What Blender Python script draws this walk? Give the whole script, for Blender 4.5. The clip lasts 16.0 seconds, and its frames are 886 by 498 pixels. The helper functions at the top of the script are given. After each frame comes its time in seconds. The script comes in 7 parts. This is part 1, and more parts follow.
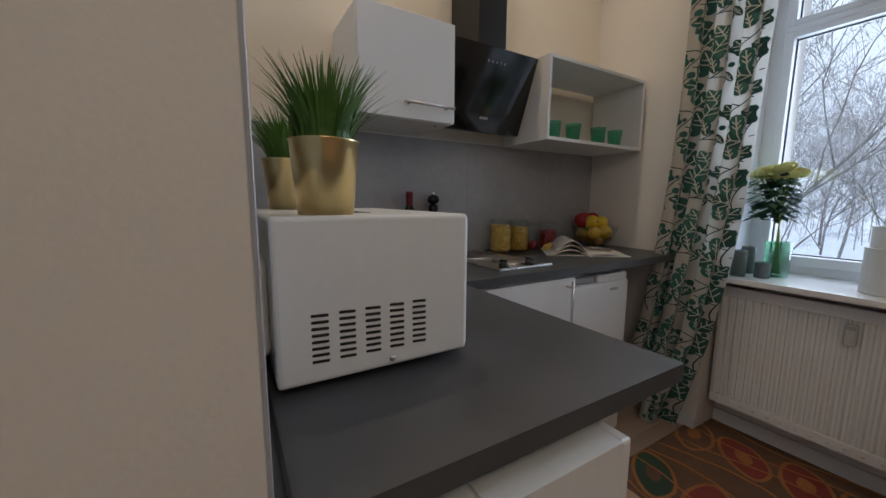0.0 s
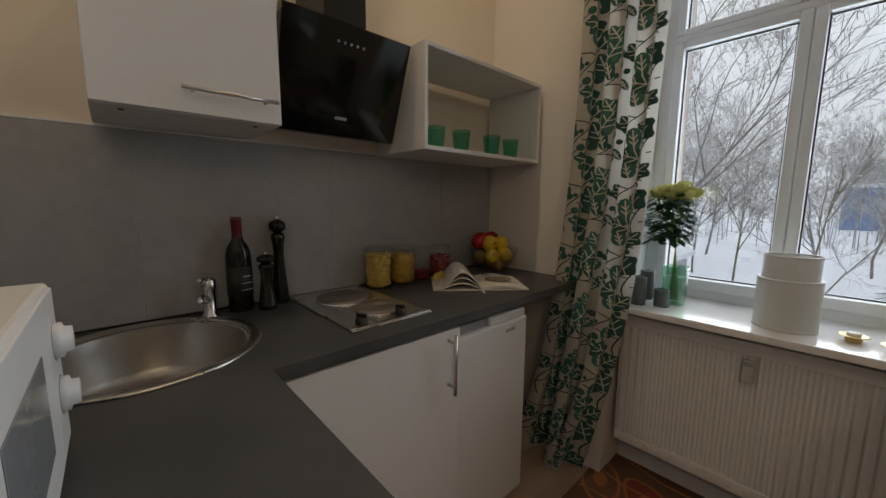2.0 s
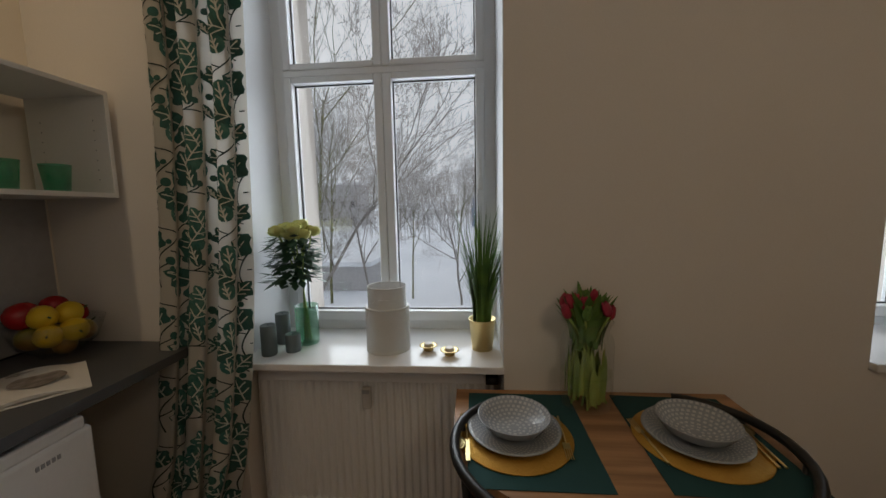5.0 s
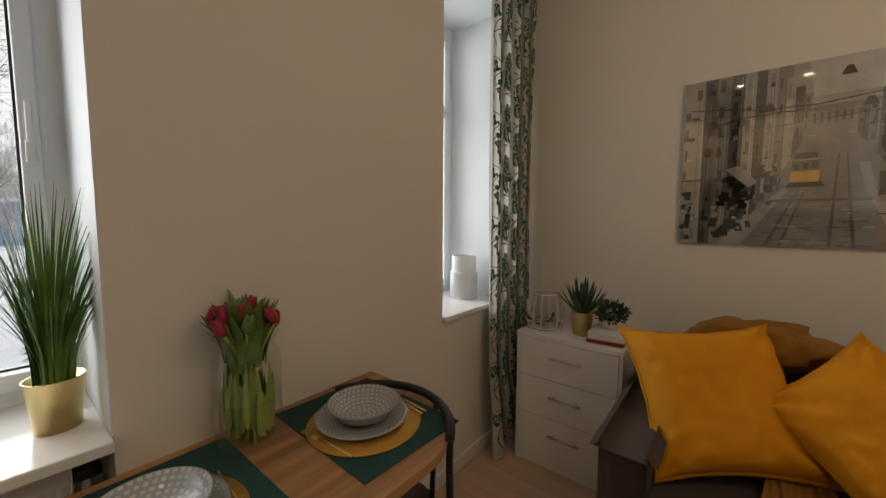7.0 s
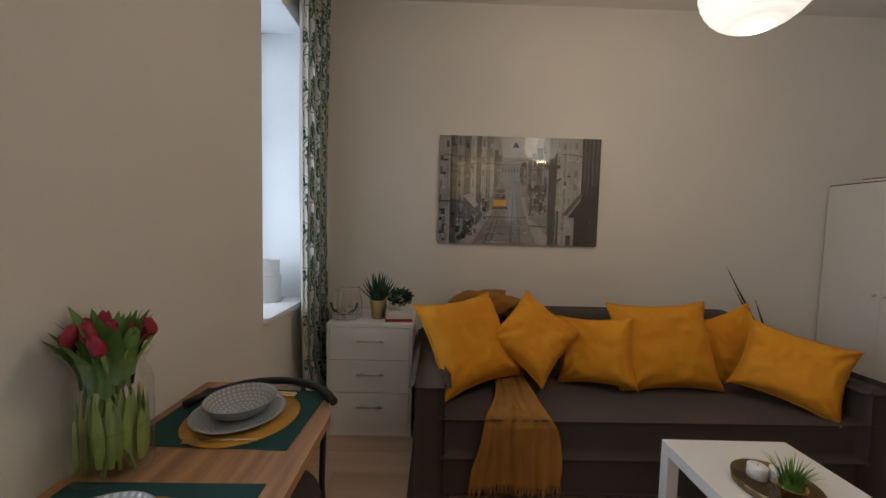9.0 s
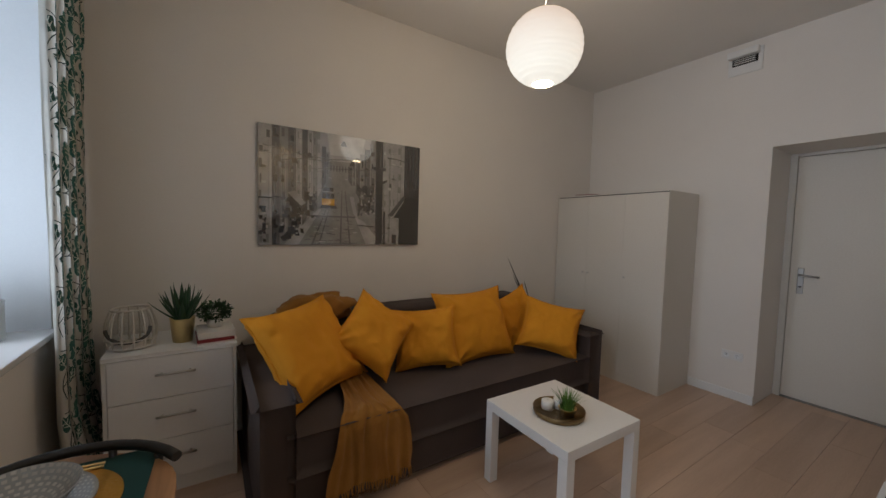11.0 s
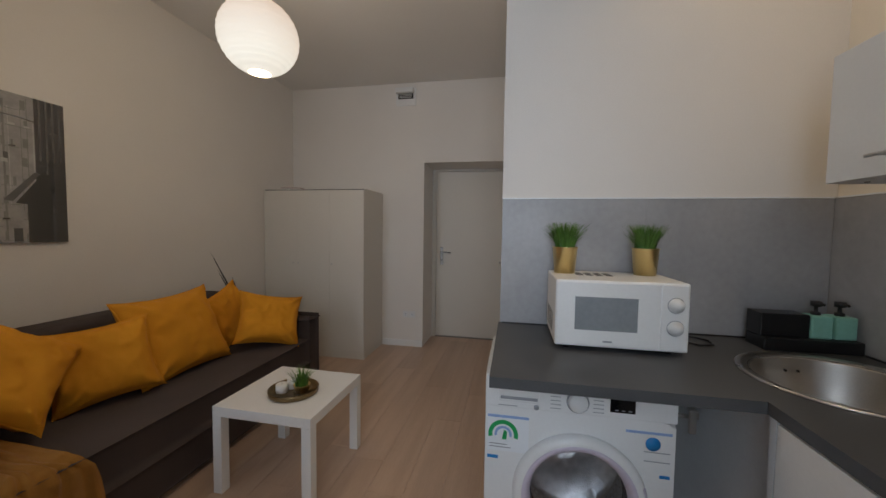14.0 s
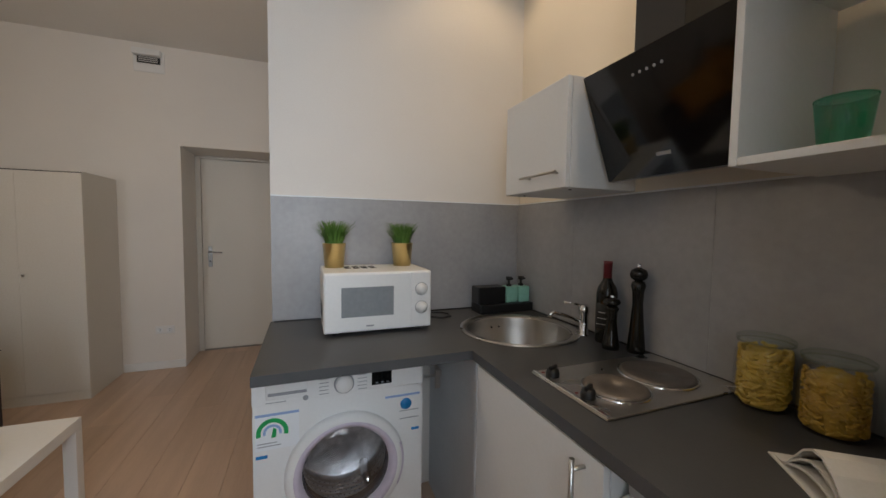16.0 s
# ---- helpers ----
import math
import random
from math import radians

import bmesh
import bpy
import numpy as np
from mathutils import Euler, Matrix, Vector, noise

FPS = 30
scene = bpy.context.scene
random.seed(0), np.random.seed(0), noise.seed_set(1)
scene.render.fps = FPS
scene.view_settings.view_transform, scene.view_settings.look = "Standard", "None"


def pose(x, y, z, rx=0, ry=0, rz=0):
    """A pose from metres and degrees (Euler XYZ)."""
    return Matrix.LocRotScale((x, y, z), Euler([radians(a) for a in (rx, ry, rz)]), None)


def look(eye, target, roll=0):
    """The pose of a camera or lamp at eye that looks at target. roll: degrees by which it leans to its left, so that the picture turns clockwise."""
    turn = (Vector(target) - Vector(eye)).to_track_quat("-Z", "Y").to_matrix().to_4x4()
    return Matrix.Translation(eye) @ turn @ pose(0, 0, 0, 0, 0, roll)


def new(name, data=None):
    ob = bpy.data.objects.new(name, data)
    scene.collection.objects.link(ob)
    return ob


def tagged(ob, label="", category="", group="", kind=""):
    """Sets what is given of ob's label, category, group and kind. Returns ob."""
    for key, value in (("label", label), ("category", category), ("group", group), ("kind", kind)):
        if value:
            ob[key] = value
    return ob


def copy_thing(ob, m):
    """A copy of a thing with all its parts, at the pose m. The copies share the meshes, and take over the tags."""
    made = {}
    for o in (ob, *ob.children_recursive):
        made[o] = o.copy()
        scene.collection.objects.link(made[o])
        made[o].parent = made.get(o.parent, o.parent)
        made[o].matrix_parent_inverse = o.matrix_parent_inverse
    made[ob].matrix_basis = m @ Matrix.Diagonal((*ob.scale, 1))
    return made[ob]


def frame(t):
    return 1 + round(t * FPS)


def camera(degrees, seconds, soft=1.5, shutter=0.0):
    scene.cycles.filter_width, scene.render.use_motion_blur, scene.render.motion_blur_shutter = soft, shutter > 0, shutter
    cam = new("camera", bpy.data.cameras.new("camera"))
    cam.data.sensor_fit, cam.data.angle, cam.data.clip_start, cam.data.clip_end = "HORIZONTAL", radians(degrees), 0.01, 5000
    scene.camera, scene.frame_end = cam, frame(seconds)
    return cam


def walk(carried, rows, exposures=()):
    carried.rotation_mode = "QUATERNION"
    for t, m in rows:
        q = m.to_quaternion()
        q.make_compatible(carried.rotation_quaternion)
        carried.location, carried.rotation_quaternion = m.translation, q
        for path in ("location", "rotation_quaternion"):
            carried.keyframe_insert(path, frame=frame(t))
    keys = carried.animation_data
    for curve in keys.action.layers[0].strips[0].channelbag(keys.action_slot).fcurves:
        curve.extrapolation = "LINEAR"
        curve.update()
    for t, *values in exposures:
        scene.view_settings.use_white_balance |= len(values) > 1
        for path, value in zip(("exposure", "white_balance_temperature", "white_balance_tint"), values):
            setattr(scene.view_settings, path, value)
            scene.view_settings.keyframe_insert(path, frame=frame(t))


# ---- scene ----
cam = camera(101.7, 16.0)
PATH = [
    (0, (-0.047, -1.569, 1.2), (0.965, 0.135, 0.932), 0.4),
    (0.5, (0.057, -1.559, 1.232), (1.257, 0.019, 0.968), 0.3),
    (1, (0.14, -1.512, 1.238), (1.416, 0.005, 0.97), 0.3),
    (1.5, (0.265, -1.426, 1.256), (1.58, 0.056, 0.987), 0.4),
    (2, (0.375, -1.381, 1.295), (1.714, 0.081, 1.03), 0.4),
    (2.5, (0.479, -1.41, 1.35), (1.896, -0.013, 1.144), 0.3),
    (3, (0.546, -1.476, 1.364), (2.114, -0.239, 1.256), 0.2),
    (3.2, (0.564, -1.515, 1.375), (2.192, -0.359, 1.271), 0.2),
    (5.3, (0.778, -1.646, 1.419), (2.771, -1.7, 1.262), -0.1),
    (5.5, (0.814, -1.657, 1.354), (2.8, -1.87, 1.257), 0.7),
    (6, (0.87, -1.724, 1.353), (2.725, -2.461, 1.23), 0.5),
    (6.5, (0.896, -1.715, 1.348), (2.427, -2.994, 1.208), 0.6),
    (7, (0.909, -1.604, 1.353), (2.158, -3.158, 1.193), 0.3),
    (7.5, (0.994, -1.462, 1.298), (1.906, -3.238, 1.18), 0.9),
    (8, (1.041, -1.375, 1.308), (1.681, -3.266, 1.188), 1.2),
    (8.5, (1.112, -1.244, 1.354), (1.415, -3.216, 1.216), 1.4),
    (9, (1.137, -1.15, 1.367), (1.102, -3.146, 1.243), 1.4),
    (9.5, (1.163, -1.09, 1.374), (0.884, -3.066, 1.251), 1.6),
    (9.7, (1.174, -1.072, 1.395), (0.796, -3.032, 1.267), 1.8),
    (11.8, (1.508, -1.308, 1.376), (0.084, -2.707, 1.264), 1.0),
    (12, (1.52, -1.327, 1.373), (0.033, -2.659, 1.259), 1.0),
    (12.5, (1.579, -1.337, 1.36), (-0.051, -2.491, 1.249), 0.9),
    (13, (1.595, -1.299, 1.346), (-0.167, -2.239, 1.231), 0.9),
    (13.5, (1.598, -1.25, 1.326), (-0.282, -1.924, 1.216), 0.8),
    (14, (1.626, -1.221, 1.347), (-0.334, -1.602, 1.24), 0.8),
    (14.5, (1.642, -1.198, 1.358), (-0.354, -1.268, 1.258), 0.8),
    (15, (1.659, -1.173, 1.36), (-0.327, -0.963, 1.259), 0.8),
    (15.5, (1.697, -1.152, 1.352), (-0.252, -0.714, 1.25), 0.8),
    (16, (1.726, -1.126, 1.354), (-0.141, -0.418, 1.24), 0.7),
]
EXPOSURES = [(0, -0.25, 5500, 10), (0.5, -0.25, 5900, 10), (1, -0.6, 6200, 10), (2, -0.6, 6400, 10), (2.5, -0.5, 6400, 10), (3, -0.78, 6500, 10), (3.2, -0.8, 6500, 10), (5.5, -0.98, 6500, 10), (6, -1.05, 6500, 10), (6.5, -1.05, 6700, 10), (7, -0.25, 7000, 11), (7.5, 0.0, 6700, 10), (8.5, -0.05, 6050, 10), (9.5, -0.17, 5800, 10), (12, -0.3, 5800, 10), (13.5, -0.35, 5900, 10), (14.5, -0.36, 6000, 10), (16, -0.12, 6200, 10)]
walk(cam, [(t, look(eye, target, roll)) for t, eye, target, roll in PATH], EXPOSURES)

# ---- light ----
def sky_world():
    world = bpy.data.worlds.new("overcast_sky")
    scene.world = world
    world.use_nodes = True
    nodes, links = world.node_tree.nodes, world.node_tree.links
    nodes.clear()
    sky = nodes.new("ShaderNodeTexSky")
    sky.sky_type, sky.sun_disc = "NISHITA", False
    sky.sun_elevation, sky.sun_rotation = radians(38), radians(70)
    sky.air_density, sky.dust_density, sky.ozone_density = 1.0, 6.0, 1.0
    haze = nodes.new("ShaderNodeMix")
    haze.data_type = "RGBA"
    haze.inputs[0].default_value = 0.97
    haze.inputs[7].default_value = (8.8, 9.2, 9.9, 1)
    bg = nodes.new("ShaderNodeBackground")
    bg.inputs["Strength"].default_value = SKY
    out = nodes.new("ShaderNodeOutputWorld")
    links.new(sky.outputs[0], haze.inputs[6])
    links.new(haze.outputs[2], bg.inputs["Color"])
    links.new(bg.outputs[0], out.inputs["Surface"])


SKY, LAMP_W, LAMP_GLOW, DAY_W, SPOT_W = 0.15, 13.5, 1.3, 18.0, 11.0
sky_world()
sun = new("sun", bpy.data.lights.new("sun", "SUN"))
sun.data.energy, sun.data.angle, sun.data.color = 0.6, radians(20), (1.0, 0.97, 0.92)
sun.matrix_world = look((20, 6, 16), (0, 0, 0))


def window_light(name, y0, y1, z0, z1, watts):
    lamp = new(name, bpy.data.lights.new(name, "AREA"))
    lamp.data.shape, lamp.data.size, lamp.data.size_y = "RECTANGLE", y1 - y0, z1 - z0
    lamp.data.energy, lamp.data.color, lamp.data.spread = watts, (0.86, 0.93, 1.0), radians(125)
    lamp.matrix_world = look((2.70, (y0 + y1) / 2, (z0 + z1) / 2), (0, (y0 + y1) / 2, (z0 + z1) / 2 - 0.25))
    return lamp


# ---- materials ----
def material(name, colour, rough=0.6, metal=0.0, second=None, scale=6.0, grain=60.0, bump=0.08, amount=0.5, stretch=(1, 1, 1), coat=0.0, sheen=0.0, vary=0.0):
    """A surface with large blotches of a second colour and a fine grain that also lifts it."""
    m = bpy.data.materials.new(name)
    m.use_nodes = True
    nodes, links = m.node_tree.nodes, m.node_tree.links
    shader = nodes["Principled BSDF"]
    shader.inputs["Roughness"].default_value, shader.inputs["Metallic"].default_value = rough, metal
    shader.inputs["Coat Weight"].default_value = coat
    shader.inputs["Sheen Weight"].default_value = sheen
    at = nodes.new("ShaderNodeTexCoord")
    turn = nodes.new("ShaderNodeMapping")
    turn.inputs["Scale"].default_value = stretch
    links.new(at.outputs["Object"], turn.inputs["Vector"])
    big, fine = nodes.new("ShaderNodeTexNoise"), nodes.new("ShaderNodeTexNoise")
    big.inputs["Scale"].default_value, big.inputs["Detail"].default_value = scale, 5
    fine.inputs["Scale"].default_value, fine.inputs["Detail"].default_value = grain, 3
    for tex in (big, fine):
        links.new(turn.outputs[0], tex.inputs["Vector"])
    ramp = nodes.new("ShaderNodeMapRange")
    ramp.inputs[1].default_value, ramp.inputs[2].default_value = 0.35, 0.65
    ramp.inputs[4].default_value = amount
    links.new(big.outputs[0], ramp.inputs[0])
    mix = nodes.new("ShaderNodeMix")
    mix.data_type = "RGBA"
    second = second or tuple(c * 0.86 for c in colour)
    mix.inputs[6].default_value, mix.inputs[7].default_value = (*colour, 1), (*second, 1)
    links.new(ramp.outputs[0], mix.inputs[0])
    fleck = nodes.new("ShaderNodeMix")
    fleck.data_type, fleck.blend_type = "RGBA", "OVERLAY"
    fleck.inputs[0].default_value = 0.12
    links.new(mix.outputs[2], fleck.inputs[6])
    links.new(fine.outputs[0], fleck.inputs[7])
    last = fleck.outputs[2]
    if vary:
        info, tone, tint = nodes.new("ShaderNodeObjectInfo"), nodes.new("ShaderNodeMapRange"), nodes.new("ShaderNodeHueSaturation")
        tone.inputs[3].default_value, tone.inputs[4].default_value = 1 - vary, 1 + vary
        links.new(info.outputs["Random"], tone.inputs[0])
        links.new(tone.outputs[0], tint.inputs["Value"])
        links.new(last, tint.inputs["Color"])
        last = tint.outputs[0]
    links.new(last, shader.inputs["Base Color"])
    lift = nodes.new("ShaderNodeBump")
    lift.inputs["Strength"].default_value, lift.inputs["Distance"].default_value = bump, 0.004
    links.new(fine.outputs[0], lift.inputs["Height"])
    links.new(lift.outputs[0], shader.inputs["Normal"])
    wear = nodes.new("ShaderNodeMapRange")
    wear.inputs[3].default_value, wear.inputs[4].default_value = max(rough - 0.06, 0.02), min(rough + 0.08, 1)
    links.new(big.outputs[0], wear.inputs[0])
    links.new(wear.outputs[0], shader.inputs["Roughness"])
    return m


def glass(name, colour=(1, 1, 1), rough=0.0, ior=1.45):
    m = bpy.data.materials.new(name)
    m.use_nodes = True
    shader = m.node_tree.nodes["Principled BSDF"]
    shader.inputs["Base Color"].default_value = (*colour, 1)
    shader.inputs["Roughness"].default_value, shader.inputs["IOR"].default_value = rough, ior
    shader.inputs["Transmission Weight"].default_value = 1
    return m


def thin_glass(name, colour=(1, 1, 1), gloss=0.06, rim=0.35):
    """A pane: mostly clear, with a little mirror in it."""
    m = bpy.data.materials.new(name)
    m.use_nodes = True
    nodes, links = m.node_tree.nodes, m.node_tree.links
    nodes.clear()
    clear, shine = nodes.new("ShaderNodeBsdfTransparent"), nodes.new("ShaderNodeBsdfGlossy")
    clear.inputs[0].default_value, shine.inputs["Roughness"].default_value = (*colour, 1), 0.02
    mix, out = nodes.new("ShaderNodeMixShader"), nodes.new("ShaderNodeOutputMaterial")
    edge, rise = nodes.new("ShaderNodeLayerWeight"), nodes.new("ShaderNodeMapRange")
    edge.inputs["Blend"].default_value = 0.25
    rise.inputs[3].default_value, rise.inputs[4].default_value = gloss, gloss + rim
    links.new(edge.outputs["Facing"], rise.inputs[0])
    links.new(rise.outputs[0], mix.inputs[0])
    links.new(clear.outputs[0], mix.inputs[1])
    links.new(shine.outputs[0], mix.inputs[2])
    links.new(mix.outputs[0], out.inputs[0])
    return m


def cloth_through(m, share):
    """Lets some light come through a cloth."""
    nodes, links = m.node_tree.nodes, m.node_tree.links
    shader, out = nodes["Principled BSDF"], nodes["Material Output"]
    glow, mix = nodes.new("ShaderNodeBsdfTranslucent"), nodes.new("ShaderNodeMixShader")
    source = shader.inputs["Base Color"].links[0].from_socket
    links.new(source, glow.inputs["Color"])
    mix.inputs[0].default_value = share
    links.new(shader.outputs[0], mix.inputs[1])
    links.new(glow.outputs[0], mix.inputs[2])
    links.new(mix.outputs[0], out.inputs["Surface"])
    return m


WALL = material("cream_wall_paint", (0.80, 0.765, 0.72), 0.75, scale=1.6, grain=180, bump=0.05, amount=0.25)
CEIL = material("ceiling_paint", (0.78, 0.76, 0.73), 0.85, scale=1.2, grain=120, bump=0.05, amount=0.2)
REVEAL = material("reveal_paint", (0.80, 0.82, 0.84), 0.6, scale=2, grain=160, bump=0.04, amount=0.2)
# Wall cream made yellower: the lamps' warm light put into the paint colour.
NORTH = material("lamp_warmed_wall_paint", (0.82, 0.755, 0.65), 0.75, scale=1.6, grain=180, bump=0.05, amount=0.25)
TILE = material("grey_stone_tile", (0.38, 0.38, 0.39), 0.38, second=(0.30, 0.30, 0.31), scale=3.5, grain=40, bump=0.03, amount=0.7)
GROUT = material("grout", (0.50, 0.50, 0.50), 0.8)
WORKTOP = material("dark_slate_laminate", (0.060, 0.062, 0.066), 0.42, second=(0.085, 0.087, 0.09), scale=5, grain=220, bump=0.05, amount=0.8)
WHITE = material("white_lacquer", (0.80, 0.80, 0.79), 0.35, scale=2, grain=90, bump=0.01, amount=0.1)
PVC = material("white_pvc", (0.82, 0.84, 0.86), 0.3, scale=3, grain=60, bump=0.01, amount=0.1)
OFFWHITE = material("off_white_furniture_foil", (0.70, 0.665, 0.60), 0.5, scale=2, grain=90, bump=0.02, amount=0.15)
STEEL = material("brushed_steel", (0.62, 0.60, 0.57), 0.28, 1.0, scale=8, grain=300, bump=0.02, amount=0.4)
BASIN = material("satin_basin_steel", (0.52, 0.49, 0.45), 0.36, 1.0, scale=8, grain=260, bump=0.02, amount=0.4)
HANDLE = material("satin_nickel", (0.36, 0.35, 0.34), 0.32, 0.9, scale=8, grain=120, bump=0.02, amount=0.3)
CHROME = material("chrome", (0.78, 0.78, 0.78), 0.1, 1.0, scale=8, grain=50, bump=0.0, amount=0.2)
BLACK = material("black_plastic", (0.012, 0.012, 0.013), 0.35, scale=6, grain=100, bump=0.02)
BLACKGLASS = material("black_glass", (0.006, 0.006, 0.007), 0.06, scale=2, grain=20, bump=0.0)
GOLD = material("brushed_gold", (0.80, 0.64, 0.31), 0.3, 1.0, scale=9, grain=200, bump=0.02, amount=0.4)
PANE = thin_glass("window_glass", (0.97, 0.98, 0.98), 0.05, 0.0)
MARBLE = material("white_sill_composite", (0.82, 0.82, 0.82), 0.14, scale=4, grain=90, bump=0.0, amount=0.15)


# ---- geometry ----
def shape(*pieces):
    bm = bmesh.new()
    for piece in pieces:
        piece(bm)
    return bm


def box(x0, x1, y0, y1, z0, z1, bevel=0.0, segments=2):
    def build(bm):
        made = bmesh.ops.create_cube(bm, size=1)["verts"]
        for v in made:
            v.co = Vector(((x0 + x1) / 2 + v.co.x * (x1 - x0), (y0 + y1) / 2 + v.co.y * (y1 - y0), (z0 + z1) / 2 + v.co.z * (z1 - z0)))
        if bevel:
            edges = list({e for v in made for e in v.link_edges})
            bmesh.ops.bevel(bm, geom=edges, offset=bevel, segments=segments, affect="EDGES", profile=0.5)
    return build


def turned(profile, steps=32, centre=(0, 0, 0), closed=False, squash=1.0):
    """A lathe about the z axis through centre; profile of (radius, z)."""
    def build(bm):
        rings = []
        for r, z in profile:
            if r < 1e-5:
                rings.append([bm.verts.new((centre[0], centre[1], centre[2] + z))])
            else:
                rings.append([bm.verts.new((centre[0] + r * math.cos(k * math.tau / steps), centre[1] + squash * r * math.sin(k * math.tau / steps), centre[2] + z)) for k in range(steps)])
        pairs = list(zip(rings, rings[1:])) + ([(rings[-1], rings[0])] if closed else [])
        for a, b in pairs:
            for k in range(steps):
                j = (k + 1) % steps
                if len(a) == 1 and len(b) > 1:
                    bm.faces.new((a[0], b[j], b[k])).smooth = True
                elif len(b) == 1 and len(a) > 1:
                    bm.faces.new((a[k], a[j], b[0])).smooth = True
                elif len(a) > 1:
                    bm.faces.new((a[k], a[j], b[j], b[k])).smooth = True
    return build


def tube(points, radius, sides=10, tip=None):
    """A round bar along points; tip: the radius at its end."""
    def build(bm):
        pts = [Vector(p) for p in points]
        rings, last = [], None
        for n, p in enumerate(pts):
            ahead = (pts[min(n + 1, len(pts) - 1)] - pts[max(n - 1, 0)]).normalized()
            if last is None:
                side = ahead.orthogonal().normalized()
            else:
                side = (last - ahead * last.dot(ahead)).normalized()
            last = side
            up = ahead.cross(side)
            r = radius if tip is None else radius + (tip - radius) * n / (len(pts) - 1)
            rings.append([bm.verts.new(p + r * (math.cos(k * math.tau / sides) * side + math.sin(k * math.tau / sides) * up)) for k in range(sides)])
        for a, b in zip(rings, rings[1:]):
            for k in range(sides):
                bm.faces.new((a[k], a[(k + 1) % sides], b[(k + 1) % sides], b[k])).smooth = True
        bm.faces.new(rings[0][::-1])
        bm.faces.new(rings[-1])
    return build


def slab(outline, z0, z1):
    """A plate of that outline in x and y."""
    def build(bm):
        low = [bm.verts.new((x, y, z0)) for x, y in outline]
        top = [bm.verts.new((x, y, z1)) for x, y in outline]
        bm.faces.new(low[::-1])
        bm.faces.new(top)
        for k in range(len(low)):
            j = (k + 1) % len(low)
            bm.faces.new((low[k], low[j], top[j], top[k]))
    return build


def part(name, bm, mat, parent=None, label="", at=None):
    bmesh.ops.recalc_face_normals(bm, faces=bm.faces)
    mesh = bpy.data.meshes.new(name)
    bm.to_mesh(mesh)
    bm.free()
    mesh.materials.append(mat)
    ob = new(name, mesh)
    if parent:
        ob.parent = parent
    if at is not None:
        ob.matrix_basis = at
    if label:
        tagged(ob, label)
    return ob


def thing(name, label, category, at=None, group="", kind=""):
    ob = new(name)
    ob.empty_display_size = 0.05
    if at is not None:
        ob.matrix_basis = at
    return tagged(ob, label, category, group, kind)


def setting(name, bm, mat, label="", category=""):
    return tagged(part(name, bm, mat), label, category, kind="structure")


# ---- more materials ----
FLOOR = material("light_oak_laminate", (0.57, 0.41, 0.30), 0.33, second=(0.46, 0.32, 0.23), scale=2.2, grain=40, bump=0.02, amount=0.7, stretch=(0.4, 5, 1), vary=0.09)
TABLEWOOD = material("oak_tabletop", (0.47, 0.26, 0.125), 0.4, second=(0.20, 0.10, 0.045), scale=3, grain=40, bump=0.05, amount=0.9, stretch=(7, 0.5, 1))
SOFACLOTH = material("brown_grey_sofa_cloth", (0.080, 0.060, 0.054), 0.9, second=(0.064, 0.048, 0.044), scale=4, grain=420, bump=0.35, amount=0.6)
MUSTARD = material("mustard_cotton", (0.72, 0.30, 0.004), 0.85, second=(0.63, 0.25, 0.0035), scale=5, grain=350, bump=0.25, amount=0.6)
THROW = material("ochre_brown_knit", (0.33, 0.150, 0.020), 0.95, second=(0.24, 0.105, 0.014), scale=8, grain=260, bump=0.5, amount=0.7, sheen=0.08)
CURTAIN = material("off_white_curtain_cotton", (0.63, 0.61, 0.55), 0.9, scale=4, grain=500, bump=0.15, amount=0.25)
cloth_through(CURTAIN, 0.35)
VEIN = material("pale_leaf_vein_print", (0.60, 0.63, 0.56), 0.9, grain=300, bump=0.05)
LEAFDARK = material("dark_teal_print", (0.038, 0.100, 0.082), 0.9, second=(0.03, 0.12, 0.10), scale=30, grain=400, bump=0.1, amount=0.9)
LEAFTEAL = material("teal_print", (0.075, 0.190, 0.150), 0.9, second=(0.02, 0.12, 0.11), scale=30, grain=400, bump=0.1, amount=0.9)
VINE = material("black_green_print", (0.025, 0.045, 0.035), 0.9, grain=400, bump=0.1)
LEAF = material("green_leaf", (0.10, 0.22, 0.045), 0.5, second=(0.14, 0.25, 0.05), scale=18, grain=90, bump=0.1, amount=0.8)
LEAFDEEP = material("deep_green_leaf", (0.025, 0.075, 0.035), 0.5, second=(0.04, 0.10, 0.05), scale=18, grain=90, bump=0.1, amount=0.8)
GRASS = material("artificial_grass_blade", (0.12, 0.24, 0.03), 0.5, second=(0.04, 0.11, 0.018), scale=14, grain=80, bump=0.05, amount=0.9)
STEM = material("pale_green_stem", (0.30, 0.40, 0.10), 0.5, second=(0.18, 0.30, 0.06), scale=10, grain=60, bump=0.05)
TEAL = material("dark_teal_linen", (0.010, 0.055, 0.058), 0.9, second=(0.014, 0.07, 0.07), scale=6, grain=500, bump=0.3, amount=0.6)
CHARGER = material("gold_charger_foil", (0.62, 0.36, 0.07), 0.45, 0.7, second=(0.5, 0.27, 0.05), scale=10, grain=150, bump=0.4, amount=0.6)
STONEWARE = material("grey_glazed_stoneware", (0.36, 0.39, 0.42), 0.14, second=(0.29, 0.32, 0.35), scale=8, grain=80, bump=0.02)
GLAZE = material("white_glaze_marks", (0.56, 0.58, 0.60), 0.15, grain=60, bump=0.0)
CLEAR = thin_glass("clear_jar_glass", (0.988, 0.995, 0.990), 0.04)
GREENGLASS = thin_glass("green_tinted_glass", (0.66, 0.84, 0.74), 0.06)
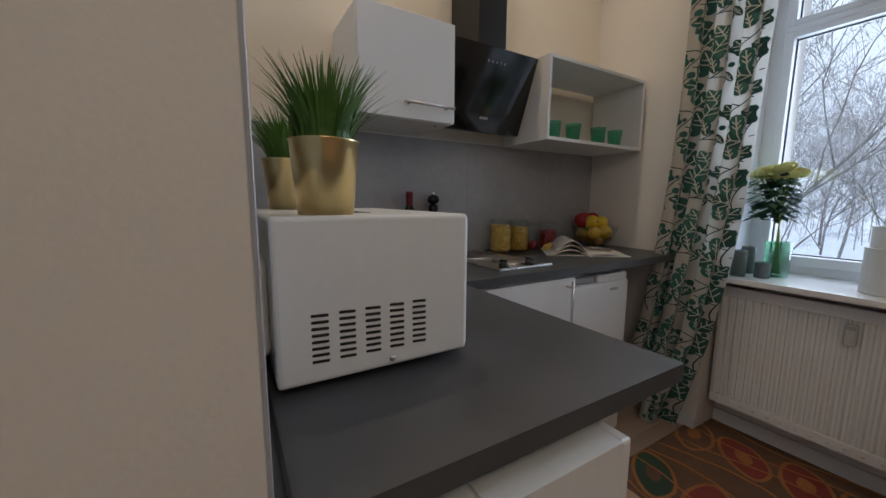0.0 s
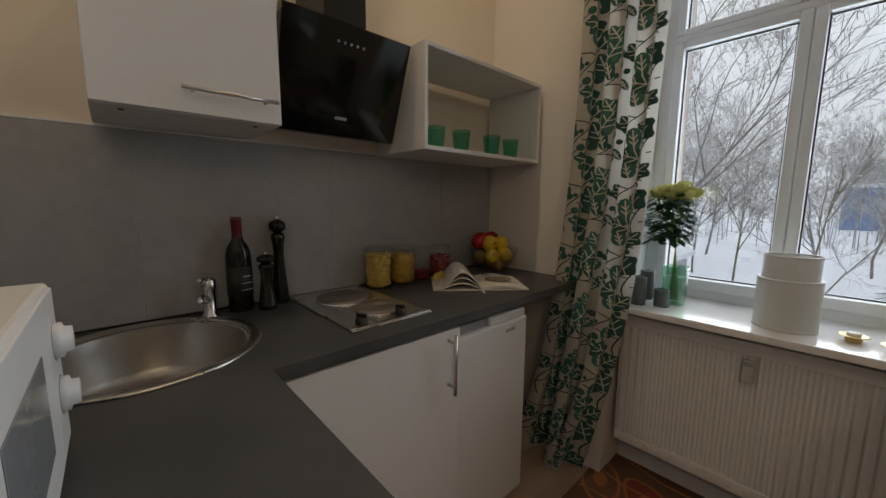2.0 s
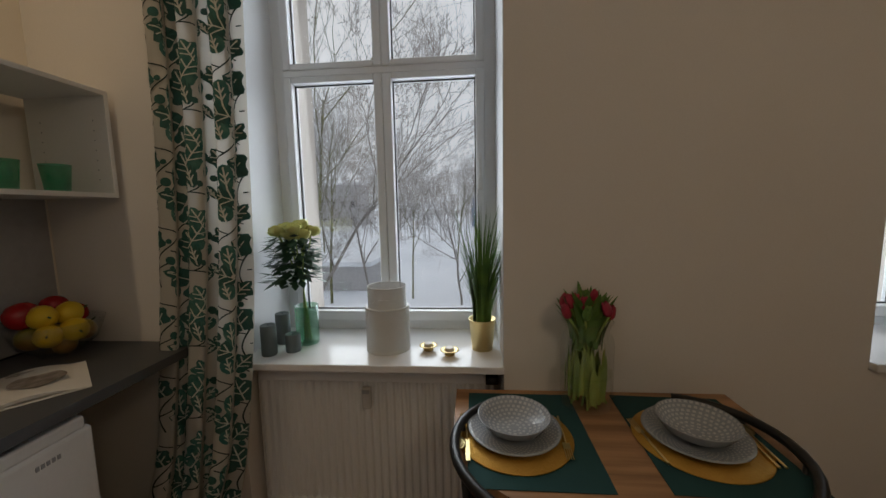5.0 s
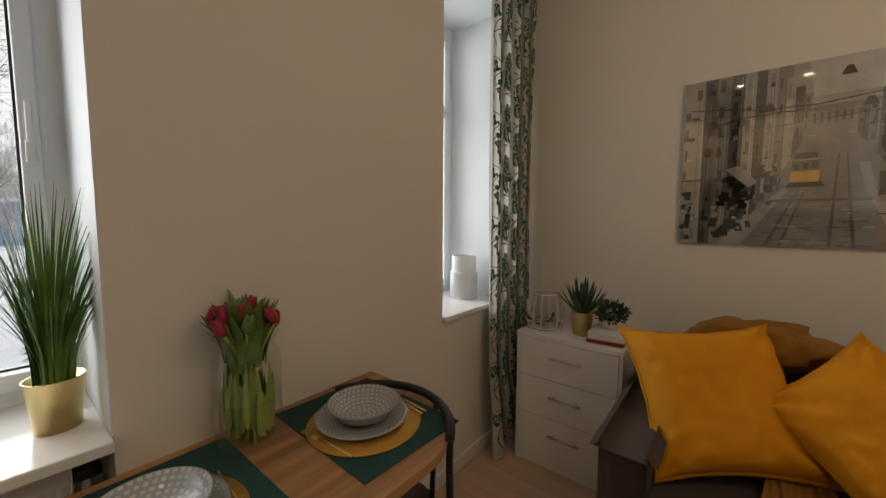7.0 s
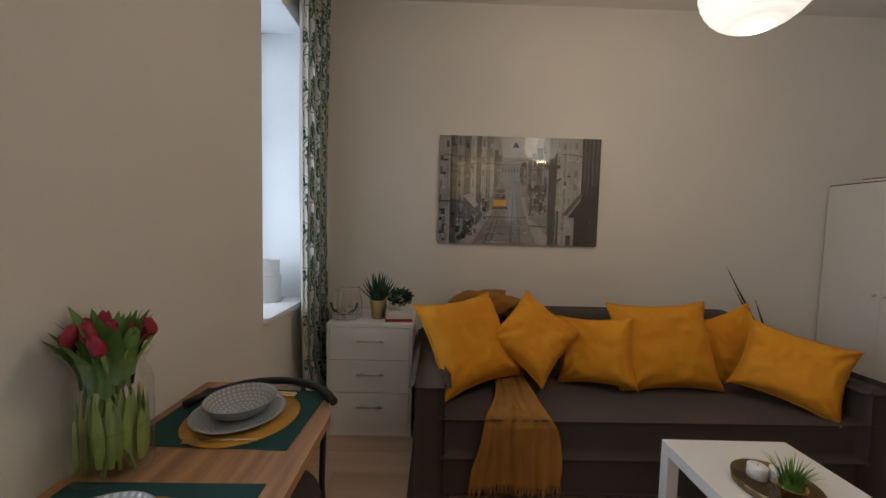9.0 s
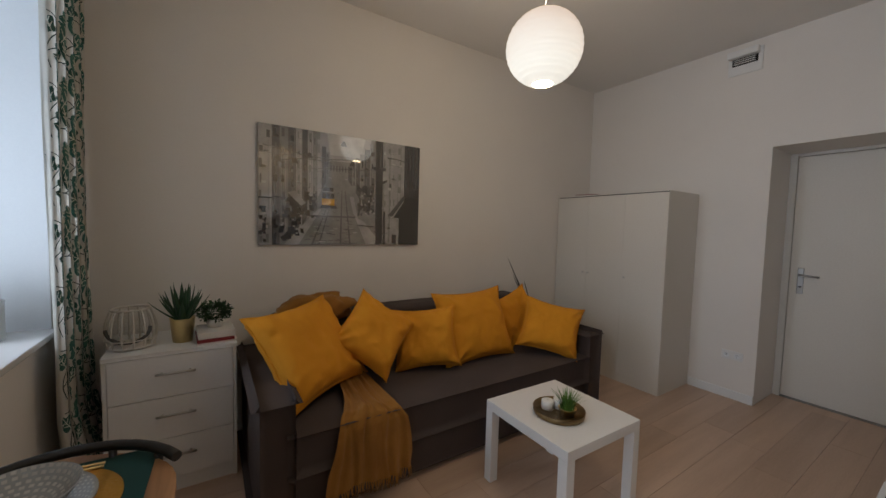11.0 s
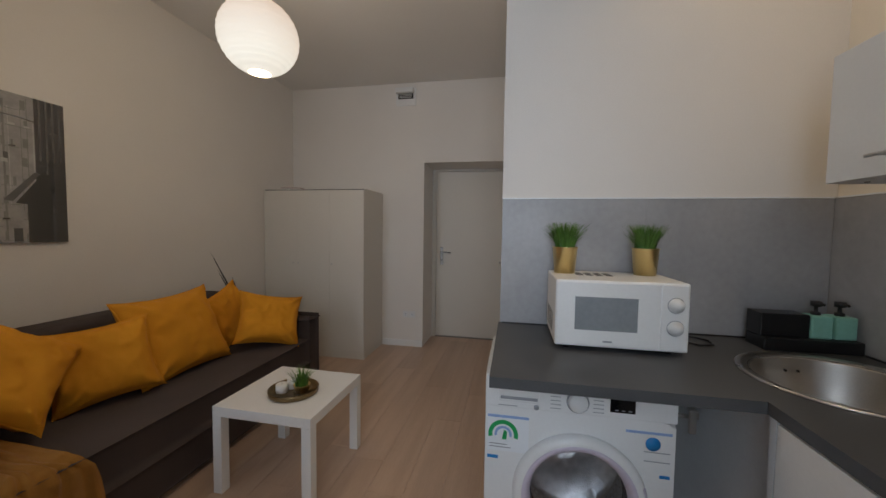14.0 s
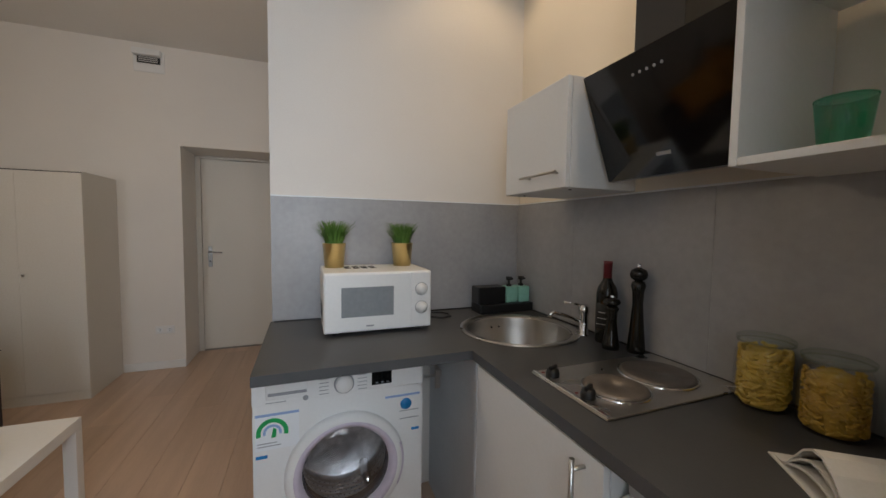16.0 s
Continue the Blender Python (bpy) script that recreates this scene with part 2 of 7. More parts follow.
TEALGLASS = thin_glass("aqua_tumbler_glass", (0.50, 0.88, 0.74), 0.06)
WATER = thin_glass("vase_water", (0.92, 0.96, 0.88), 0.04, 0.2)
LIDGLASS = thin_glass("greenish_lid_glass", (0.90, 0.96, 0.93), 0.07)
RINGCLEAR = thin_glass("milky_seal", (0.90, 0.93, 0.90), 0.1)
CANDLE = material("slate_green_wax", (0.12, 0.15, 0.15), 0.6, scale=8, grain=60, bump=0.05)
WAX = material("white_wax", (0.82, 0.80, 0.76), 0.5, scale=8, grain=40, bump=0.02)
YELLOWROSE = material("pale_yellow_petal", (0.72, 0.72, 0.28), 0.7, second=(0.62, 0.64, 0.18), scale=20, grain=60, bump=0.05)
TULIP = material("crimson_tulip_petal", (0.36, 0.016, 0.052), 0.55, second=(0.16, 0.03, 0.03), scale=20, grain=80, bump=0.05)
MINT = material("mint_ceramic", (0.30, 0.62, 0.50), 0.35, scale=10, grain=60, bump=0.0)
WINEGLASS = material("dark_bottle_glass", (0.012, 0.012, 0.010), 0.08, scale=5, grain=30, bump=0.0)
REDFOIL = material("dark_red_capsule", (0.14, 0.012, 0.018), 0.35, scale=8, grain=50, bump=0.0)
LABEL = material("black_paper_label", (0.02, 0.02, 0.02), 0.7, grain=80)
PRINTWHITE = material("white_print", (0.72, 0.72, 0.70), 0.7, grain=80, bump=0.0)
PASTA = material("dry_pasta", (0.62, 0.42, 0.06), 0.6, second=(0.72, 0.52, 0.12), scale=60, grain=120, bump=0.6, amount=0.9)
PASTAGOLD = material("golden_dry_pasta", (0.50, 0.31, 0.035), 0.6, second=(0.62, 0.40, 0.07), scale=60, grain=120, bump=0.5, amount=0.9)
REDFOOD = material("red_dry_food", (0.28, 0.03, 0.035), 0.5, second=(0.16, 0.02, 0.02), scale=40, grain=100, bump=0.3)
LEMON = material("lemon_peel", (0.80, 0.55, 0.03), 0.45, grain=300, bump=0.15)
REDPEPPER = material("red_pepper_skin", (0.40, 0.015, 0.02), 0.2, grain=40, bump=0.02)
APPLE = material("green_apple_skin", (0.35, 0.36, 0.04), 0.3, second=(0.45, 0.18, 0.05), scale=6, grain=60, bump=0.02, amount=0.8)
PAPER = material("book_paper", (0.74, 0.72, 0.68), 0.8, scale=6, grain=200, bump=0.05)
INK = material("printed_photo_grey", (0.30, 0.27, 0.25), 0.5, second=(0.12, 0.10, 0.09), scale=40, grain=80, amount=0.9)
BOOKRED = material("dark_red_book_cover", (0.22, 0.02, 0.025), 0.5, grain=80)
LILAC = material("pale_lilac_plastic", (0.62, 0.56, 0.66), 0.4, grain=60, bump=0.0)
DRUM = material("drum_steel", (0.80, 0.80, 0.81), 0.40, 1.0, second=(0.5, 0.5, 0.51), scale=30, grain=120, bump=0.3, amount=0.7)
PORTHOLE = thin_glass("porthole_glass", (0.88, 0.89, 0.91), 0.08)
GREENMARK = material("green_sticker", (0.02, 0.36, 0.10), 0.4, grain=60, bump=0.0)
BLUEMARK = material("blue_sticker", (0.02, 0.22, 0.55), 0.4, grain=60, bump=0.0)
RUBBER = material("dark_grey_rubber", (0.05, 0.05, 0.052), 0.6, grain=80)
BLUEPALE = material("pale_blue_print", (0.30, 0.44, 0.72), 0.5, grain=60, bump=0.0)
GREYMARK = material("grey_print", (0.35, 0.36, 0.38), 0.5, grain=60, bump=0.0)
LIGHTGREY = material("pale_grey_plastic", (0.55, 0.54, 0.52), 0.5, grain=60, bump=0.0)
GREYGLASS = material("grey_oven_window", (0.27, 0.29, 0.31), 0.12, grain=60, bump=0.0)
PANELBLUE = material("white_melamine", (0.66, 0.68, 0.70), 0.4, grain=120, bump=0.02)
SNOW = material("snow", (0.86, 0.88, 0.92), 0.9, second=(0.74, 0.77, 0.82), scale=0.25, grain=4, bump=0.5, amount=0.7)
HOTPLATE = material("worn_cast_iron", (0.28, 0.25, 0.23), 0.45, 0.7, second=(0.20, 0.18, 0.165), scale=20, grain=150, bump=0.1)
BARK = material("winter_bark", (0.16, 0.14, 0.12), 0.95, second=(0.34, 0.32, 0.30), scale=2, grain=20, bump=0.4, amount=0.9)
TWIG = material("frosted_twig", (0.24, 0.20, 0.17), 0.95, second=(0.70, 0.71, 0.73), scale=1.2, grain=8, bump=0.2, amount=0.8)
MOSS = material("mossy_trunk", (0.20, 0.20, 0.08), 0.95, second=(0.10, 0.09, 0.06), scale=3, grain=20, bump=0.4, amount=0.9)
FIR = material("snowy_fir", (0.03, 0.06, 0.045), 0.9, second=(0.35, 0.38, 0.40), scale=4, grain=20, bump=0.2, amount=0.7)
PLASTER = material("outer_plaster", (0.62, 0.56, 0.50), 0.9, scale=2, grain=80, bump=0.2)
FARBLUE = material("far_blue_facade", (0.20, 0.30, 0.48), 0.8, grain=20)
FARGREY = material("far_grey_facade", (0.45, 0.44, 0.44), 0.9, grain=10)
RUGBASE = material("umber_rug_pile", (0.17, 0.095, 0.055), 0.95, second=(0.12, 0.07, 0.045), scale=6, grain=300, bump=0.4, amount=0.8)
RUGRED = material("brick_red_rug_pile", (0.26, 0.045, 0.035), 0.95, second=(0.20, 0.05, 0.04), scale=9, grain=300, bump=0.4, amount=0.8)
RUGORANGE = material("ochre_rug_pile", (0.40, 0.17, 0.055), 0.95, second=(0.32, 0.12, 0.04), scale=9, grain=300, bump=0.4, amount=0.8)
RUGGREEN = material("dark_green_rug_pile", (0.04, 0.075, 0.05), 0.95, scale=9, grain=300, bump=0.4)
ROPE = material("white_washed_rattan", (0.70, 0.66, 0.60), 0.8, second=(0.5, 0.46, 0.42), scale=20, grain=100, bump=0.3)
ANTIQUE = material("antique_brass_tray", (0.24, 0.17, 0.08), 0.35, 0.9, second=(0.15, 0.11, 0.06), scale=8, grain=120, bump=0.1)
REED = material("dark_reed", (0.06, 0.055, 0.05), 0.7, second=(0.11, 0.11, 0.10), scale=12, grain=60)
PERFORATED = material("white_perforated_metal", (0.72, 0.73, 0.72), 0.5, grain=120, bump=0.05)


def glowing(name, colour, strength):
    m = material(name, (0.85, 0.80, 0.70), 0.8, grain=90, bump=0.1)
    shader = m.node_tree.nodes["Principled BSDF"]
    shader.inputs["Emission Color"].default_value, shader.inputs["Emission Strength"].default_value = (*colour, 1), strength
    return m


# ---- structure ----
WX, SOFA_Y, DOOR_X, TOP, OUT = 2.01, -3.835, -2.326, 2.97, 2.73
PART_Y, HEAD = -1.273, 2.57
W1, W2 = (-1.75, -0.73, 0.845), (-3.55, -2.972, 0.875)
NICHE = (-2.215, -1.30, 2.09)
floor = setting("floor", shape(box(-2.9, 2.25, -3.95, 0.1, -0.1, -0.012)), FLOOR, "light oak laminate floor of long boards", "floor")
setting("ceiling", shape(box(-2.9, OUT, -4.05, 0.2, TOP, TOP + 0.1)), CEIL, "plain cream painted ceiling", "ceiling")
setting("wall_south", shape(box(-2.9, OUT, SOFA_Y - 0.15, SOFA_Y, 0, TOP)), WALL, "cream painted wall behind the sofa", "wall")
setting("wall_north", shape(box(-2.9, OUT, 0.0, 0.15, 0, TOP)), NORTH, "cream painted kitchen wall", "wall")
setting("wall_partition", shape(slab([(-0.034, 0), (-0.034, PART_Y), (-0.78, PART_Y), (-0.78, PART_Y + 0.13), (-0.14, PART_Y + 0.13), (-0.14, 0)], 0, TOP)), WALL, "white painted wall between kitchen and bathroom", "wall")
setting("wall_bathroom", shape(box(DOOR_X, -1.62, PART_Y, PART_Y + 0.13, 0, TOP), box(-1.62, -0.78, PART_Y, PART_Y + 0.13, 2.03, TOP)), WALL, "cream painted bathroom wall with a door", "wall")


def window_wall():
    pieces = [box(WX, OUT, W1[1], 0, 0, TOP), box(WX, OUT, W2[1], W1[0], 0, TOP), box(WX, OUT, SOFA_Y, W2[0], 0, TOP)]
    for a, b, z in (W1, W2):
        pieces += [box(2.22 if z == W1[2] else WX, OUT, a, b, 0, z - 0.03), box(WX, OUT, a, b, HEAD, TOP)]
    return shape(*pieces)


setting("wall_east", window_wall(), WALL, "cream painted outer wall with two deep windows", "wall")
setting("wall_west", shape(box(-2.85, DOOR_X, SOFA_Y, NICHE[0], 0, TOP), box(-2.85, DOOR_X, NICHE[0], -1.15, NICHE[2], TOP), box(-2.85, DOOR_X, NICHE[1], -1.15, 0, NICHE[2]), box(-2.9, -2.85, SOFA_Y, -1.15, 0, TOP)), WALL, "cream painted wall with a door recess", "wall")


def skirting(name, *runs):
    pieces = []
    for x0, x1, y0, y1 in runs:
        pieces += [box(x0, x1, y0, y1, 0, 0.075, 0.004)]
    setting(name, shape(*pieces), WHITE, "low white painted skirting board", "skirting")


skirting("baseboard_south", (-1.78, WX, SOFA_Y, SOFA_Y + 0.014))
skirting("baseboard_east", (WX - 0.014, WX, W2[0], W1[0]), (WX - 0.014, WX, W1[1], -0.3), (2.20, 2.22, W1[0] + 0.002, W1[1] - 0.002))
skirting("baseboard_west", (DOOR_X, DOOR_X + 0.014, -2.69, NICHE[0]))
skirting("baseboard_bathroom", (DOOR_X + 0.015, -1.70, PART_Y - 0.014, PART_Y), (-0.70, -0.04, PART_Y - 0.014, PART_Y))


def window(index, a, b, z):
    label = "white plastic window with four panes in a deep reveal" if index == 1 else "narrow white plastic window in a deep reveal"
    win = thing(f"window_{index}", label, "window", kind="structure")
    part("sill", shape(box(1.985, 2.41, a + 0.001, b - 0.001, z - 0.028, z, 0.004)), MARBLE, win, "glossy white composite window sill")
    x0, x1, mid = 2.405, 2.475, (a + b) / 2 - 0.003
    part("outer_frame", shape(box(x0, x1, a, a + 0.05, z, HEAD), box(x0, x1, b - 0.05, b, z, HEAD), box(x0 + 0.001, x1, a + 0.05, b - 0.05, z, z + 0.04), box(x0 + 0.001, x1, a + 0.05, b - 0.05, HEAD - 0.05, HEAD)), PVC, win)
    part("transom", shape(box(x0 - 0.01, x1, a + 0.05, b - 0.05, 2.028, 2.058, 0.005)), PVC, win)
    columns = ((a + 0.05, mid), (mid, b - 0.05)) if index == 1 else ((a + 0.05, b - 0.05),)
    for y0, y1, z0, z1 in [(*c, *r) for c in columns for r in ((z + 0.04, 2.028), (2.058, HEAD - 0.05))]:
        w, low, high = 0.04, 0.05 if z0 < 1.5 else 0.028, 0.028 if z0 < 1.5 else 0.05
        sash = part("sash", shape(box(x0 - 0.015, x1 - 0.01, y0 + 0.001, y0 + w, z0, z1, 0.006), box(x0 - 0.015, x1 - 0.01, y1 - w, y1 - 0.001, z0, z1, 0.006), box(x0 - 0.014, x1 - 0.011, y0 + w, y1 - w, z0, z0 + low, 0.005), box(x0 - 0.014, x1 - 0.011, y0 + w, y1 - w, z1 - high, z1, 0.005)), PVC, win)
        part("gasket", shape(box(2.430, 2.440, y0 + w, y0 + w + 0.006, z0 + low, z1 - high), box(2.430, 2.440, y1 - w - 0.006, y1 - w, z0 + low, z1 - high), box(2.431, 2.439, y0 + w, y1 - w, z0 + low, z0 + low + 0.006), box(2.431, 2.439, y0 + w, y1 - w, z1 - high - 0.006, z1 - high)), BLACK, sash, "thin black rubber gasket")
        pane = part("pane", shape(box(2.433, 2.437, y0 + w + 0.002, y1 - w - 0.002, z0 + low + 0.002, z1 - high - 0.002)), PANE, sash, "clear window glass")
        pane.visible_shadow = False
    if index == 1:
        part("window_handle", shape(box(x0 - 0.03, x0 - 0.015, a + 0.062, a + 0.082, 1.50, 1.56, 0.004), box(x0 - 0.045, x0 - 0.03, a + 0.065, a + 0.079, 1.55, 1.66, 0.005)), WHITE, win, "white lever handle")
    part("lining", shape(box(2.012, 2.405, a, a + 0.003, z, HEAD), box(2.012, 2.405, b - 0.003, b, z, HEAD), box(2.012, 2.405, a + 0.003, b - 0.003, HEAD - 0.003, HEAD)), REVEAL, win, "smooth white painted reveal")
    part("outer_reveal", shape(box(2.475, OUT, a, a + 0.04, z, HEAD), box(2.475, OUT, b - 0.04, b, z, HEAD)), PLASTER, win, "pale plastered outer reveal")
    part("outer_ledge", shape(box(2.475, OUT + 0.06, a + 0.04, b - 0.04, z - 0.03, z + 0.01)), SNOW, win, "outer ledge under thin snow")
    window_light(f"window_daylight_{index}", a + 0.05, b - 0.05, z + 0.05, HEAD - 0.05, DAY_W * (b - a))
    return win


window(1, *W1)
window(2, *W2)


def plate_handle(name, parent, mat, at):
    """A lever on a long plate; the plate lies in x and z, the lever points along +x and sticks out along -y."""
    handle = part(name, shape(box(-0.02, 0.02, -0.008, 0, -0.11, 0.11, 0.004)), mat, parent, "satin metal handle on a long plate", at)
    part("lever", shape(tube([(0, 0, 0.05), (0, -0.045, 0.05), (0.03, -0.055, 0.05), (0.12, -0.05, 0.045)], 0.009, 8)), mat, handle)
    part("keyhole", shape(turned([(0, 0.002), (0.008, 0.002), (0.008, 0)], 12, (0, 0, 0))), BLACK, handle, "", pose(0, -0.008, -0.05, 90))
    return handle


def doors():
    door = thing("door_1", "plain white entrance door set back in a recess", "door", kind="structure")
    part("leaf", shape(box(-2.83, -2.79, NICHE[0] + 0.05, NICHE[1] - 0.03, 0.012, 2.06, 0.004)), OFFWHITE, door)
    part("door_frame", shape(box(-2.845, -2.775, NICHE[0] + 0.001, NICHE[0] + 0.048, 0, 2.088), box(-2.845, -2.775, NICHE[1] - 0.028, NICHE[1] - 0.001, 0, 2.088), box(-2.845, -2.776, NICHE[0] + 0.048, NICHE[1] - 0.028, 2.063, 2.088)), OFFWHITE, door)
    plate_handle("door_handle", door, HANDLE, pose(-2.79, NICHE[0] + 0.12, 1.02, 0, 0, 90))
    part("threshold", shape(box(-2.84, -2.77, NICHE[0] + 0.05, NICHE[1] - 0.03, 0, 0.011)), BARK, door, "dark threshold strip")
    for z in (0.35, 1.82):
        part("hinge", shape(tube([(-2.785, NICHE[1] - 0.035, z), (-2.785, NICHE[1] - 0.035, z + 0.08)], 0.009, 10)), STEEL, door)
    bath = thing("door_2", "closed white bathroom door in a painted frame", "door", kind="structure")
    part("leaf", shape(box(-1.575, -0.825, PART_Y + 0.02, PART_Y + 0.06, 0.01, 1.99, 0.003)), OFFWHITE, bath)
    part("door_frame", shape(box(-1.69, -1.58, PART_Y - 0.012, PART_Y + 0.02, 0, 2.06, 0.004), box(-0.82, -0.71, PART_Y - 0.012, PART_Y + 0.02, 0, 2.06, 0.004), box(-1.58, -0.82, PART_Y - 0.011, PART_Y + 0.02, 1.995, 2.06, 0.004)), OFFWHITE, bath)
    plate_handle("door_handle", bath, HANDLE, pose(-0.90, PART_Y + 0.02, 1.07, 0, 0, 0) @ Matrix.Diagonal((-1, 1, 1, 1)))
    for z in (0.3, 1.7):
        part("hinge", shape(tube([(-1.57, PART_Y + 0.008, z), (-1.57, PART_Y + 0.008, z + 0.09)], 0.009, 10)), STEEL, bath)


doors()


def wall_fixtures():
    vent = thing("wall_vent", "white plastic ventilation cover high on the wall", "vent")
    y, z = -2.43, 2.82
    part("plate", shape(box(DOOR_X, DOOR_X + 0.012, y - 0.115, y + 0.115, z - 0.10, z + 0.09, 0.004)), WHITE, vent)
    part("hood", shape(box(DOOR_X + 0.012, DOOR_X + 0.07, y - 0.11, y + 0.10, z + 0.03, z + 0.085, 0.01)), WHITE, vent)
    part("opening", shape(box(DOOR_X + 0.012, DOOR_X + 0.02, y - 0.085, y + 0.085, z - 0.025, z + 0.03)), BLACK, vent, "dark air slot")
    for k in range(3):
        part("louvre", shape(box(DOOR_X + 0.02, DOOR_X + 0.035, y - 0.07, y + 0.07, z - 0.016 + 0.016 * k, z - 0.012 + 0.016 * k)), WHITE, vent)
    sock = thing("double_socket", "white double wall socket above the floor", "socket")
    part("plate", shape(box(DOOR_X, DOOR_X + 0.010, -2.45, -2.30, 0.335, 0.41, 0.004)), WHITE, sock)
    for y in (-2.412, -2.338):
        hole = part("outlet", shape(turned([(0.020, 0), (0.022, 0.004), (0.018, 0.004), (0.016, 0.001), (0, 0.001)], 20)), PVC, sock, "", pose(DOOR_X + 0.010, y, 0.372, 0, 90, 0))
        for d in (-0.008, 0.008):
            part("pin_hole", shape(turned([(0.003, 0), (0.003, 0.0015), (0, 0.0015)], 8)), BLACK, hole, "", pose(d, 0, 0.001))


wall_fixtures()


def splashback():
    tiles = []
    joint = 0.0010
    back = setting("splashback", shape(box(-0.033, 1.995, -0.0095, -0.0005, 0.90, 1.487), box(-0.0338, -0.0305, PART_Y + 0.002, -0.012, 0.90, 1.487)), GROUT, "thin pale grout behind large grey wall tiles", "splashback")
    for x0, x1 in ((-0.033, 0.425), (0.425, 1.02), (1.02, 1.615), (1.615, 1.994)):
        part("tile", shape(box(x0 + joint / 2, x1 - joint / 2, -0.011, -0.003, 0.90, 1.488, 0.001, 1)), TILE, back)
    for y0, y1 in ((PART_Y + 0.001, -0.675), (-0.675, -0.012)):
        part("tile", shape(box(-0.0335, -0.029, y0 + joint / 2, y1 - joint / 2, 0.90, 1.488, 0.001, 1)), TILE, back)
    part("edge_trim", shape(box(-0.0275, 1.994, -0.012, 0, 1.4885, 1.494), box(-0.0335, -0.028, PART_Y + 0.001, -0.012, 1.4885, 1.494)), PVC, back, "thin white edge strip")


splashback()

# ---- kitchen ----
def ceiling_spots():
    """A row of recessed lamps over the worktop."""
    for x in (0.36, 0.93, 1.50):
        lamp = thing("ceiling_spotlight", "small round recessed spotlight in the ceiling", "lamp", pose(x, -0.34, TOP), "spotlights over the worktop")
        part("ring", shape(turned([(0.032, -0.001), (0.042, -0.001), (0.042, -0.006), (0.036, -0.008), (0.031, -0.004)], 32, closed=True)), STEEL, lamp, "brushed steel ring")
        part("bulb_face", shape(turned([(0.031, -0.003), (0.02, -0.0045), (0, -0.005)], 24)), glowing("spot_bulb", (1.0, 0.80, 0.55), 30.0), lamp, "warm glowing bulb")
        bulb = new("spot_bulb", bpy.data.lights.new("spot_bulb", "SPOT"))
        bulb.data.energy, bulb.data.color, bulb.data.shadow_soft_size = SPOT_W, (1.0, 0.72, 0.42), 0.03
        bulb.data.spot_size, bulb.data.spot_blend = radians(108), 0.5
        bulb.location = (x, -0.34, TOP - 0.02)


ceiling_spots()

CT = 0.928


def bar_handle(parent, points, radius=0.006):
    """A round bar on two posts; points: the posts' feet and how far out, as (foot, foot, out)."""
    a, b, out = (Vector(p) for p in points)
    run = (b - a).normalized() * 0.025
    handle = part("handle", shape(tube([a + out - run, b + out + run], radius, 12)), STEEL, parent, "brushed steel bar handle")
    for foot in (a, b):
        part("post", shape(tube([foot, foot + out], radius * 0.8, 8)), STEEL, handle)
    return handle


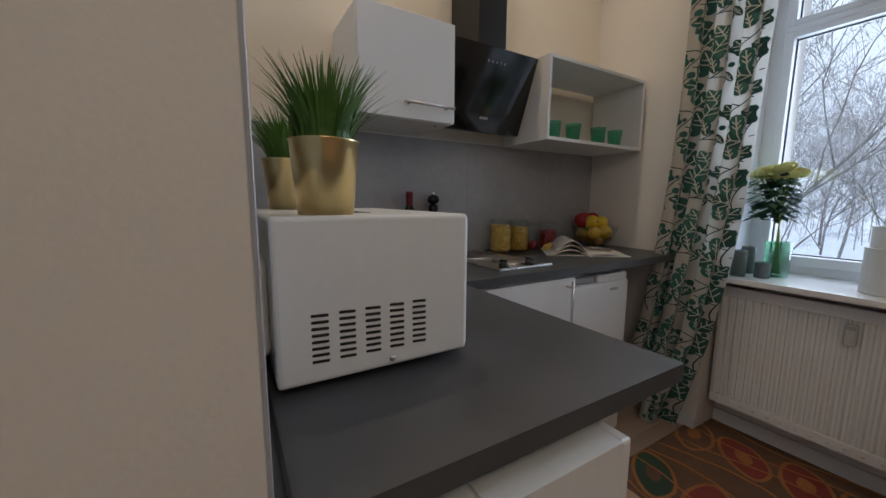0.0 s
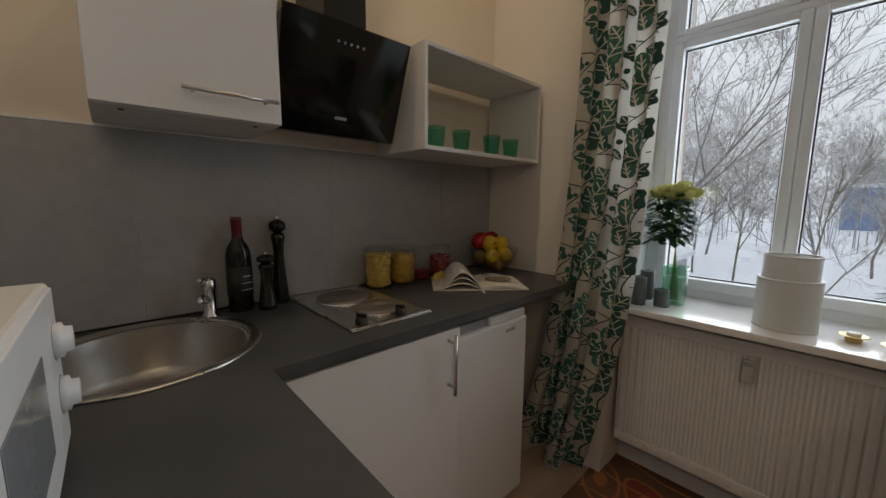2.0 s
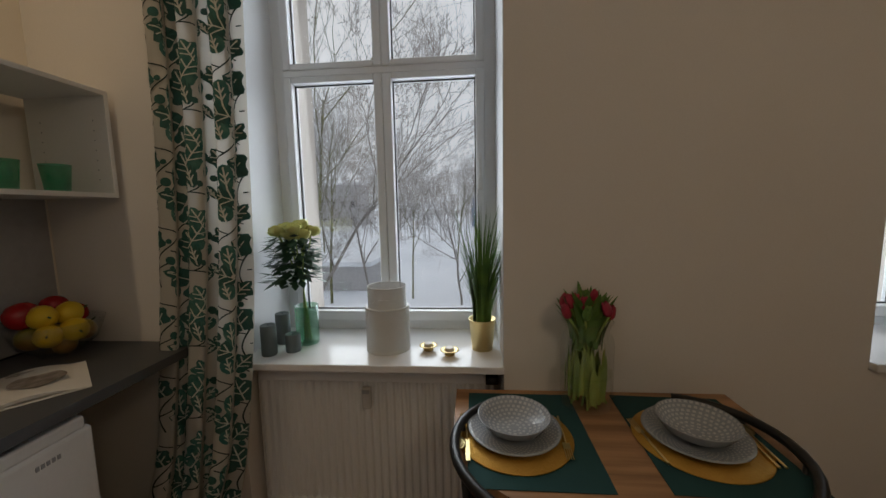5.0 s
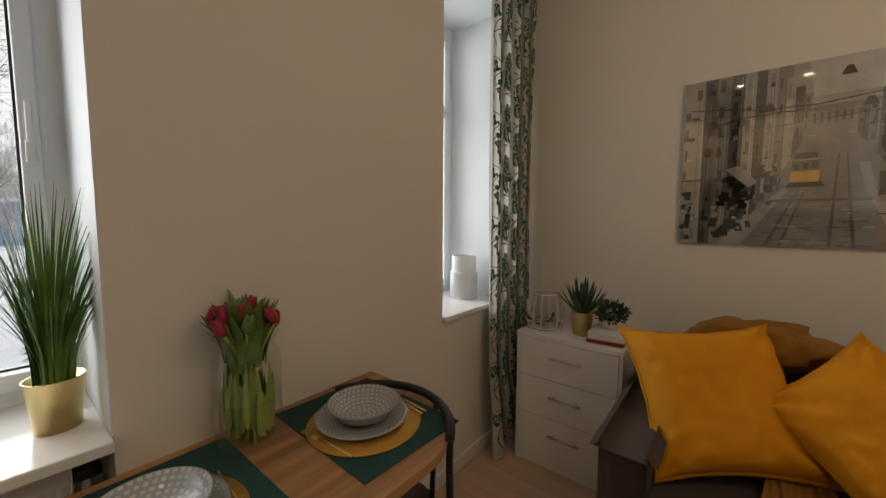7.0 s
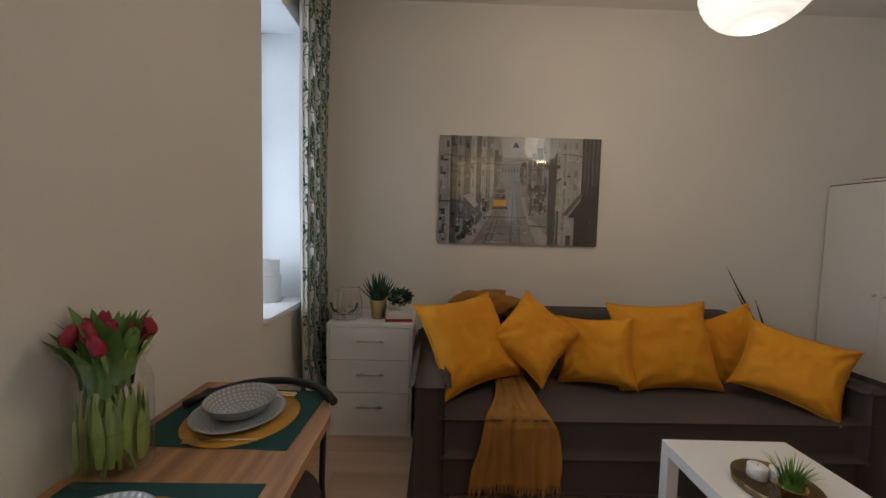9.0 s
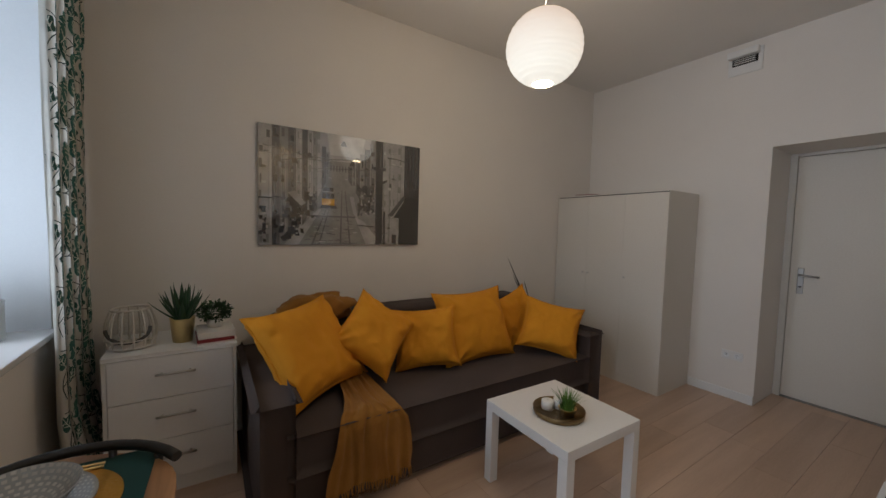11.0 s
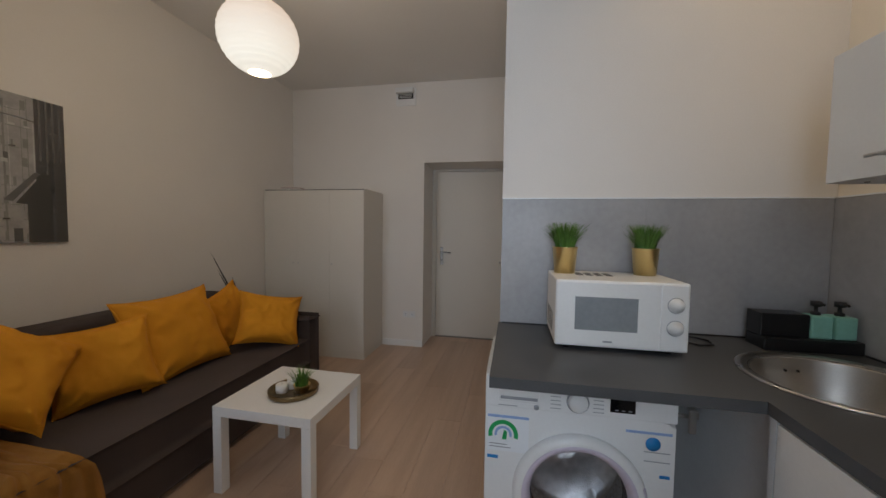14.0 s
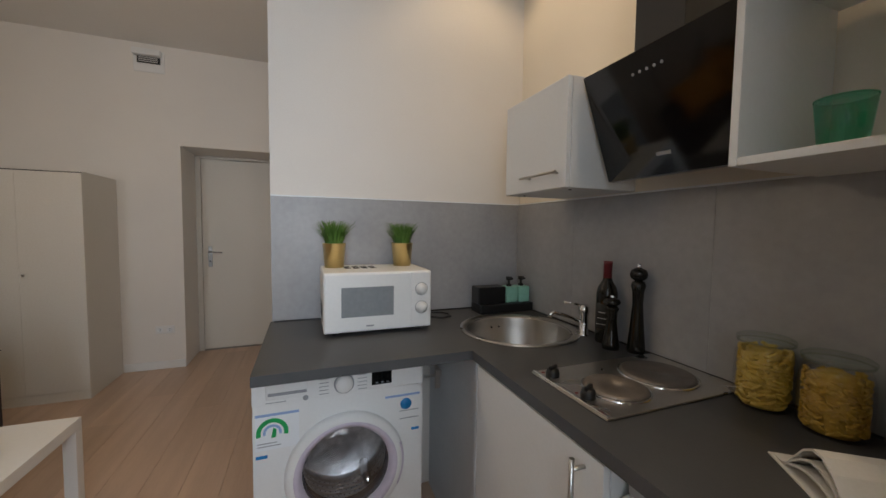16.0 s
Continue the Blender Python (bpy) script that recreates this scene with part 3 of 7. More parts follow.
def worktop():
    sink_c, sink_r = (0.413, -0.278), 0.215
    bm = bmesh.new()
    outline = [(-0.0285, -0.012), (1.99, -0.012), (1.99, -0.585), (0.605, -0.585), (0.605, PART_Y - 0.006), (-0.0285, PART_Y - 0.006)]
    slab(outline, CT - 0.032, CT)(bm)
    top = thing("worktop", "dark slate laminate worktop with an L-shaped outline", "worktop")
    ob = part("board", bm, WORKTOP, top)
    cut = bmesh.new()
    turned([(0, -0.1), (sink_r, -0.1), (sink_r, 0.1), (0, 0.1)], 40, (*sink_c, CT))(cut)
    bmesh.ops.recalc_face_normals(cut, faces=cut.faces)
    mesh = bpy.data.meshes.new("cut")
    cut.to_mesh(mesh)
    cut.free()
    tool = bpy.data.objects.new("cut", mesh)
    scene.collection.objects.link(tool)
    mod = ob.modifiers.new("hole", "BOOLEAN")
    mod.object, mod.operation = tool, "DIFFERENCE"
    graph = bpy.context.evaluated_depsgraph_get()
    done = bpy.data.meshes.new_from_object(ob.evaluated_get(graph))
    ob.modifiers.clear()
    ob.data = done
    bpy.data.objects.remove(tool)
    part("seal", shape(box(0.002, 1.985, -0.016, -0.0115, CT, CT + 0.006), box(-0.0175, -0.013, PART_Y + 0.01, -0.016, CT, CT + 0.006)), BLACK, top, "thin dark sealing strip")
    sink = thing("round_sink", "round stainless steel sink set in the worktop", "sink", pose(*sink_c, CT))
    part("rim", shape(turned([(0.248, 0.0005), (0.250, 0.004), (0.242, 0.006), (0.222, 0.003), (0.210, -0.004)], 56)), STEEL, sink)
    part("basin", shape(turned([(0.210, -0.004), (0.206, -0.03), (0.197, -0.12), (0.180, -0.148), (0.13, -0.158), (0.03, -0.162), (0, -0.162)], 56)), BASIN, sink)
    part("drain", shape(turned([(0.042, -0.158), (0.04, -0.155), (0.015, -0.157), (0, -0.157)], 24)), CHROME, sink)
    for d in (-0.016, 0.016):
        part("overflow_slot", shape(box(-0.007, 0.007, -0.003, 0.003, -0.004, 0.004, 0.002)), BLACK, sink, "", pose(-0.2025 * math.cos(d * 5), -d * 1.2, -0.045))
    tap = thing("sink_tap", "chrome single-lever kitchen tap behind the sink", "tap", pose(0.578, -0.076, CT) @ Matrix.Scale(0.86, 4))
    part("body", shape(turned([(0.027, 0.0), (0.027, 0.008), (0.021, 0.012), (0.021, 0.10), (0.024, 0.105), (0.024, 0.135), (0.016, 0.145), (0, 0.146)], 24)), CHROME, tap)
    part("spout", shape(tube([(0, 0, 0.055), (-0.02, -0.05, 0.08), (-0.035, -0.10, 0.10), (-0.046, -0.135, 0.107), (-0.05, -0.15, 0.10), (-0.052, -0.156, 0.085)], 0.010, 12)), CHROME, tap)
    part("lever", shape(tube([(0, 0, 0.14), (-0.022, -0.045, 0.150), (-0.04, -0.085, 0.155)], 0.006, 10)), CHROME, tap)


worktop()


def base_units():
    unit = thing("base_cabinet", "white kitchen base cabinet under the worktop", "cabinet")
    part("body", shape(box(0.68, 1.195, -0.555, -0.02, 0.10, CT - 0.041)), WHITE, unit)
    part("plinth", shape(box(0.68, 1.195, -0.52, -0.50, 0, 0.10)), WHITE, unit)
    door = part("door", shape(box(0.625, 1.193, -0.575, -0.557, 0.105, CT - 0.045, 0.002)), WHITE, unit)
    bar_handle(door, ((1.14, -0.575, 0.70), (1.14, -0.575, 0.85), (0, -0.034, 0)))
    corner = thing("corner_unit", "corner cabinet panel beside the washing machine", "cabinet")
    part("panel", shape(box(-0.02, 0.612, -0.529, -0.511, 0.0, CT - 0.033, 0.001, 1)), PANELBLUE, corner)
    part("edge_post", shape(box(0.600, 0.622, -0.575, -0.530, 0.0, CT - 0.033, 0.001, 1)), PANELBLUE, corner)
    hinge = part("hinge", shape(box(-0.03, 0.05, -0.536, -0.530, 0.655, 0.685, 0.002), box(0.035, 0.050, -0.560, -0.536, 0.60, 0.685, 0.003)), STEEL, corner, "folded steel hinge", pose(0.16, -0.02, 0.02))
    part("hinge_arm", shape(box(0.0, 0.012, -0.60, -0.53, 0.640, 0.652, 0.002)), STEEL, hinge, "")
    fridge = thing("small_fridge", "white undercounter fridge with a grip along its top", "fridge")
    part("body", shape(box(1.205, 1.62, -0.50, -0.03, 0.03, 0.868, 0.006)), WHITE, fridge)
    part("door", shape(box(1.207, 1.618, -0.548, -0.503, 0.045, 0.83, 0.012, 3), box(1.38, 1.60, -0.548, -0.503, 0.828, 0.866, 0.008)), WHITE, fridge)
    part("grip", shape(box(1.215, 1.375, -0.535, -0.504, 0.832, 0.862, 0.006)), GREYMARK, fridge, "recessed grey grip")
    mark = [box(1.475 + 0.012 * k, 1.483 + 0.012 * k, -0.5495, -0.5485, 0.785, 0.797) for k in range(5)]
    part("badge", shape(*mark), GREYMARK, fridge, "small grey maker's mark")
    for x in (1.24, 1.585):
        for y in (-0.46, -0.08):
            part("foot", shape(turned([(0, 0), (0.015, 0), (0.015, 0.03), (0, 0.03)], 12, (x, y, 0))), BLACK, fridge)


base_units()


def wall_units():
    unit = thing("wall_cabinet", "white wall cabinet with one lift-up door", "cabinet")
    part("body", shape(box(0.357, 0.742, -0.302, -0.013, 1.496, 1.862, 0.001, 1)), WHITE, unit)
    door = part("door", shape(box(0.358, 0.741, -0.322, -0.304, 1.497, 1.861, 0.002)), WHITE, unit)
    bar_handle(door, ((0.54, -0.322, 1.548), (0.70, -0.322, 1.548), (0, -0.03, 0)), 0.005)
    for x in (0.41, 0.69):
        part("cap", shape(turned([(0.006, 0), (0.006, -0.002), (0, -0.002)], 10, (x, -0.26, 1.496))), BLACK, unit)
    shelf = thing("open_wall_shelf", "white open wall shelf box holding glasses", "shelf")
    x0, x1, z0, z1, y = 1.242, 1.985, 1.484, 1.862, -0.332
    part("bottom", shape(box(x0 + 0.016, x1 - 0.016, y, -0.0125, z0, z0 + 0.016, 0.001, 1)), WHITE, shelf)
    part("top", shape(box(x0 + 0.016, x1 - 0.016, y, -0.013, z1 - 0.016, z1, 0.001, 1)), WHITE, shelf)
    for a in (x0, x1 - 0.016):
        part("side", shape(box(a, a + 0.0155, y, -0.013, z0, z1, 0.001, 1)), WHITE, shelf)
    holes = [turned([(0.0025, 0), (0.0025, 0.0012), (0, 0.0012)], 6) for k in range(1)]
    for k in range(7):
        for d in (-0.28, -0.07):
            part("peg_hole", shape(*holes), GREYMARK, shelf, "", pose(x1 - 0.0162, d, 1.55 + 0.035 * k, 0, -90, 0))
    hood = thing("cooker_hood", "black glass slanted cooker hood with a chimney", "hood")
    x0, x1 = 0.770, 1.214
    profile = [(-0.140, 1.517), (-0.165, 1.517), (-0.287, 1.840), (-0.272, 1.850), (-0.250, 1.850), (-0.145, 1.60)]
    bm = bmesh.new()
    rows = [[bm.verts.new((x, y, z)) for y, z in profile] for x in (x0, x1)]
    for k in range(len(profile)):
        j = (k + 1) % len(profile)
        bm.faces.new((rows[0][k], rows[0][j], rows[1][j], rows[1][k]))
    bm.faces.new(rows[0])
    bm.faces.new(rows[1][::-1])
    part("front_glass", bm, BLACKGLASS, hood, "glossy black glass panel")
    part("body", shape(box(x0 + 0.02, x1 - 0.02, -0.150, -0.013, 1.56, 1.83, 0.01)), BLACK, hood)
    part("chimney", shape(box(0.915, 1.065, -0.235, -0.013, 1.83, TOP - 0.005, 0.002)), BLACK, hood, "matt black chimney cover")
    for k in range(5):
        part("touch_key", shape(turned([(0.0045, 0), (0.0045, 0.0008), (0, 0.0008)], 10)), GREYMARK, hood, "pale touch symbol", pose(0.945 + 0.022 * k, -0.2688, 1.789, 110.7, 0, 0))
    part("badge", shape(box(-0.022, 0.022, -0.005, 0.005, 0, 0.001)), GREYMARK, hood, "small grey maker's mark", pose(0.985, -0.1868, 1.5735, 110.7))
    return unit


wall_units()


def hob():
    ob = thing("electric_hob", "steel two-plate electric hob in the worktop", "hob", pose(0.985, -0.262, CT))
    part("plate", shape(box(-0.145, 0.145, -0.243, 0.243, 0.0005, 0.006, 0.003)), STEEL, ob)
    part("front_rail", shape(box(-0.143, 0.143, -0.241, -0.228, 0.006, 0.0105, 0.002)), CHROME, ob)
    for y, r in ((0.09, 0.098), (-0.10, 0.08)):
        ring = part("hot_plate", shape(turned([(r, 0.006), (r, 0.014), (r - 0.008, 0.017), (0.02, 0.017), (0.018, 0.014), (0, 0.014)], 40, (0.03 if y < 0 else 0.0, y, 0))), HOTPLATE, ob, "dull grey cast iron plate")
        part("collar", shape(turned([(r + 0.007, 0.0055), (r + 0.007, 0.010), (r + 0.001, 0.012), (r + 0.001, 0.0055)], 40, (0.03 if y < 0 else 0.0, y, 0))), CHROME, ring)
    for x, y in ((-0.095, -0.205), (0.045, -0.205)):
        knob = part("knob", shape(turned([(0.019, 0), (0.019, 0.010), (0.016, 0.022), (0, 0.023)], 18), box(-0.005, 0.005, -0.017, 0.017, 0.02, 0.032, 0.003)), BLACK, ob, "black turning knob", pose(x, y, 0.006, 0, 0, 25))
    for x in (-0.125, 0.015):
        part("mark", shape(turned([(0.005, 0.0062), (0.005, 0.0068), (0, 0.0068)], 10, (x, -0.215, 0))), REDFOOD, ob)


hob()


def washer():
    """Local: x forward from the front, y along it."""
    w = thing("washing_machine", "white front-loading washing machine with stickers", "washing machine", pose(0.42, -1.005, 0))
    half, top, cy, cz, hole = 0.295, 0.866, 0.010, 0.483, 0.172
    body = shape(box(-0.44, -0.24, -half, half, 0.015, top, 0.006), box(-0.24, -0.012, -half, -half + 0.012, 0.015, top), box(-0.24, -0.012, half - 0.012, half, 0.015, top), box(-0.24, -0.012, -half + 0.012, half - 0.012, top - 0.012, top), box(-0.24, -0.012, -half + 0.012, half - 0.012, 0.015, 0.027))
    part("body", body, WHITE, w)

    def pierced(bm):
        """A front sheet with a round hole."""
        n, rings = 64, []
        for x, rim in ((0.0, False), (0.0, True), (-0.012, True), (-0.012, False)):
            ring = []
            for k in range(n):
                a = k * math.tau / n + math.tau / (2 * n)
                c, q = math.cos(a), math.sin(a)
                if not rim:
                    reach = min(((half - 0.0005) - cy * (1 if c > 0 else -1)) / abs(c), ((0.755 - cz) if q > 0 else (cz - 0.015)) / abs(q))
                ring.append(bm.verts.new((x, cy + (hole if rim else reach) * c, cz + (hole if rim else reach) * q)))
            rings.append(ring)
        for a, b in zip(rings, rings[1:]):
            for k in range(n):
                bm.faces.new((a[k], a[(k + 1) % n], b[(k + 1) % n], b[k]))
    part("front_panel", shape(pierced), WHITE, w)
    part("control_panel", shape(box(-0.012, 0.010, -half, half, 0.757, top, 0.005)), WHITE, w)
    drawer = part("detergent_drawer", shape(box(0.010, 0.016, -0.252, -0.118, 0.778, 0.855, 0.005)), WHITE, w)
    part("drawer_grip", shape(box(0.016, 0.019, -0.245, -0.125, 0.790, 0.800, 0.001, 1)), GREYMARK, drawer)
    knob = part("dial", shape(turned([(0.030, 0), (0.030, 0.014), (0.027, 0.020), (0, 0.020)], 32)), WHITE, w, "white programme dial", pose(0.010, 0.0, 0.800, 0, 90, 0))
    part("dial_ring", shape(turned([(0.035, 0), (0.035, 0.006), (0.0305, 0.006), (0.0305, 0)], 32)), GREYMARK, knob)
    part("display", shape(box(0.010, 0.0125, 0.098, 0.172, 0.778, 0.825, 0.001, 1)), BLACKGLASS, w, "small black display")
    for k in range(3):
        part("display_digit", shape(box(0.0125, 0.0128, 0.112 + 0.02 * k, 0.122 + 0.02 * k, 0.784, 0.787)), GREYMARK, w)
    for side in (-1, 1):
        for k in range(5):
            part("printed_text", shape(box(0.010, 0.0108, side * 0.066 - 0.018, side * 0.066 + 0.014, 0.770 + 0.013 * k, 0.7722 + 0.013 * k)), GREYMARK, w)
    part("printed_text", shape(box(0.010, 0.0108, -0.252, -0.19, 0.764, 0.7665)), GREYMARK, w)
    part("round_mark", shape(turned([(0.009, 0), (0.009, 0.0008), (0, 0.0008)], 14)), GREYMARK, w, "small round printed mark", pose(0.010, -0.128, 0.767, 0, 90, 0))
    ring = part("door", shape(turned([(0.207, 0.0005), (0.210, 0.010), (0.202, 0.024), (0.180, 0.032), (0.163, 0.026), (0.152, 0.006)], 72)), WHITE, w, "round white porthole door", pose(0.0, cy, cz, 0, 90, 0))
    part("inner_ring", shape(turned([(0.1805, 0.0318), (0.179, 0.0345), (0.163, 0.0285), (0.1525, 0.008)], 72)), LILAC, ring)
    part("glass_bowl", shape(turned([(0.152, 0.008), (0.145, 0.014), (0.10, 0.020), (0, 0.022)], 48)), PORTHOLE, ring)
    part("gasket", shape(turned([(0.170, -0.002), (0.168, -0.03), (0.150, -0.045), (0.158, -0.055)], 48)), RUBBER, ring, "dark grey rubber door gasket")
    part("drum", shape(turned([(0.158, -0.055), (0.185, -0.075), (0.185, -0.205), (0.175, -0.222), (0.06, -0.226), (0, -0.226)], 56)), DRUM, ring, "perforated steel drum")
    for k in range(5):
        z = -0.085 - 0.026 * k
        part("drum_band", shape(turned([(0.184, z), (0.179, z - 0.006), (0.184, z - 0.012)], 56)), STEEL, ring)
    for k in range(3):
        a = 0.6 + k * math.tau / 3
        part("drum_lifter", shape(tube([(0.172 * math.cos(a), 0.172 * math.sin(a), -0.075), (0.150 * math.cos(a), 0.150 * math.sin(a), -0.11), (0.150 * math.cos(a), 0.150 * math.sin(a), -0.19), (0.172 * math.cos(a), 0.172 * math.sin(a), -0.22)], 0.018, 8)), CHROME, ring)
    def pits(bm):
        for j in range(5):
            for k in range(56):
                a, z = (k + 0.5 * (j % 2)) * math.tau / 56, -0.093 - 0.026 * j - 0.012
                c, q = Vector((math.cos(a), math.sin(a), 0)) * 0.1835 + Vector((0, 0, z)), Vector((-math.sin(a), math.cos(a), 0)) * 0.0032
                bm.faces.new([bm.verts.new(p) for p in (c - q, c + Vector((0, 0, 0.0032)), c + q, c - Vector((0, 0, 0.0032)))])
    tagged(part("drum_hole", shape(pits), BLACK, ring, "rows of small drum holes"), kind="stuff")
    part("latch_grip", shape(tube([(0.202 * math.cos(a), 0.202 * math.sin(a), 0.020) for a in [1.1 + 0.1 * q for q in range(9)]], 0.006, 8)), LILAC, ring)
    arc = []
    for k in range(18):
        a, b = (math.pi * 1.15 * (k + d) / 18 - 0.24 for d in (0, 1))
        arc.append([(0.036 * math.cos(t), 0.036 * math.sin(t)) for t in (a, b)] + [(0.050 * math.cos(t), 0.050 * math.sin(t)) for t in (b, a)])
    facing = pose(0, 0, 0, 0, 90, 0) @ pose(0, 0, 0, 0, 0, 90)
    part("sticker_film", shape(box(0.0003, 0.0008, -0.286, -0.15, 0.60, 0.725)), PVC, w, "thin clear film")
    part("energy_sticker", shape(*[slab(o, 0, 0.001) for o in arc]), GREENMARK, w, "round green sticker", pose(0.0009, -0.234, 0.658) @ facing)
    part("energy_sticker", shape(*[slab([(x * 0.58, y * 0.58) for x, y in o], 0, 0.001) for o in arc]), BLUEPALE, w, "pale blue inner arc", pose(0.0009, -0.234, 0.658) @ facing)
    part("energy_letter", shape(slab([(-0.006, -0.012), (0.009, -0.012), (0.011, 0.016), (0.001, 0.022)], 0, 0.001)), GREENMARK, w, "green sticker mark", pose(0.0009, -0.232, 0.653) @ facing)
    part("sticker_edge", shape(box(0.0008, 0.0012, -0.286, -0.15, 0.716, 0.725)), BLUEPALE, w, "pale blue printed line")
    part("sticker_edge", shape(box(0.0003, 0.0012, 0.15, 0.284, 0.714, 0.722)), BLUEPALE, w, "pale blue printed line")
    part("blue_button", shape(turned([(0.022, 0), (0.022, 0.001), (0, 0.001)], 24)), BLUEMARK, w, "round blue sticker", pose(0.0005, 0.230, 0.683, 0, 90, 0))
    part("maker_mark", shape(box(0, 0.001, -0.286, -0.250, 0.572, 0.583)), BLUEMARK, w, "small blue maker's mark")
    part("maker_mark", shape(box(0, 0.001, 0.252, 0.282, 0.575, 0.585)), BLUEMARK, w, "small blue maker's mark")
    for k in range(2):
        part("printed_text", shape(box(0.0008, 0.0012, -0.28, -0.22 + 0.012 * k, 0.622 - 0.010 * k, 0.625 - 0.010 * k)), GREYMARK, w)
        part("printed_text", shape(box(0, 0.0008, 0.205, 0.280, 0.655 - 0.030 * k, 0.658 - 0.030 * k)), GREYMARK, w)
    for x in (-0.40, -0.05):
        for y in (-0.25, 0.25):
            part("foot", shape(turned([(0, 0), (0.02, 0), (0.02, 0.015), (0, 0.015)], 12, (x, y, 0))), BLACK, w)


washer()


def blade_tuft(count, radius, height, spread, width, rng, lean=1.0):
    """Thin folded grass blades in a bunch on the z axis."""
    def build(bm):
        for _ in range(count):
            a, r = rng.uniform(0, math.tau), radius * math.sqrt(rng.random())
            root = Vector((r * math.cos(a), r * math.sin(a), 0))
            out = Vector((math.cos(a), math.sin(a), 0)) * spread * (0.25 + r / radius) * rng.uniform(0.4, 1.2) * lean
            h, w = height * rng.uniform(0.6, 1.05), width * rng.uniform(0.7, 1.2)
            side = Vector((-math.sin(a + rng.uniform(-1, 1)), math.cos(a), 0)).normalized()
            last = None
            for k in range(5):
                q = k / 4
                c = root + out * q * q + Vector((0, 0, h * q * (1 - 0.12 * q)))
                ww = w * (1 - q) ** 0.7 * 0.5 + 0.0003
                row = [bm.verts.new(c - side * ww), bm.verts.new(c + side * ww)]
                if last:
                    bm.faces.new((last[0], last[1], row[1], row[0]))
                last = row
    return build


def gold_pot(parent, r0, r1, h):
    part("pot", shape(turned([(0, 0), (r0, 0), (r1, h), (r1 + 0.002, h + 0.002), (r1 - 0.002, h + 0.002), (r1 - 0.004, h - 0.01), (0, h - 0.012)], 40)), GOLD, parent, "brushed gold metal pot")


def potted_grass(label, at, r0, r1, h, tall, count, spread, width, seed, group=""):
    plant = thing("potted_grass", label, "plant", at, group)
    gold_pot(plant, r0, r1, h)
    rng = random.Random(seed)
    part("grass", shape(blade_tuft(count, r1 * 0.75, tall, spread, width, rng)), GRASS, plant, "bright green artificial grass blades", pose(0, 0, h - 0.012))
    return plant


def microwave():
    m = thing("microwave_oven", "white microwave oven with two dials on the worktop", "microwave", pose(0.300, -0.852, CT))
    # local: x forward; front at x = 0
    y0, y1, z0, z1 = -0.216, 0.216, 0.014, 0.25
    part("casing", shape(box(-0.305, 0.0, y0, y1, z0, z1, 0.007, 3)), WHITE, m)
    part("back_cover", shape(box(-0.345, -0.3052, y0 + 0.05, y1 - 0.05, z0 + 0.03, z1 - 0.06, 0.012, 3)), WHITE, m, "raised back cover")
    part("door", shape(box(-0.004, 0.003, y0 + 0.006, 0.125, z0 + 0.007, z1 - 0.007, 0.002)), WHITE, m)
    part("door_window", shape(box(0.003, 0.0042, -0.150, 0.055, 0.075, 0.192, 0.0005, 1)), GREYGLASS, m, "grey mesh door window")
    part("badge", shape(box(0.003, 0.0038, -0.055, -0.025, 0.034, 0.040)), GREYMARK, m, "small grey maker's mark")
    panel = part("control_panel", shape(box(-0.004, 0.003, 0.128, y1 - 0.006, z0 + 0.007, z1 - 0.007, 0.002)), WHITE, m)
    for z in (0.175, 0.098):
        dial = part("dial", shape(turned([(0.024, 0), (0.024, 0.008), (0.018, 0.010), (0.017, 0.018), (0, 0.019)], 28)), WHITE, panel, "white round dial", pose(0.003, 0.172, z, 0, 90, 0))
    for z in (0.175, 0.098):
        part("dial_marks", shape(turned([(0.027, 0), (0.027, 0.0006), (0.0245, 0.0006)], 28)), GREYMARK, panel, "", pose(0.003, 0.172, z, 0, 90, 0))
    for col in range(5):
        for row in range(8):
            part("vent_slot", shape(box(-0.012, 0.012, -0.0012, 0.0012, -0.0022, 0.0022, 0.001, 1)), BLACK, m, "", pose(-0.247 + 0.0385 * col, y0, 0.046 + 0.0095 * row, 0, 3))
    for col in range(4):
        for row in range(9):
            part("top_slot", shape(box(-0.002, 0.002, -0.013, 0.013, -0.0006, 0.0006)), BLACK, m, "", pose(-0.23 + 0.011 * row, -0.11 + 0.036 * col, z1, 0, 0, 14))
    part("screw", shape(turned([(0.005, 0), (0.005, 0.002), (0, 0.0025)], 10)), STEEL, m, "", pose(-0.14, y0, 0.027, 90, 0, 0))
    for x in (-0.25, -0.04):
        for y in (-0.17, 0.17):
            part("foot", shape(turned([(0, 0), (0.013, 0), (0.013, z0), (0, z0)], 12, (x, y, 0))), BLACK, m)
    cable = thing("power_cable", "black microwave power cable lying on the worktop", "cable")
    part("cord", shape(tube([(0.06, -0.62, CT + 0.004), (0.10, -0.585, CT + 0.004), (0.15, -0.53, CT + 0.004), (0.135, -0.48, CT + 0.004), (0.08, -0.47, CT + 0.004), (0.04, -0.50, CT + 0.004), (0.03, -0.56, CT + 0.004), (0.025, -0.63, CT + 0.004)], 0.0035, 8)), BLACK, cable)
    potted_grass("green artificial grass in a gold pot on the microwave", pose(0.080, -1.012, CT + 0.25), 0.040, 0.049, 0.104, 0.125, 420, 0.050, 0.0045, 3, "grass pots on the microwave")
    potted_grass("green artificial grass in a gold pot on the microwave", pose(0.07, -0.705, CT + 0.25), 0.040, 0.049, 0.104, 0.122, 420, 0.050, 0.0045, 4, "grass pots on the microwave")


microwave()


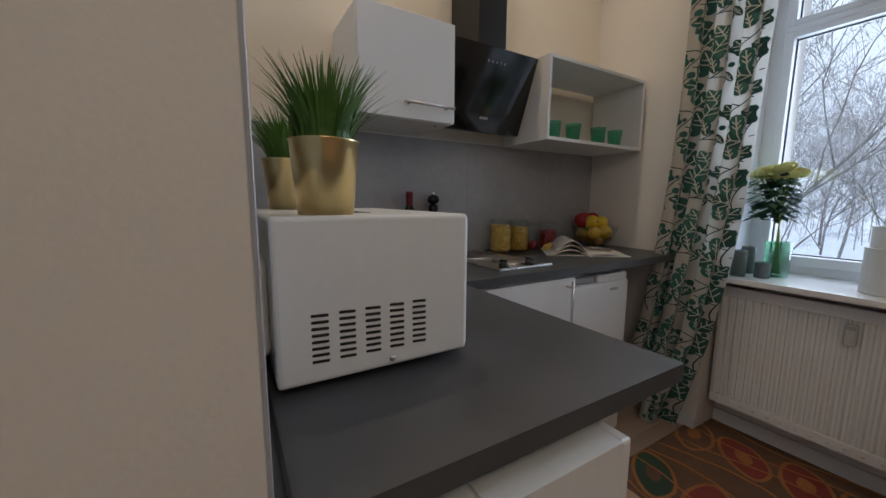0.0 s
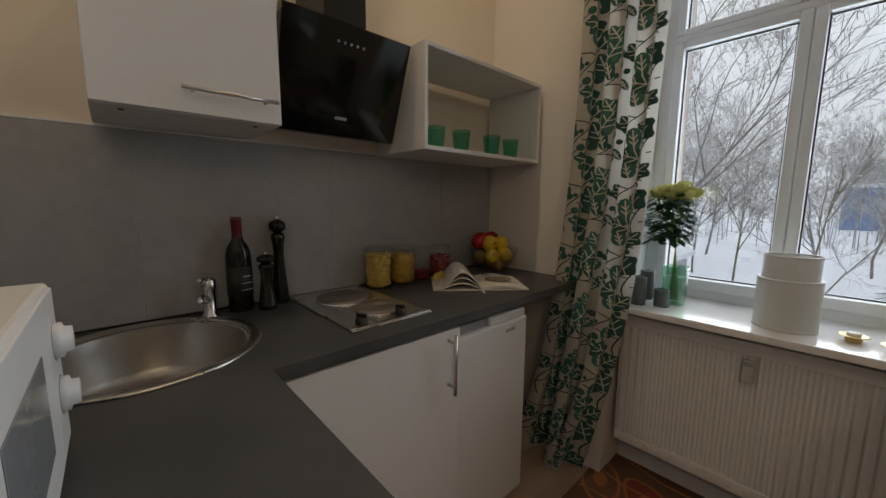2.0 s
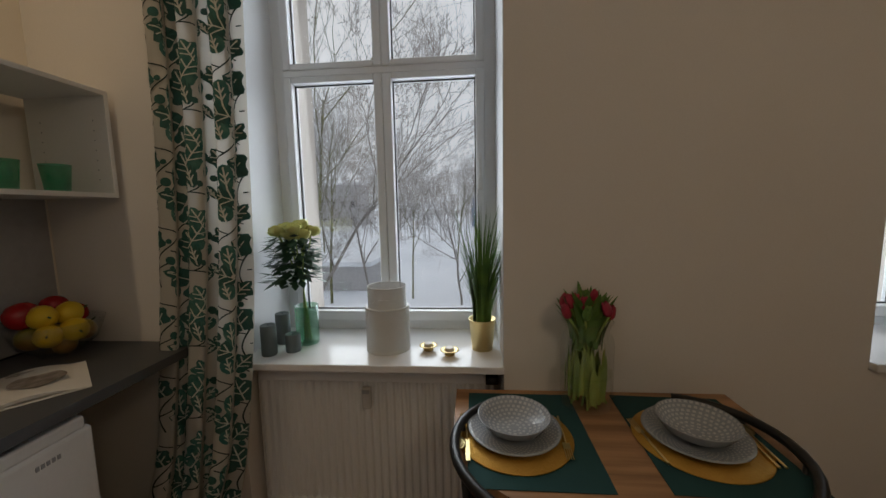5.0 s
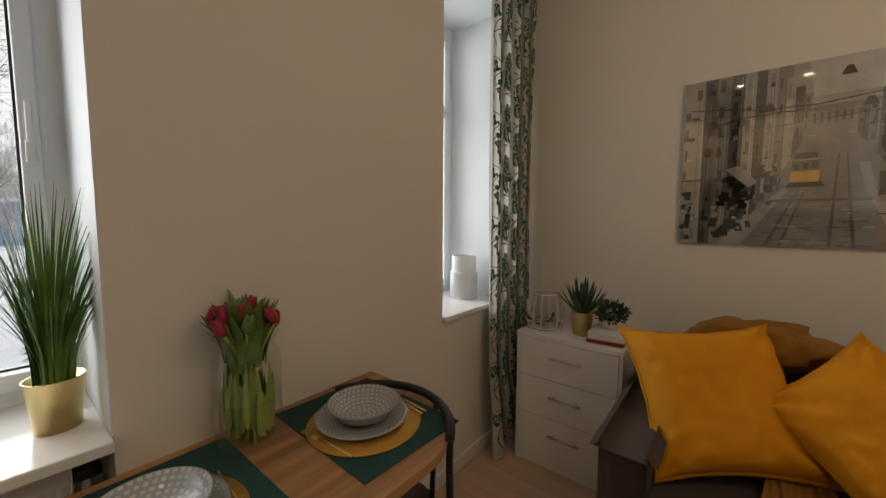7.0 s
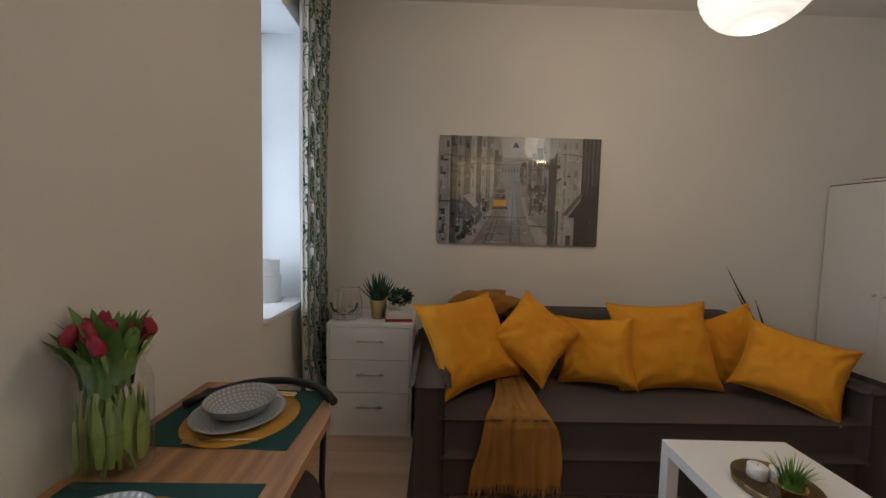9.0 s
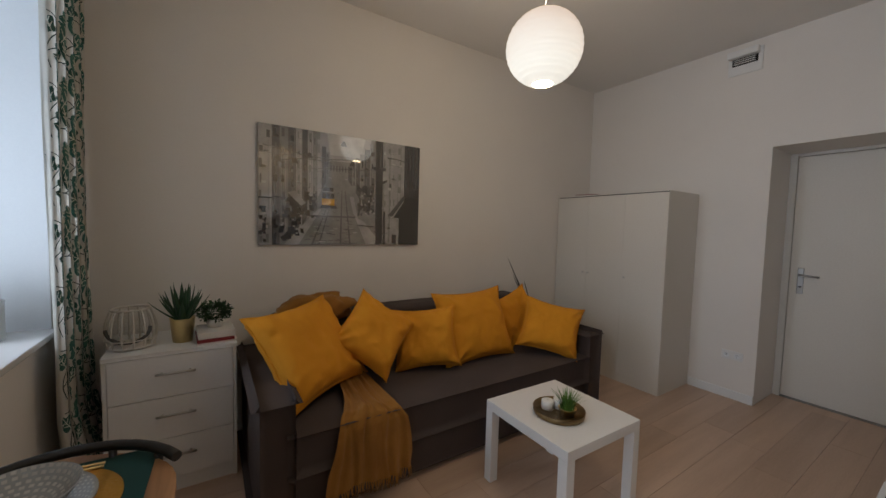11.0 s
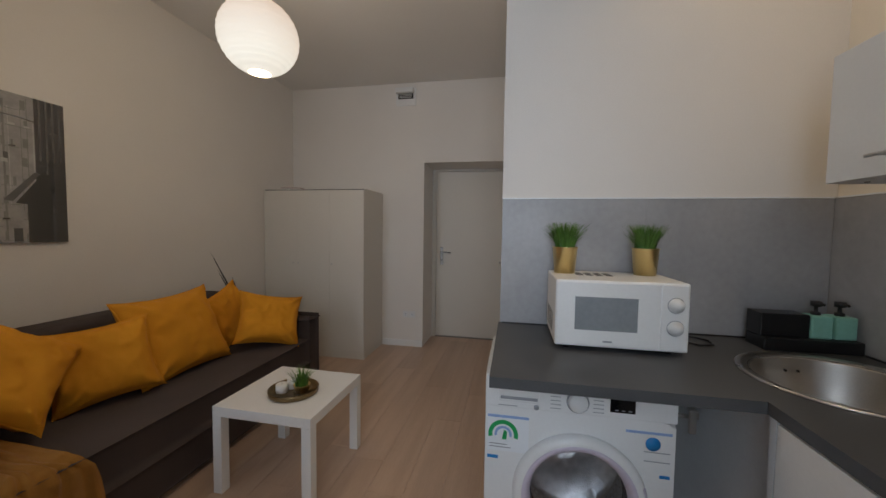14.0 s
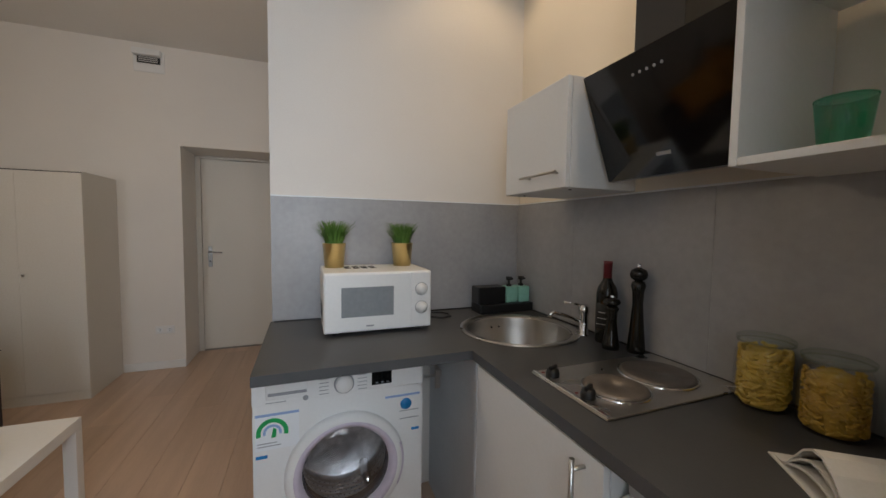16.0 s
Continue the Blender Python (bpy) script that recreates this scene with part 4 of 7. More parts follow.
def soap_caddy():
    c = thing("sink_caddy", "black sink organiser with two mint soap dispensers", "caddy", pose(0.085, -0.165, CT))
    part("tray", shape(box(-0.055, 0.055, -0.155, 0.15, 0, 0.045, 0.004), box(-0.055, 0.03, -0.155, 0.0, 0.045, 0.13, 0.004)), BLACK, c)
    for y in (0.035, 0.108):
        bottle = part("dispenser", shape(box(-0.03, 0.035, y - 0.033, y + 0.033, 0.046, 0.128, 0.006)), MINT, c, "square mint ceramic dispenser")
        part("pump", shape(turned([(0, 0.128), (0.014, 0.128), (0.014, 0.138), (0.006, 0.140), (0.006, 0.158), (0.016, 0.160), (0.016, 0.178), (0, 0.178)], 14, (0, y, 0)), tube([(0, y, 0.172), (0.035, y, 0.170)], 0.005, 8)), BLACK, bottle)


soap_caddy()


def bottle_and_mills():
    b = thing("wine_bottle", "dark red wine bottle with a black label", "bottle", pose(0.672, -0.054, CT))
    part("glass", shape(turned([(0, 0), (0.036, 0), (0.038, 0.005), (0.038, 0.185), (0.033, 0.21), (0.018, 0.235), (0.0145, 0.25), (0.0145, 0.30), (0, 0.30)], 32)), WINEGLASS, b)
    part("capsule", shape(turned([(0.0150, 0.243), (0.0155, 0.245), (0.0155, 0.296), (0.0165, 0.298), (0.0165, 0.31), (0, 0.311)], 24)), REDFOIL, b, "dark red foil capsule")
    part("label", shape(turned([(0.0383, 0.055), (0.0386, 0.055), (0.0386, 0.15), (0.0383, 0.15)], 32)), LABEL, b)
    part("label_lines", shape(*[box(-0.020 + 0.004 * k, 0.020 - 0.004 * k, -0.0395, -0.034, 0.072 + 0.022 * k, 0.0735 + 0.0225 * k) for k in range(3)]), PRINTWHITE, b, "", pose(0, 0, 0, 0, 0, 20))
    for x, y, s, g in ((0.742, -0.10, 0.62, 1.0), (0.802, -0.046, 1.0, 1.0)):
        m = thing("pepper_mill", "glossy black turned wooden pepper mill" if s == 1 else "short glossy black turned salt mill", "pepper mill", pose(x, y, CT), "mills on the worktop")
        part("body", shape(turned([(0, 0), (0.028, 0), (0.030, 0.012), (0.028, 0.03 * s), (0.022, 0.10 * s), (0.017, 0.17 * s), (0.019, 0.215 * s), (0.024, 0.235 * s), (0.020, 0.248 * s), (0.012, 0.252 * s)], 28)), WINEGLASS, m)
        part("head", shape(turned([(0.012, 0.252 * s), (0.026, 0.262 * s), (0.029, 0.275 * s), (0.024, 0.29 * s), (0.008, 0.298 * s), (0, 0.298 * s)], 28)), WINEGLASS, m)
        part("nut", shape(turned([(0.006, 0.297 * s), (0.008, 0.302 * s), (0.006, 0.311 * s), (0, 0.313 * s)], 14)), CHROME, m)


bottle_and_mills()


def storage_jars():
    def shells(count, r, level, seed, long, thick):
        """Short curled pieces of dry food packed in a jar."""
        def build(bm):
            rng = random.Random(seed)
            for k in range(count):
                a = rng.uniform(0, math.tau)
                q = r * (0.95 if k % 3 else 0.6) - thick
                z = 0.010 + thick + (level - 0.02) * rng.random()
                m = Vector((q * math.cos(a), q * math.sin(a), z))
                w = Vector((-math.sin(a), math.cos(a), rng.uniform(-0.9, 0.9))).normalized() * long
                n = Vector((math.cos(a), math.sin(a), 0)) * thick * 0.8
                tube([m - w - n, m - w * 0.4, m + w * 0.4, m + w - n], thick, 6, thick * 0.9)(bm)
        return build
    for x, y, r, h, fill, level, kind, label in ((1.195, -0.078, 0.058, 0.175, PASTA, 0.84, (340, 0.012, 0.0046), "glass storage jar of yellow pasta with a lid"), (1.322, -0.076, 0.058, 0.170, PASTAGOLD, 0.80, (360, 0.008, 0.0036), "glass storage jar of golden pasta with a lid"), (1.440, -0.066, 0.046, 0.150, REDFOOD, 0.30, (60, 0.007, 0.004), "small glass jar with a clear lid"), (1.550, -0.075, 0.054, 0.155, REDFOOD, 0.66, (120, 0.010, 0.008), "glass storage jar of dark red fruit")):
        jar = thing("storage_jar", label, "jar", pose(x, y, CT), "jars on the worktop")
        part("glass", shape(turned([(0, 0.001), (r * 0.86, 0.001), (r, 0.012), (r * 1.02, h * 0.4), (r, h * 0.70), (r * 0.90, h * 0.82), (r * 0.86, h * 0.88), (r * 0.92, h * 0.895)], 32)), CLEAR, jar)
        rows = [(0, 0.004), (r * 0.70, 0.004), (r * 0.80, 0.014), (r * 0.80, h * level * 0.88), (r * 0.4, h * level * 0.96), (0, h * level * 0.96)]
        part("contents", shape(turned(rows, 24)), fill, jar)
        tagged(part("food_pieces", shape(shells(kind[0], r * 0.97, h * level, int(x * 1000), kind[1], kind[2])), fill, jar), kind="stuff")
        part("rubber_ring", shape(turned([(r * 0.90, h * 0.897), (r * 0.96, h * 0.90), (r * 0.96, h * 0.915), (r * 0.90, h * 0.918)], 32, closed=True)), RINGCLEAR, jar, "pale sealing ring")
        part("lid", shape(turned([(r * 0.97, h * 0.92), (r * 0.99, h * 0.93), (r * 0.97, h * 0.965), (r * 0.86, h * 0.99), (r * 0.2, h), (0, h)], 32)), LIDGLASS, jar, "flat greenish glass lid")
    root = thing("ginger_root", "pale knobbly root lying beside the jars", "food", pose(1.470, -0.155, CT))
    part("flesh", shape(turned([(0, -0.045), (0.013, -0.038), (0.02, -0.01), (0.015, 0.012), (0.019, 0.03), (0, 0.045)], 14)), PASTA, root, "", pose(0, 0, 0.019, 0, 82, 15))


storage_jars()


def fruit_bowl():
    b = thing("fruit_bowl", "clear glass bowl heaped with lemons and peppers", "bowl", pose(1.865, -0.155, CT) @ Matrix.Scale(1.22, 4))
    part("glass", shape(turned([(0, 0.002), (0.045, 0.001), (0.05, 0.006), (0.085, 0.04), (0.107, 0.10), (0.109, 0.10), (0.088, 0.04), (0.05, 0.010), (0, 0.008)], 36)), CLEAR, b)
    rng = random.Random(5)
    ball = [(0, -1), (0.5, -0.86), (0.86, -0.5), (1, 0), (0.86, 0.5), (0.5, 0.86), (0, 1)]
    spots = ((-0.05, -0.035, 0.07, 0.032, LEMON), (0.0, -0.055, 0.075, 0.034, LEMON), (0.045, -0.03, 0.06, 0.033, APPLE), (-0.01, -0.03, 0.035, 0.030, APPLE), (0.02, 0.03, 0.045, 0.034, LEMON), (-0.045, 0.03, 0.06, 0.034, APPLE), (-0.04, -0.01, 0.122, 0.034, LEMON), (0.02, -0.02, 0.118, 0.033, LEMON), (0.06, 0.01, 0.105, 0.034, REDPEPPER), (-0.055, 0.03, 0.130, 0.042, REDPEPPER), (0.03, 0.04, 0.135, 0.036, REDPEPPER))
    for x, y, z, r, mat in spots:
        r *= 1.22
        name = {LEMON: "lemon", APPLE: "apple", REDPEPPER: "pepper"}[mat]
        long = 1.22 if mat == LEMON else 0.95
        fruit = thing(name, {LEMON: "yellow lemon heaped in the glass bowl", APPLE: "green and red apple in the glass bowl", REDPEPPER: "shiny red pepper on the heaped fruit"}[mat], "fruit", pose(1.865 + 1.22 * x, -0.155 + 1.22 * y, CT + 1.22 * z, rng.uniform(0, 90), rng.uniform(0, 90), rng.uniform(0, 360)), "fruit in the bowl")
        part("skin", shape(turned([(r * a * (1 if mat != REDPEPPER else 0.9 + 0.1 * abs(c)), r * c * long) for a, c in ball], 16)), mat, fruit)
        part("stalk", shape(tube([(0, 0, r * long * 0.95), (0.003, 0, r * long + 0.012)], 0.003, 6)), LEAFDEEP, fruit)


fruit_bowl()


def open_book():
    b = thing("open_cookbook", "open cookbook with a ribbon lying on the worktop", "book", pose(1.560, -0.312, CT, 0, 0, -38))
    part("cover", shape(box(-0.20, 0.20, -0.135, 0.135, 0.0005, 0.004, 0.001)), PAPER, b, "grey cloth cover")

    def leaf(side, lift, arch, wide):
        def build(bm):
            grid = []
            for i in range(9):
                u = i / 8
                x = side * u * wide
                z = 0.005 + lift * math.sin(math.pi * min(u * 1.15, 1)) + arch * (1 - u) * u
                grid.append([bm.verts.new((x, y, z)) for y in (-0.13, 0.13)])
            low = [[bm.verts.new((v.co.x, v.co.y, max(v.co.z - 0.004, 0.0042))) for v in row] for row in grid]
            for a, c in zip(grid, grid[1:]):
                bm.faces.new((a[0], c[0], c[1], a[1]))
            for a, c in zip(low, low[1:]):
                bm.faces.new((a[1], c[1], c[0], a[0]))
            for k in (0, 1):
                for i in range(8):
                    bm.faces.new((grid[i][k], low[i][k], low[i + 1][k], grid[i + 1][k]))
            bm.faces.new((grid[-1][0], low[-1][0], low[-1][1], grid[-1][1]))
        return build
    for n, lift in enumerate((0.022, 0.045, 0.068)):
        part("page", shape(leaf(-1, lift, 0.02, 0.19 - 0.006 * n)), PAPER, b)
    for n, lift in enumerate((0.007, 0.012)):
        part("page", shape(leaf(1, lift, 0.01, 0.19 - 0.004 * n)), PAPER, b)
    part("printed_photo", shape(slab([(0.095 + 0.06 * math.cos(a), -0.01 + 0.055 * math.sin(a) * (1 + 0.2 * math.sin(3 * a))) for a in [k * math.tau / 24 for k in range(24)]], 0.0215, 0.0223)), INK, b, "printed round dish of food")
    part("printed_text", shape(*[box(0.03, 0.03 + 0.035 + 0.01 * (k % 3), 0.075 + 0.01 * k, 0.079 + 0.01 * k, 0.0215, 0.0219) for k in range(4)]), INK, b)
    part("ribbon", shape(box(-0.004, 0.004, -0.19, -0.12, 0.004, 0.006), box(-0.004, 0.004, -0.135, 0.13, 0.0125, 0.0135)), WHITE, b, "pale ribbon marker")


open_book()


def tumblers():
    first = None
    for x, y in ((1.372, -0.245), (1.508, -0.255), (1.700, -0.262), (1.842, -0.262)):
        if first is None:
            first = thing("glass_tumbler", "aqua green ribbed drinking glass on the shelf", "glass", pose(x, y, 1.5005), "glasses on the shelf")
            part("glass", shape(turned([(0, 0.0), (0.031, 0.0), (0.040, 0.088), (0.0385, 0.088), (0.030, 0.008), (0, 0.008)], 20)), TEALGLASS, first)
            part("rim", shape(turned([(0.0385, 0.087), (0.0403, 0.087), (0.0403, 0.0895), (0.0385, 0.0895)], 20, closed=True)), TEALGLASS, first)
        else:
            copy_thing(first, pose(x, y, 1.5005))


tumblers()

# ---- window side ----
def radiator():
    r = thing("panel_radiator", "white ribbed panel radiator under the window sill", "radiator")
    x, y0, y1, z0, z1 = 2.075, W1[0] + 0.07, W1[1] - 0.03, 0.17, 0.785
    bm = bmesh.new()
    n, rows = 58, []
    for k in range(n * 2 + 1):
        y = y0 + (y1 - y0) * k / (n * 2)
        dip = 0.0 if (k // 2) % 2 else 0.009
        rows.append([bm.verts.new((x + dip, y, z)) for z in (z0 + 0.05, z1 - 0.05)])
    for a, b in zip(rows, rows[1:]):
        bm.faces.new((a[0], b[0], b[1], a[1]))
    part("front_panel", bm, WHITE, r)
    part("edge", shape(box(x - 0.002, x + 0.012, y0, y1, z1 - 0.05, z1, 0.004), box(x - 0.002, x + 0.012, y0, y1, z0, z0 + 0.05, 0.004), box(x + 0.012, x + 0.10, y0, y1, z0 + 0.01, z1 - 0.01)), WHITE, r)
    for y in (y0 - 0.002, y1 + 0.002):
        part("side_cover", shape(box(x, x + 0.10, y - 0.002, y + 0.002, z0, z1)), WHITE, r)
    for k in range(18):
        y = y0 + 0.03 + (y1 - y0 - 0.06) * k / 17
        part("spot_weld", shape(turned([(0.006, 0), (0.006, 0.003), (0, 0.003)], 8)), WHITE, r, "", pose(x - 0.002, y, z0 + 0.025, 0, -90, 0))
    part("heat_meter", shape(box(x - 0.028, x - 0.002, -1.232, -1.196, 0.635, 0.722, 0.006)), LIGHTGREY, r, "pale grey heat cost meter")
    part("meter_window", shape(box(x - 0.0295, x - 0.028, -1.228, -1.200, 0.700, 0.716)), GREYMARK, r)
    part("valve", shape(tube([(x + 0.03, y0 - 0.055, 0.74), (x + 0.03, y0 + 0.0, 0.74)], 0.02, 14)), BLACK, r, "dark thermostat valve")
    part("pipe", shape(tube([(x + 0.05, y0 - 0.03, 0.745), (x + 0.05, y0 - 0.03, 0.0)], 0.009, 10)), WHITE, r)
    for y in (y0 + 0.1, y1 - 0.1):
        part("bracket", shape(box(x + 0.10, 2.222, y - 0.015, y + 0.015, 0.62, 0.66)), WHITE, r)


radiator()


def curtain(label, x, y0, y1, seed, swing, mirror=1):
    """A gathered curtain from ceiling to floor with a leafy print laid on its room side."""
    rng = random.Random(seed)
    height, flat, folds = TOP - 0.006, 1.65 * (y1 - y0), 9.0 * (y1 - y0)

    def at(u, v, lift=0.0):
        """u across the cloth 0 to 1, v up 0 to 1."""
        z = 0.003 + v * height
        low = max(0.0, 1 - v * 6)
        deep = 0.027 + 0.008 * math.sin(5 * v + seed) + 0.02 * low
        phase = folds * math.tau * u + 0.5 * math.sin(3.1 * v + seed) + 0.25 * math.sin(9 * v)
        y = y1 + (y0 - y1) * u + 0.016 * math.sin(2 * phase) + swing * (1 - v) ** 3 + 0.05 * low * math.sin(7 * u + seed)
        return Vector((x - lift - deep * math.sin(phase) - 0.05 * low * (1 - low * 0.5), y, z))

    ob = thing("curtain", label, "curtain", group="curtains by the windows")
    bm = bmesh.new()
    nu, nv = 110, 70
    grid = [[bm.verts.new(at(i / nu, j / nv)) for i in range(nu + 1)] for j in range(nv + 1)]
    for j in range(nv):
        for i in range(nu):
            bm.faces.new((grid[j][i], grid[j][i + 1], grid[j + 1][i + 1], grid[j + 1][i])).smooth = True
    cloth = part("cloth", bm, CURTAIN, ob)
    layers = {"dark": bmesh.new(), "teal": bmesh.new(), "vine": bmesh.new(), "vein": bmesh.new()}

    def lay(layer, poly, cu, cv, size, turn, lift=0.003):
        """A filled outline about its centre, draped over the cloth."""
        c, s = math.cos(turn), math.sin(turn)
        def spot(px, py):
            u = cu + (px * c - py * s) * size / flat
            v = cv + (px * s + py * c) * size / height
            if not (0.004 < u < 0.996 and 0.002 < v < 0.999):
                u, v = min(max(u, 0.004), 0.996), min(max(v, 0.002), 0.999)
            return layers[layer].verts.new(at(u, v, lift))
        mid = spot(0, 0)
        half = [spot(px * 0.5, py * 0.5) for px, py in poly]
        rim = [spot(px, py) for px, py in poly]
        n = len(poly)
        for k in range(n):
            j = (k + 1) % n
            for face in ((mid, half[k], half[j]), (half[k], rim[k], rim[j], half[j])):
                try:
                    layers[layer].faces.new(face)
                except ValueError:
                    pass

    def lobed(n=22, lobes=5, deep=0.38):
        out = []
        for k in range(n):
            a = k * math.tau / n
            r = 1 - deep * (0.5 + 0.5 * math.cos(lobes * a)) * (0.4 + 0.6 * abs(math.sin(a / 2)))
            out.append((r * math.sin(a) * 0.85, -r * math.cos(a)))
        return out

    def pointed(n=12):
        return [(0.42 * math.sin(k * math.tau / n) * (1 - 0.3 * math.cos(k * math.tau / n)), -math.cos(k * math.tau / n)) for k in range(n)]

    drop = [(0.6 * math.sin(k * math.tau / 12), -0.75 * math.cos(k * math.tau / 12)) for k in range(12)]

    def strip(layer, pts, wide, lift):
        """A thin printed line through points in metres on the flat cloth."""
        last = None
        for k, (px, py) in enumerate(pts):
            qx, qy = pts[min(k + 1, len(pts) - 1)]
            ox, oy = pts[max(k - 1, 0)]
            d = math.hypot(qx - ox, qy - oy) or 1
            nx, ny = -(qy - oy) / d * wide, (qx - ox) / d * wide
            row = [layers[layer].verts.new(at(min(max((px + e * nx) / flat, 0.004), 0.996), min(max((py + e * ny) / height, 0.002), 0.999), lift)) for e in (-1, 1)]
            if last and 0.006 < px / flat < 0.994 and 0.003 < py / height < 0.998:
                layers[layer].faces.new((last[0], last[1], row[1], row[0]))
            last = row

    def bend(pts, steps=6):
        out = []
        for k in range(len(pts) - 1):
            p = [Vector(pts[min(max(m, 0), len(pts) - 1)]) for m in (k - 1, k, k + 1, k + 2)]
            for q in range(steps):
                t = q / steps
                out.append(tuple(0.5 * (2 * p[1] + (p[2] - p[0]) * t + (2 * p[0] - 5 * p[1] + 4 * p[2] - p[3]) * t * t + (3 * p[1] - p[0] - 3 * p[2] + p[3]) * t ** 3)))
        return out + [tuple(pts[-1])]

    # one repeat of the printed cloth, in hundredths of its height
    cell_w, cell_h = 0.325, 0.273
    outlines = {"lobed": lobed(), "point": pointed(), "drop": drop}
    motifs = (("lobed", "dark", 14, 87, 14, 0.5), ("drop", "teal", 41, 18, 13, 0.2), ("lobed", "dark", 66, 17, 15, -0.7), ("lobed", "teal", 97, 13, 14, 0.4),
              ("lobed", "dark", 63, 79, 19, 0.3), ("lobed", "teal", 95, 92, 20, -0.5), ("point", "dark", 92, 66, 14, 0.2), ("drop", "teal", 113, 72, 12, -0.6),
              ("point", "teal", 44, 61, 16, 0.1), ("lobed", "dark", 42, 38, 19, 1.2), ("drop", "dark", 58, 59, 7, 1.5), ("drop", "dark", 30, 59, 7, 0.3),
              ("drop", "dark", 7, 63, 5, 0.2), ("point", "dark", 79, 52, 13, -0.3), ("drop", "dark", 100, 56, 5, 0.6), ("point", "dark", 114, 46, 8, 0.9),
              ("point", "dark", 115, 35, 8, -0.8), ("drop", "dark", 31, 49, 4, 0.2), ("point", "dark", 76, 27, 8, 0.3), ("drop", "dark", 118, 90, 7, 0.4),
              ("drop", "dark", 66, 98, 5, 0.1), ("drop", "dark", 29, 84, 4, 0.1), ("point", "dark", 5, 45, 9, 0.5))
    twigs = (((20, 24), (14, 46), (20, 66), (37, 86), (44, 92), (56, 105)), ((44, 92), (30, 99), (14, 104)), ((30, 72), (46, 66), (60, 60), (70, 57)),
             ((73, 44), (90, 46), (108, 42)), ((70, 22), (66, 40), (73, 63), (80, 66)), ((14, 46), (22, 52), (30, 58)), ((90, 46), (97, 50), (100, 55)), ((56, 105), (64, 108), (72, 104)))
    unit = cell_h / 100
    for row in range(-1, int(height / cell_h) + 2):
        for col in range(-1, int(flat / cell_w) + 2):
            bx, by = (col - 0.05) * cell_w, row * cell_h
            for outline, layer, mx, my, size, turn in motifs:
                cx, cy = bx + mx * unit, by + my * unit
                if not (0.01 < cx < flat - 0.01 and 0.02 < cy < height - 0.02):
                    continue
                lay(layer, outlines[outline], cx / flat, cy / height, 1.10 * size * unit, turn, 0.003)
                if size < 8:
                    continue
                c, sn, r = math.cos(turn), math.sin(turn), 1.10 * size * unit
                for a0, a1, b0, b1 in ((0, -0.85, 0, 0.8), (0, -0.4, 0.45, 0.0), (0, -0.4, -0.45, 0.0), (0, 0.05, 0.4, 0.4), (0, 0.05, -0.4, 0.4)):
                    if outline != "lobed":
                        a0, b0 = a0 * 0.5, b0 * 0.5
                    pts = [(cx + ((a0 + (b0 - a0) * q / 4) * c - (a1 + (b1 - a1) * q / 4) * sn) * r, cy + ((a0 + (b0 - a0) * q / 4) * sn + (a1 + (b1 - a1) * q / 4) * c) * r) for q in range(5)]
                    strip("vein", pts, 0.0019, 0.0055)
            for twig in twigs:
                strip("vine", bend([(bx + x * unit, by + y * unit) for x, y in twig]), 0.0021, 0.0022)
    for key, mat, words in (("dark", LEAFDARK, "dark green printed leaves"), ("teal", LEAFTEAL, "teal printed leaves"), ("vine", VINE, "fine dark printed vines"), ("vein", VEIN, "pale leaf veins")):
        tagged(part("leaf_print", layers[key], mat, cloth, words), kind="stuff")


curtain("white cotton curtain with green leaf print beside the kitchen", 1.925, -0.890, -0.572, 2, 0.21)
curtain("white cotton curtain with green leaf print in the room corner", 1.935, -3.74, -3.27, 9, -0.05)


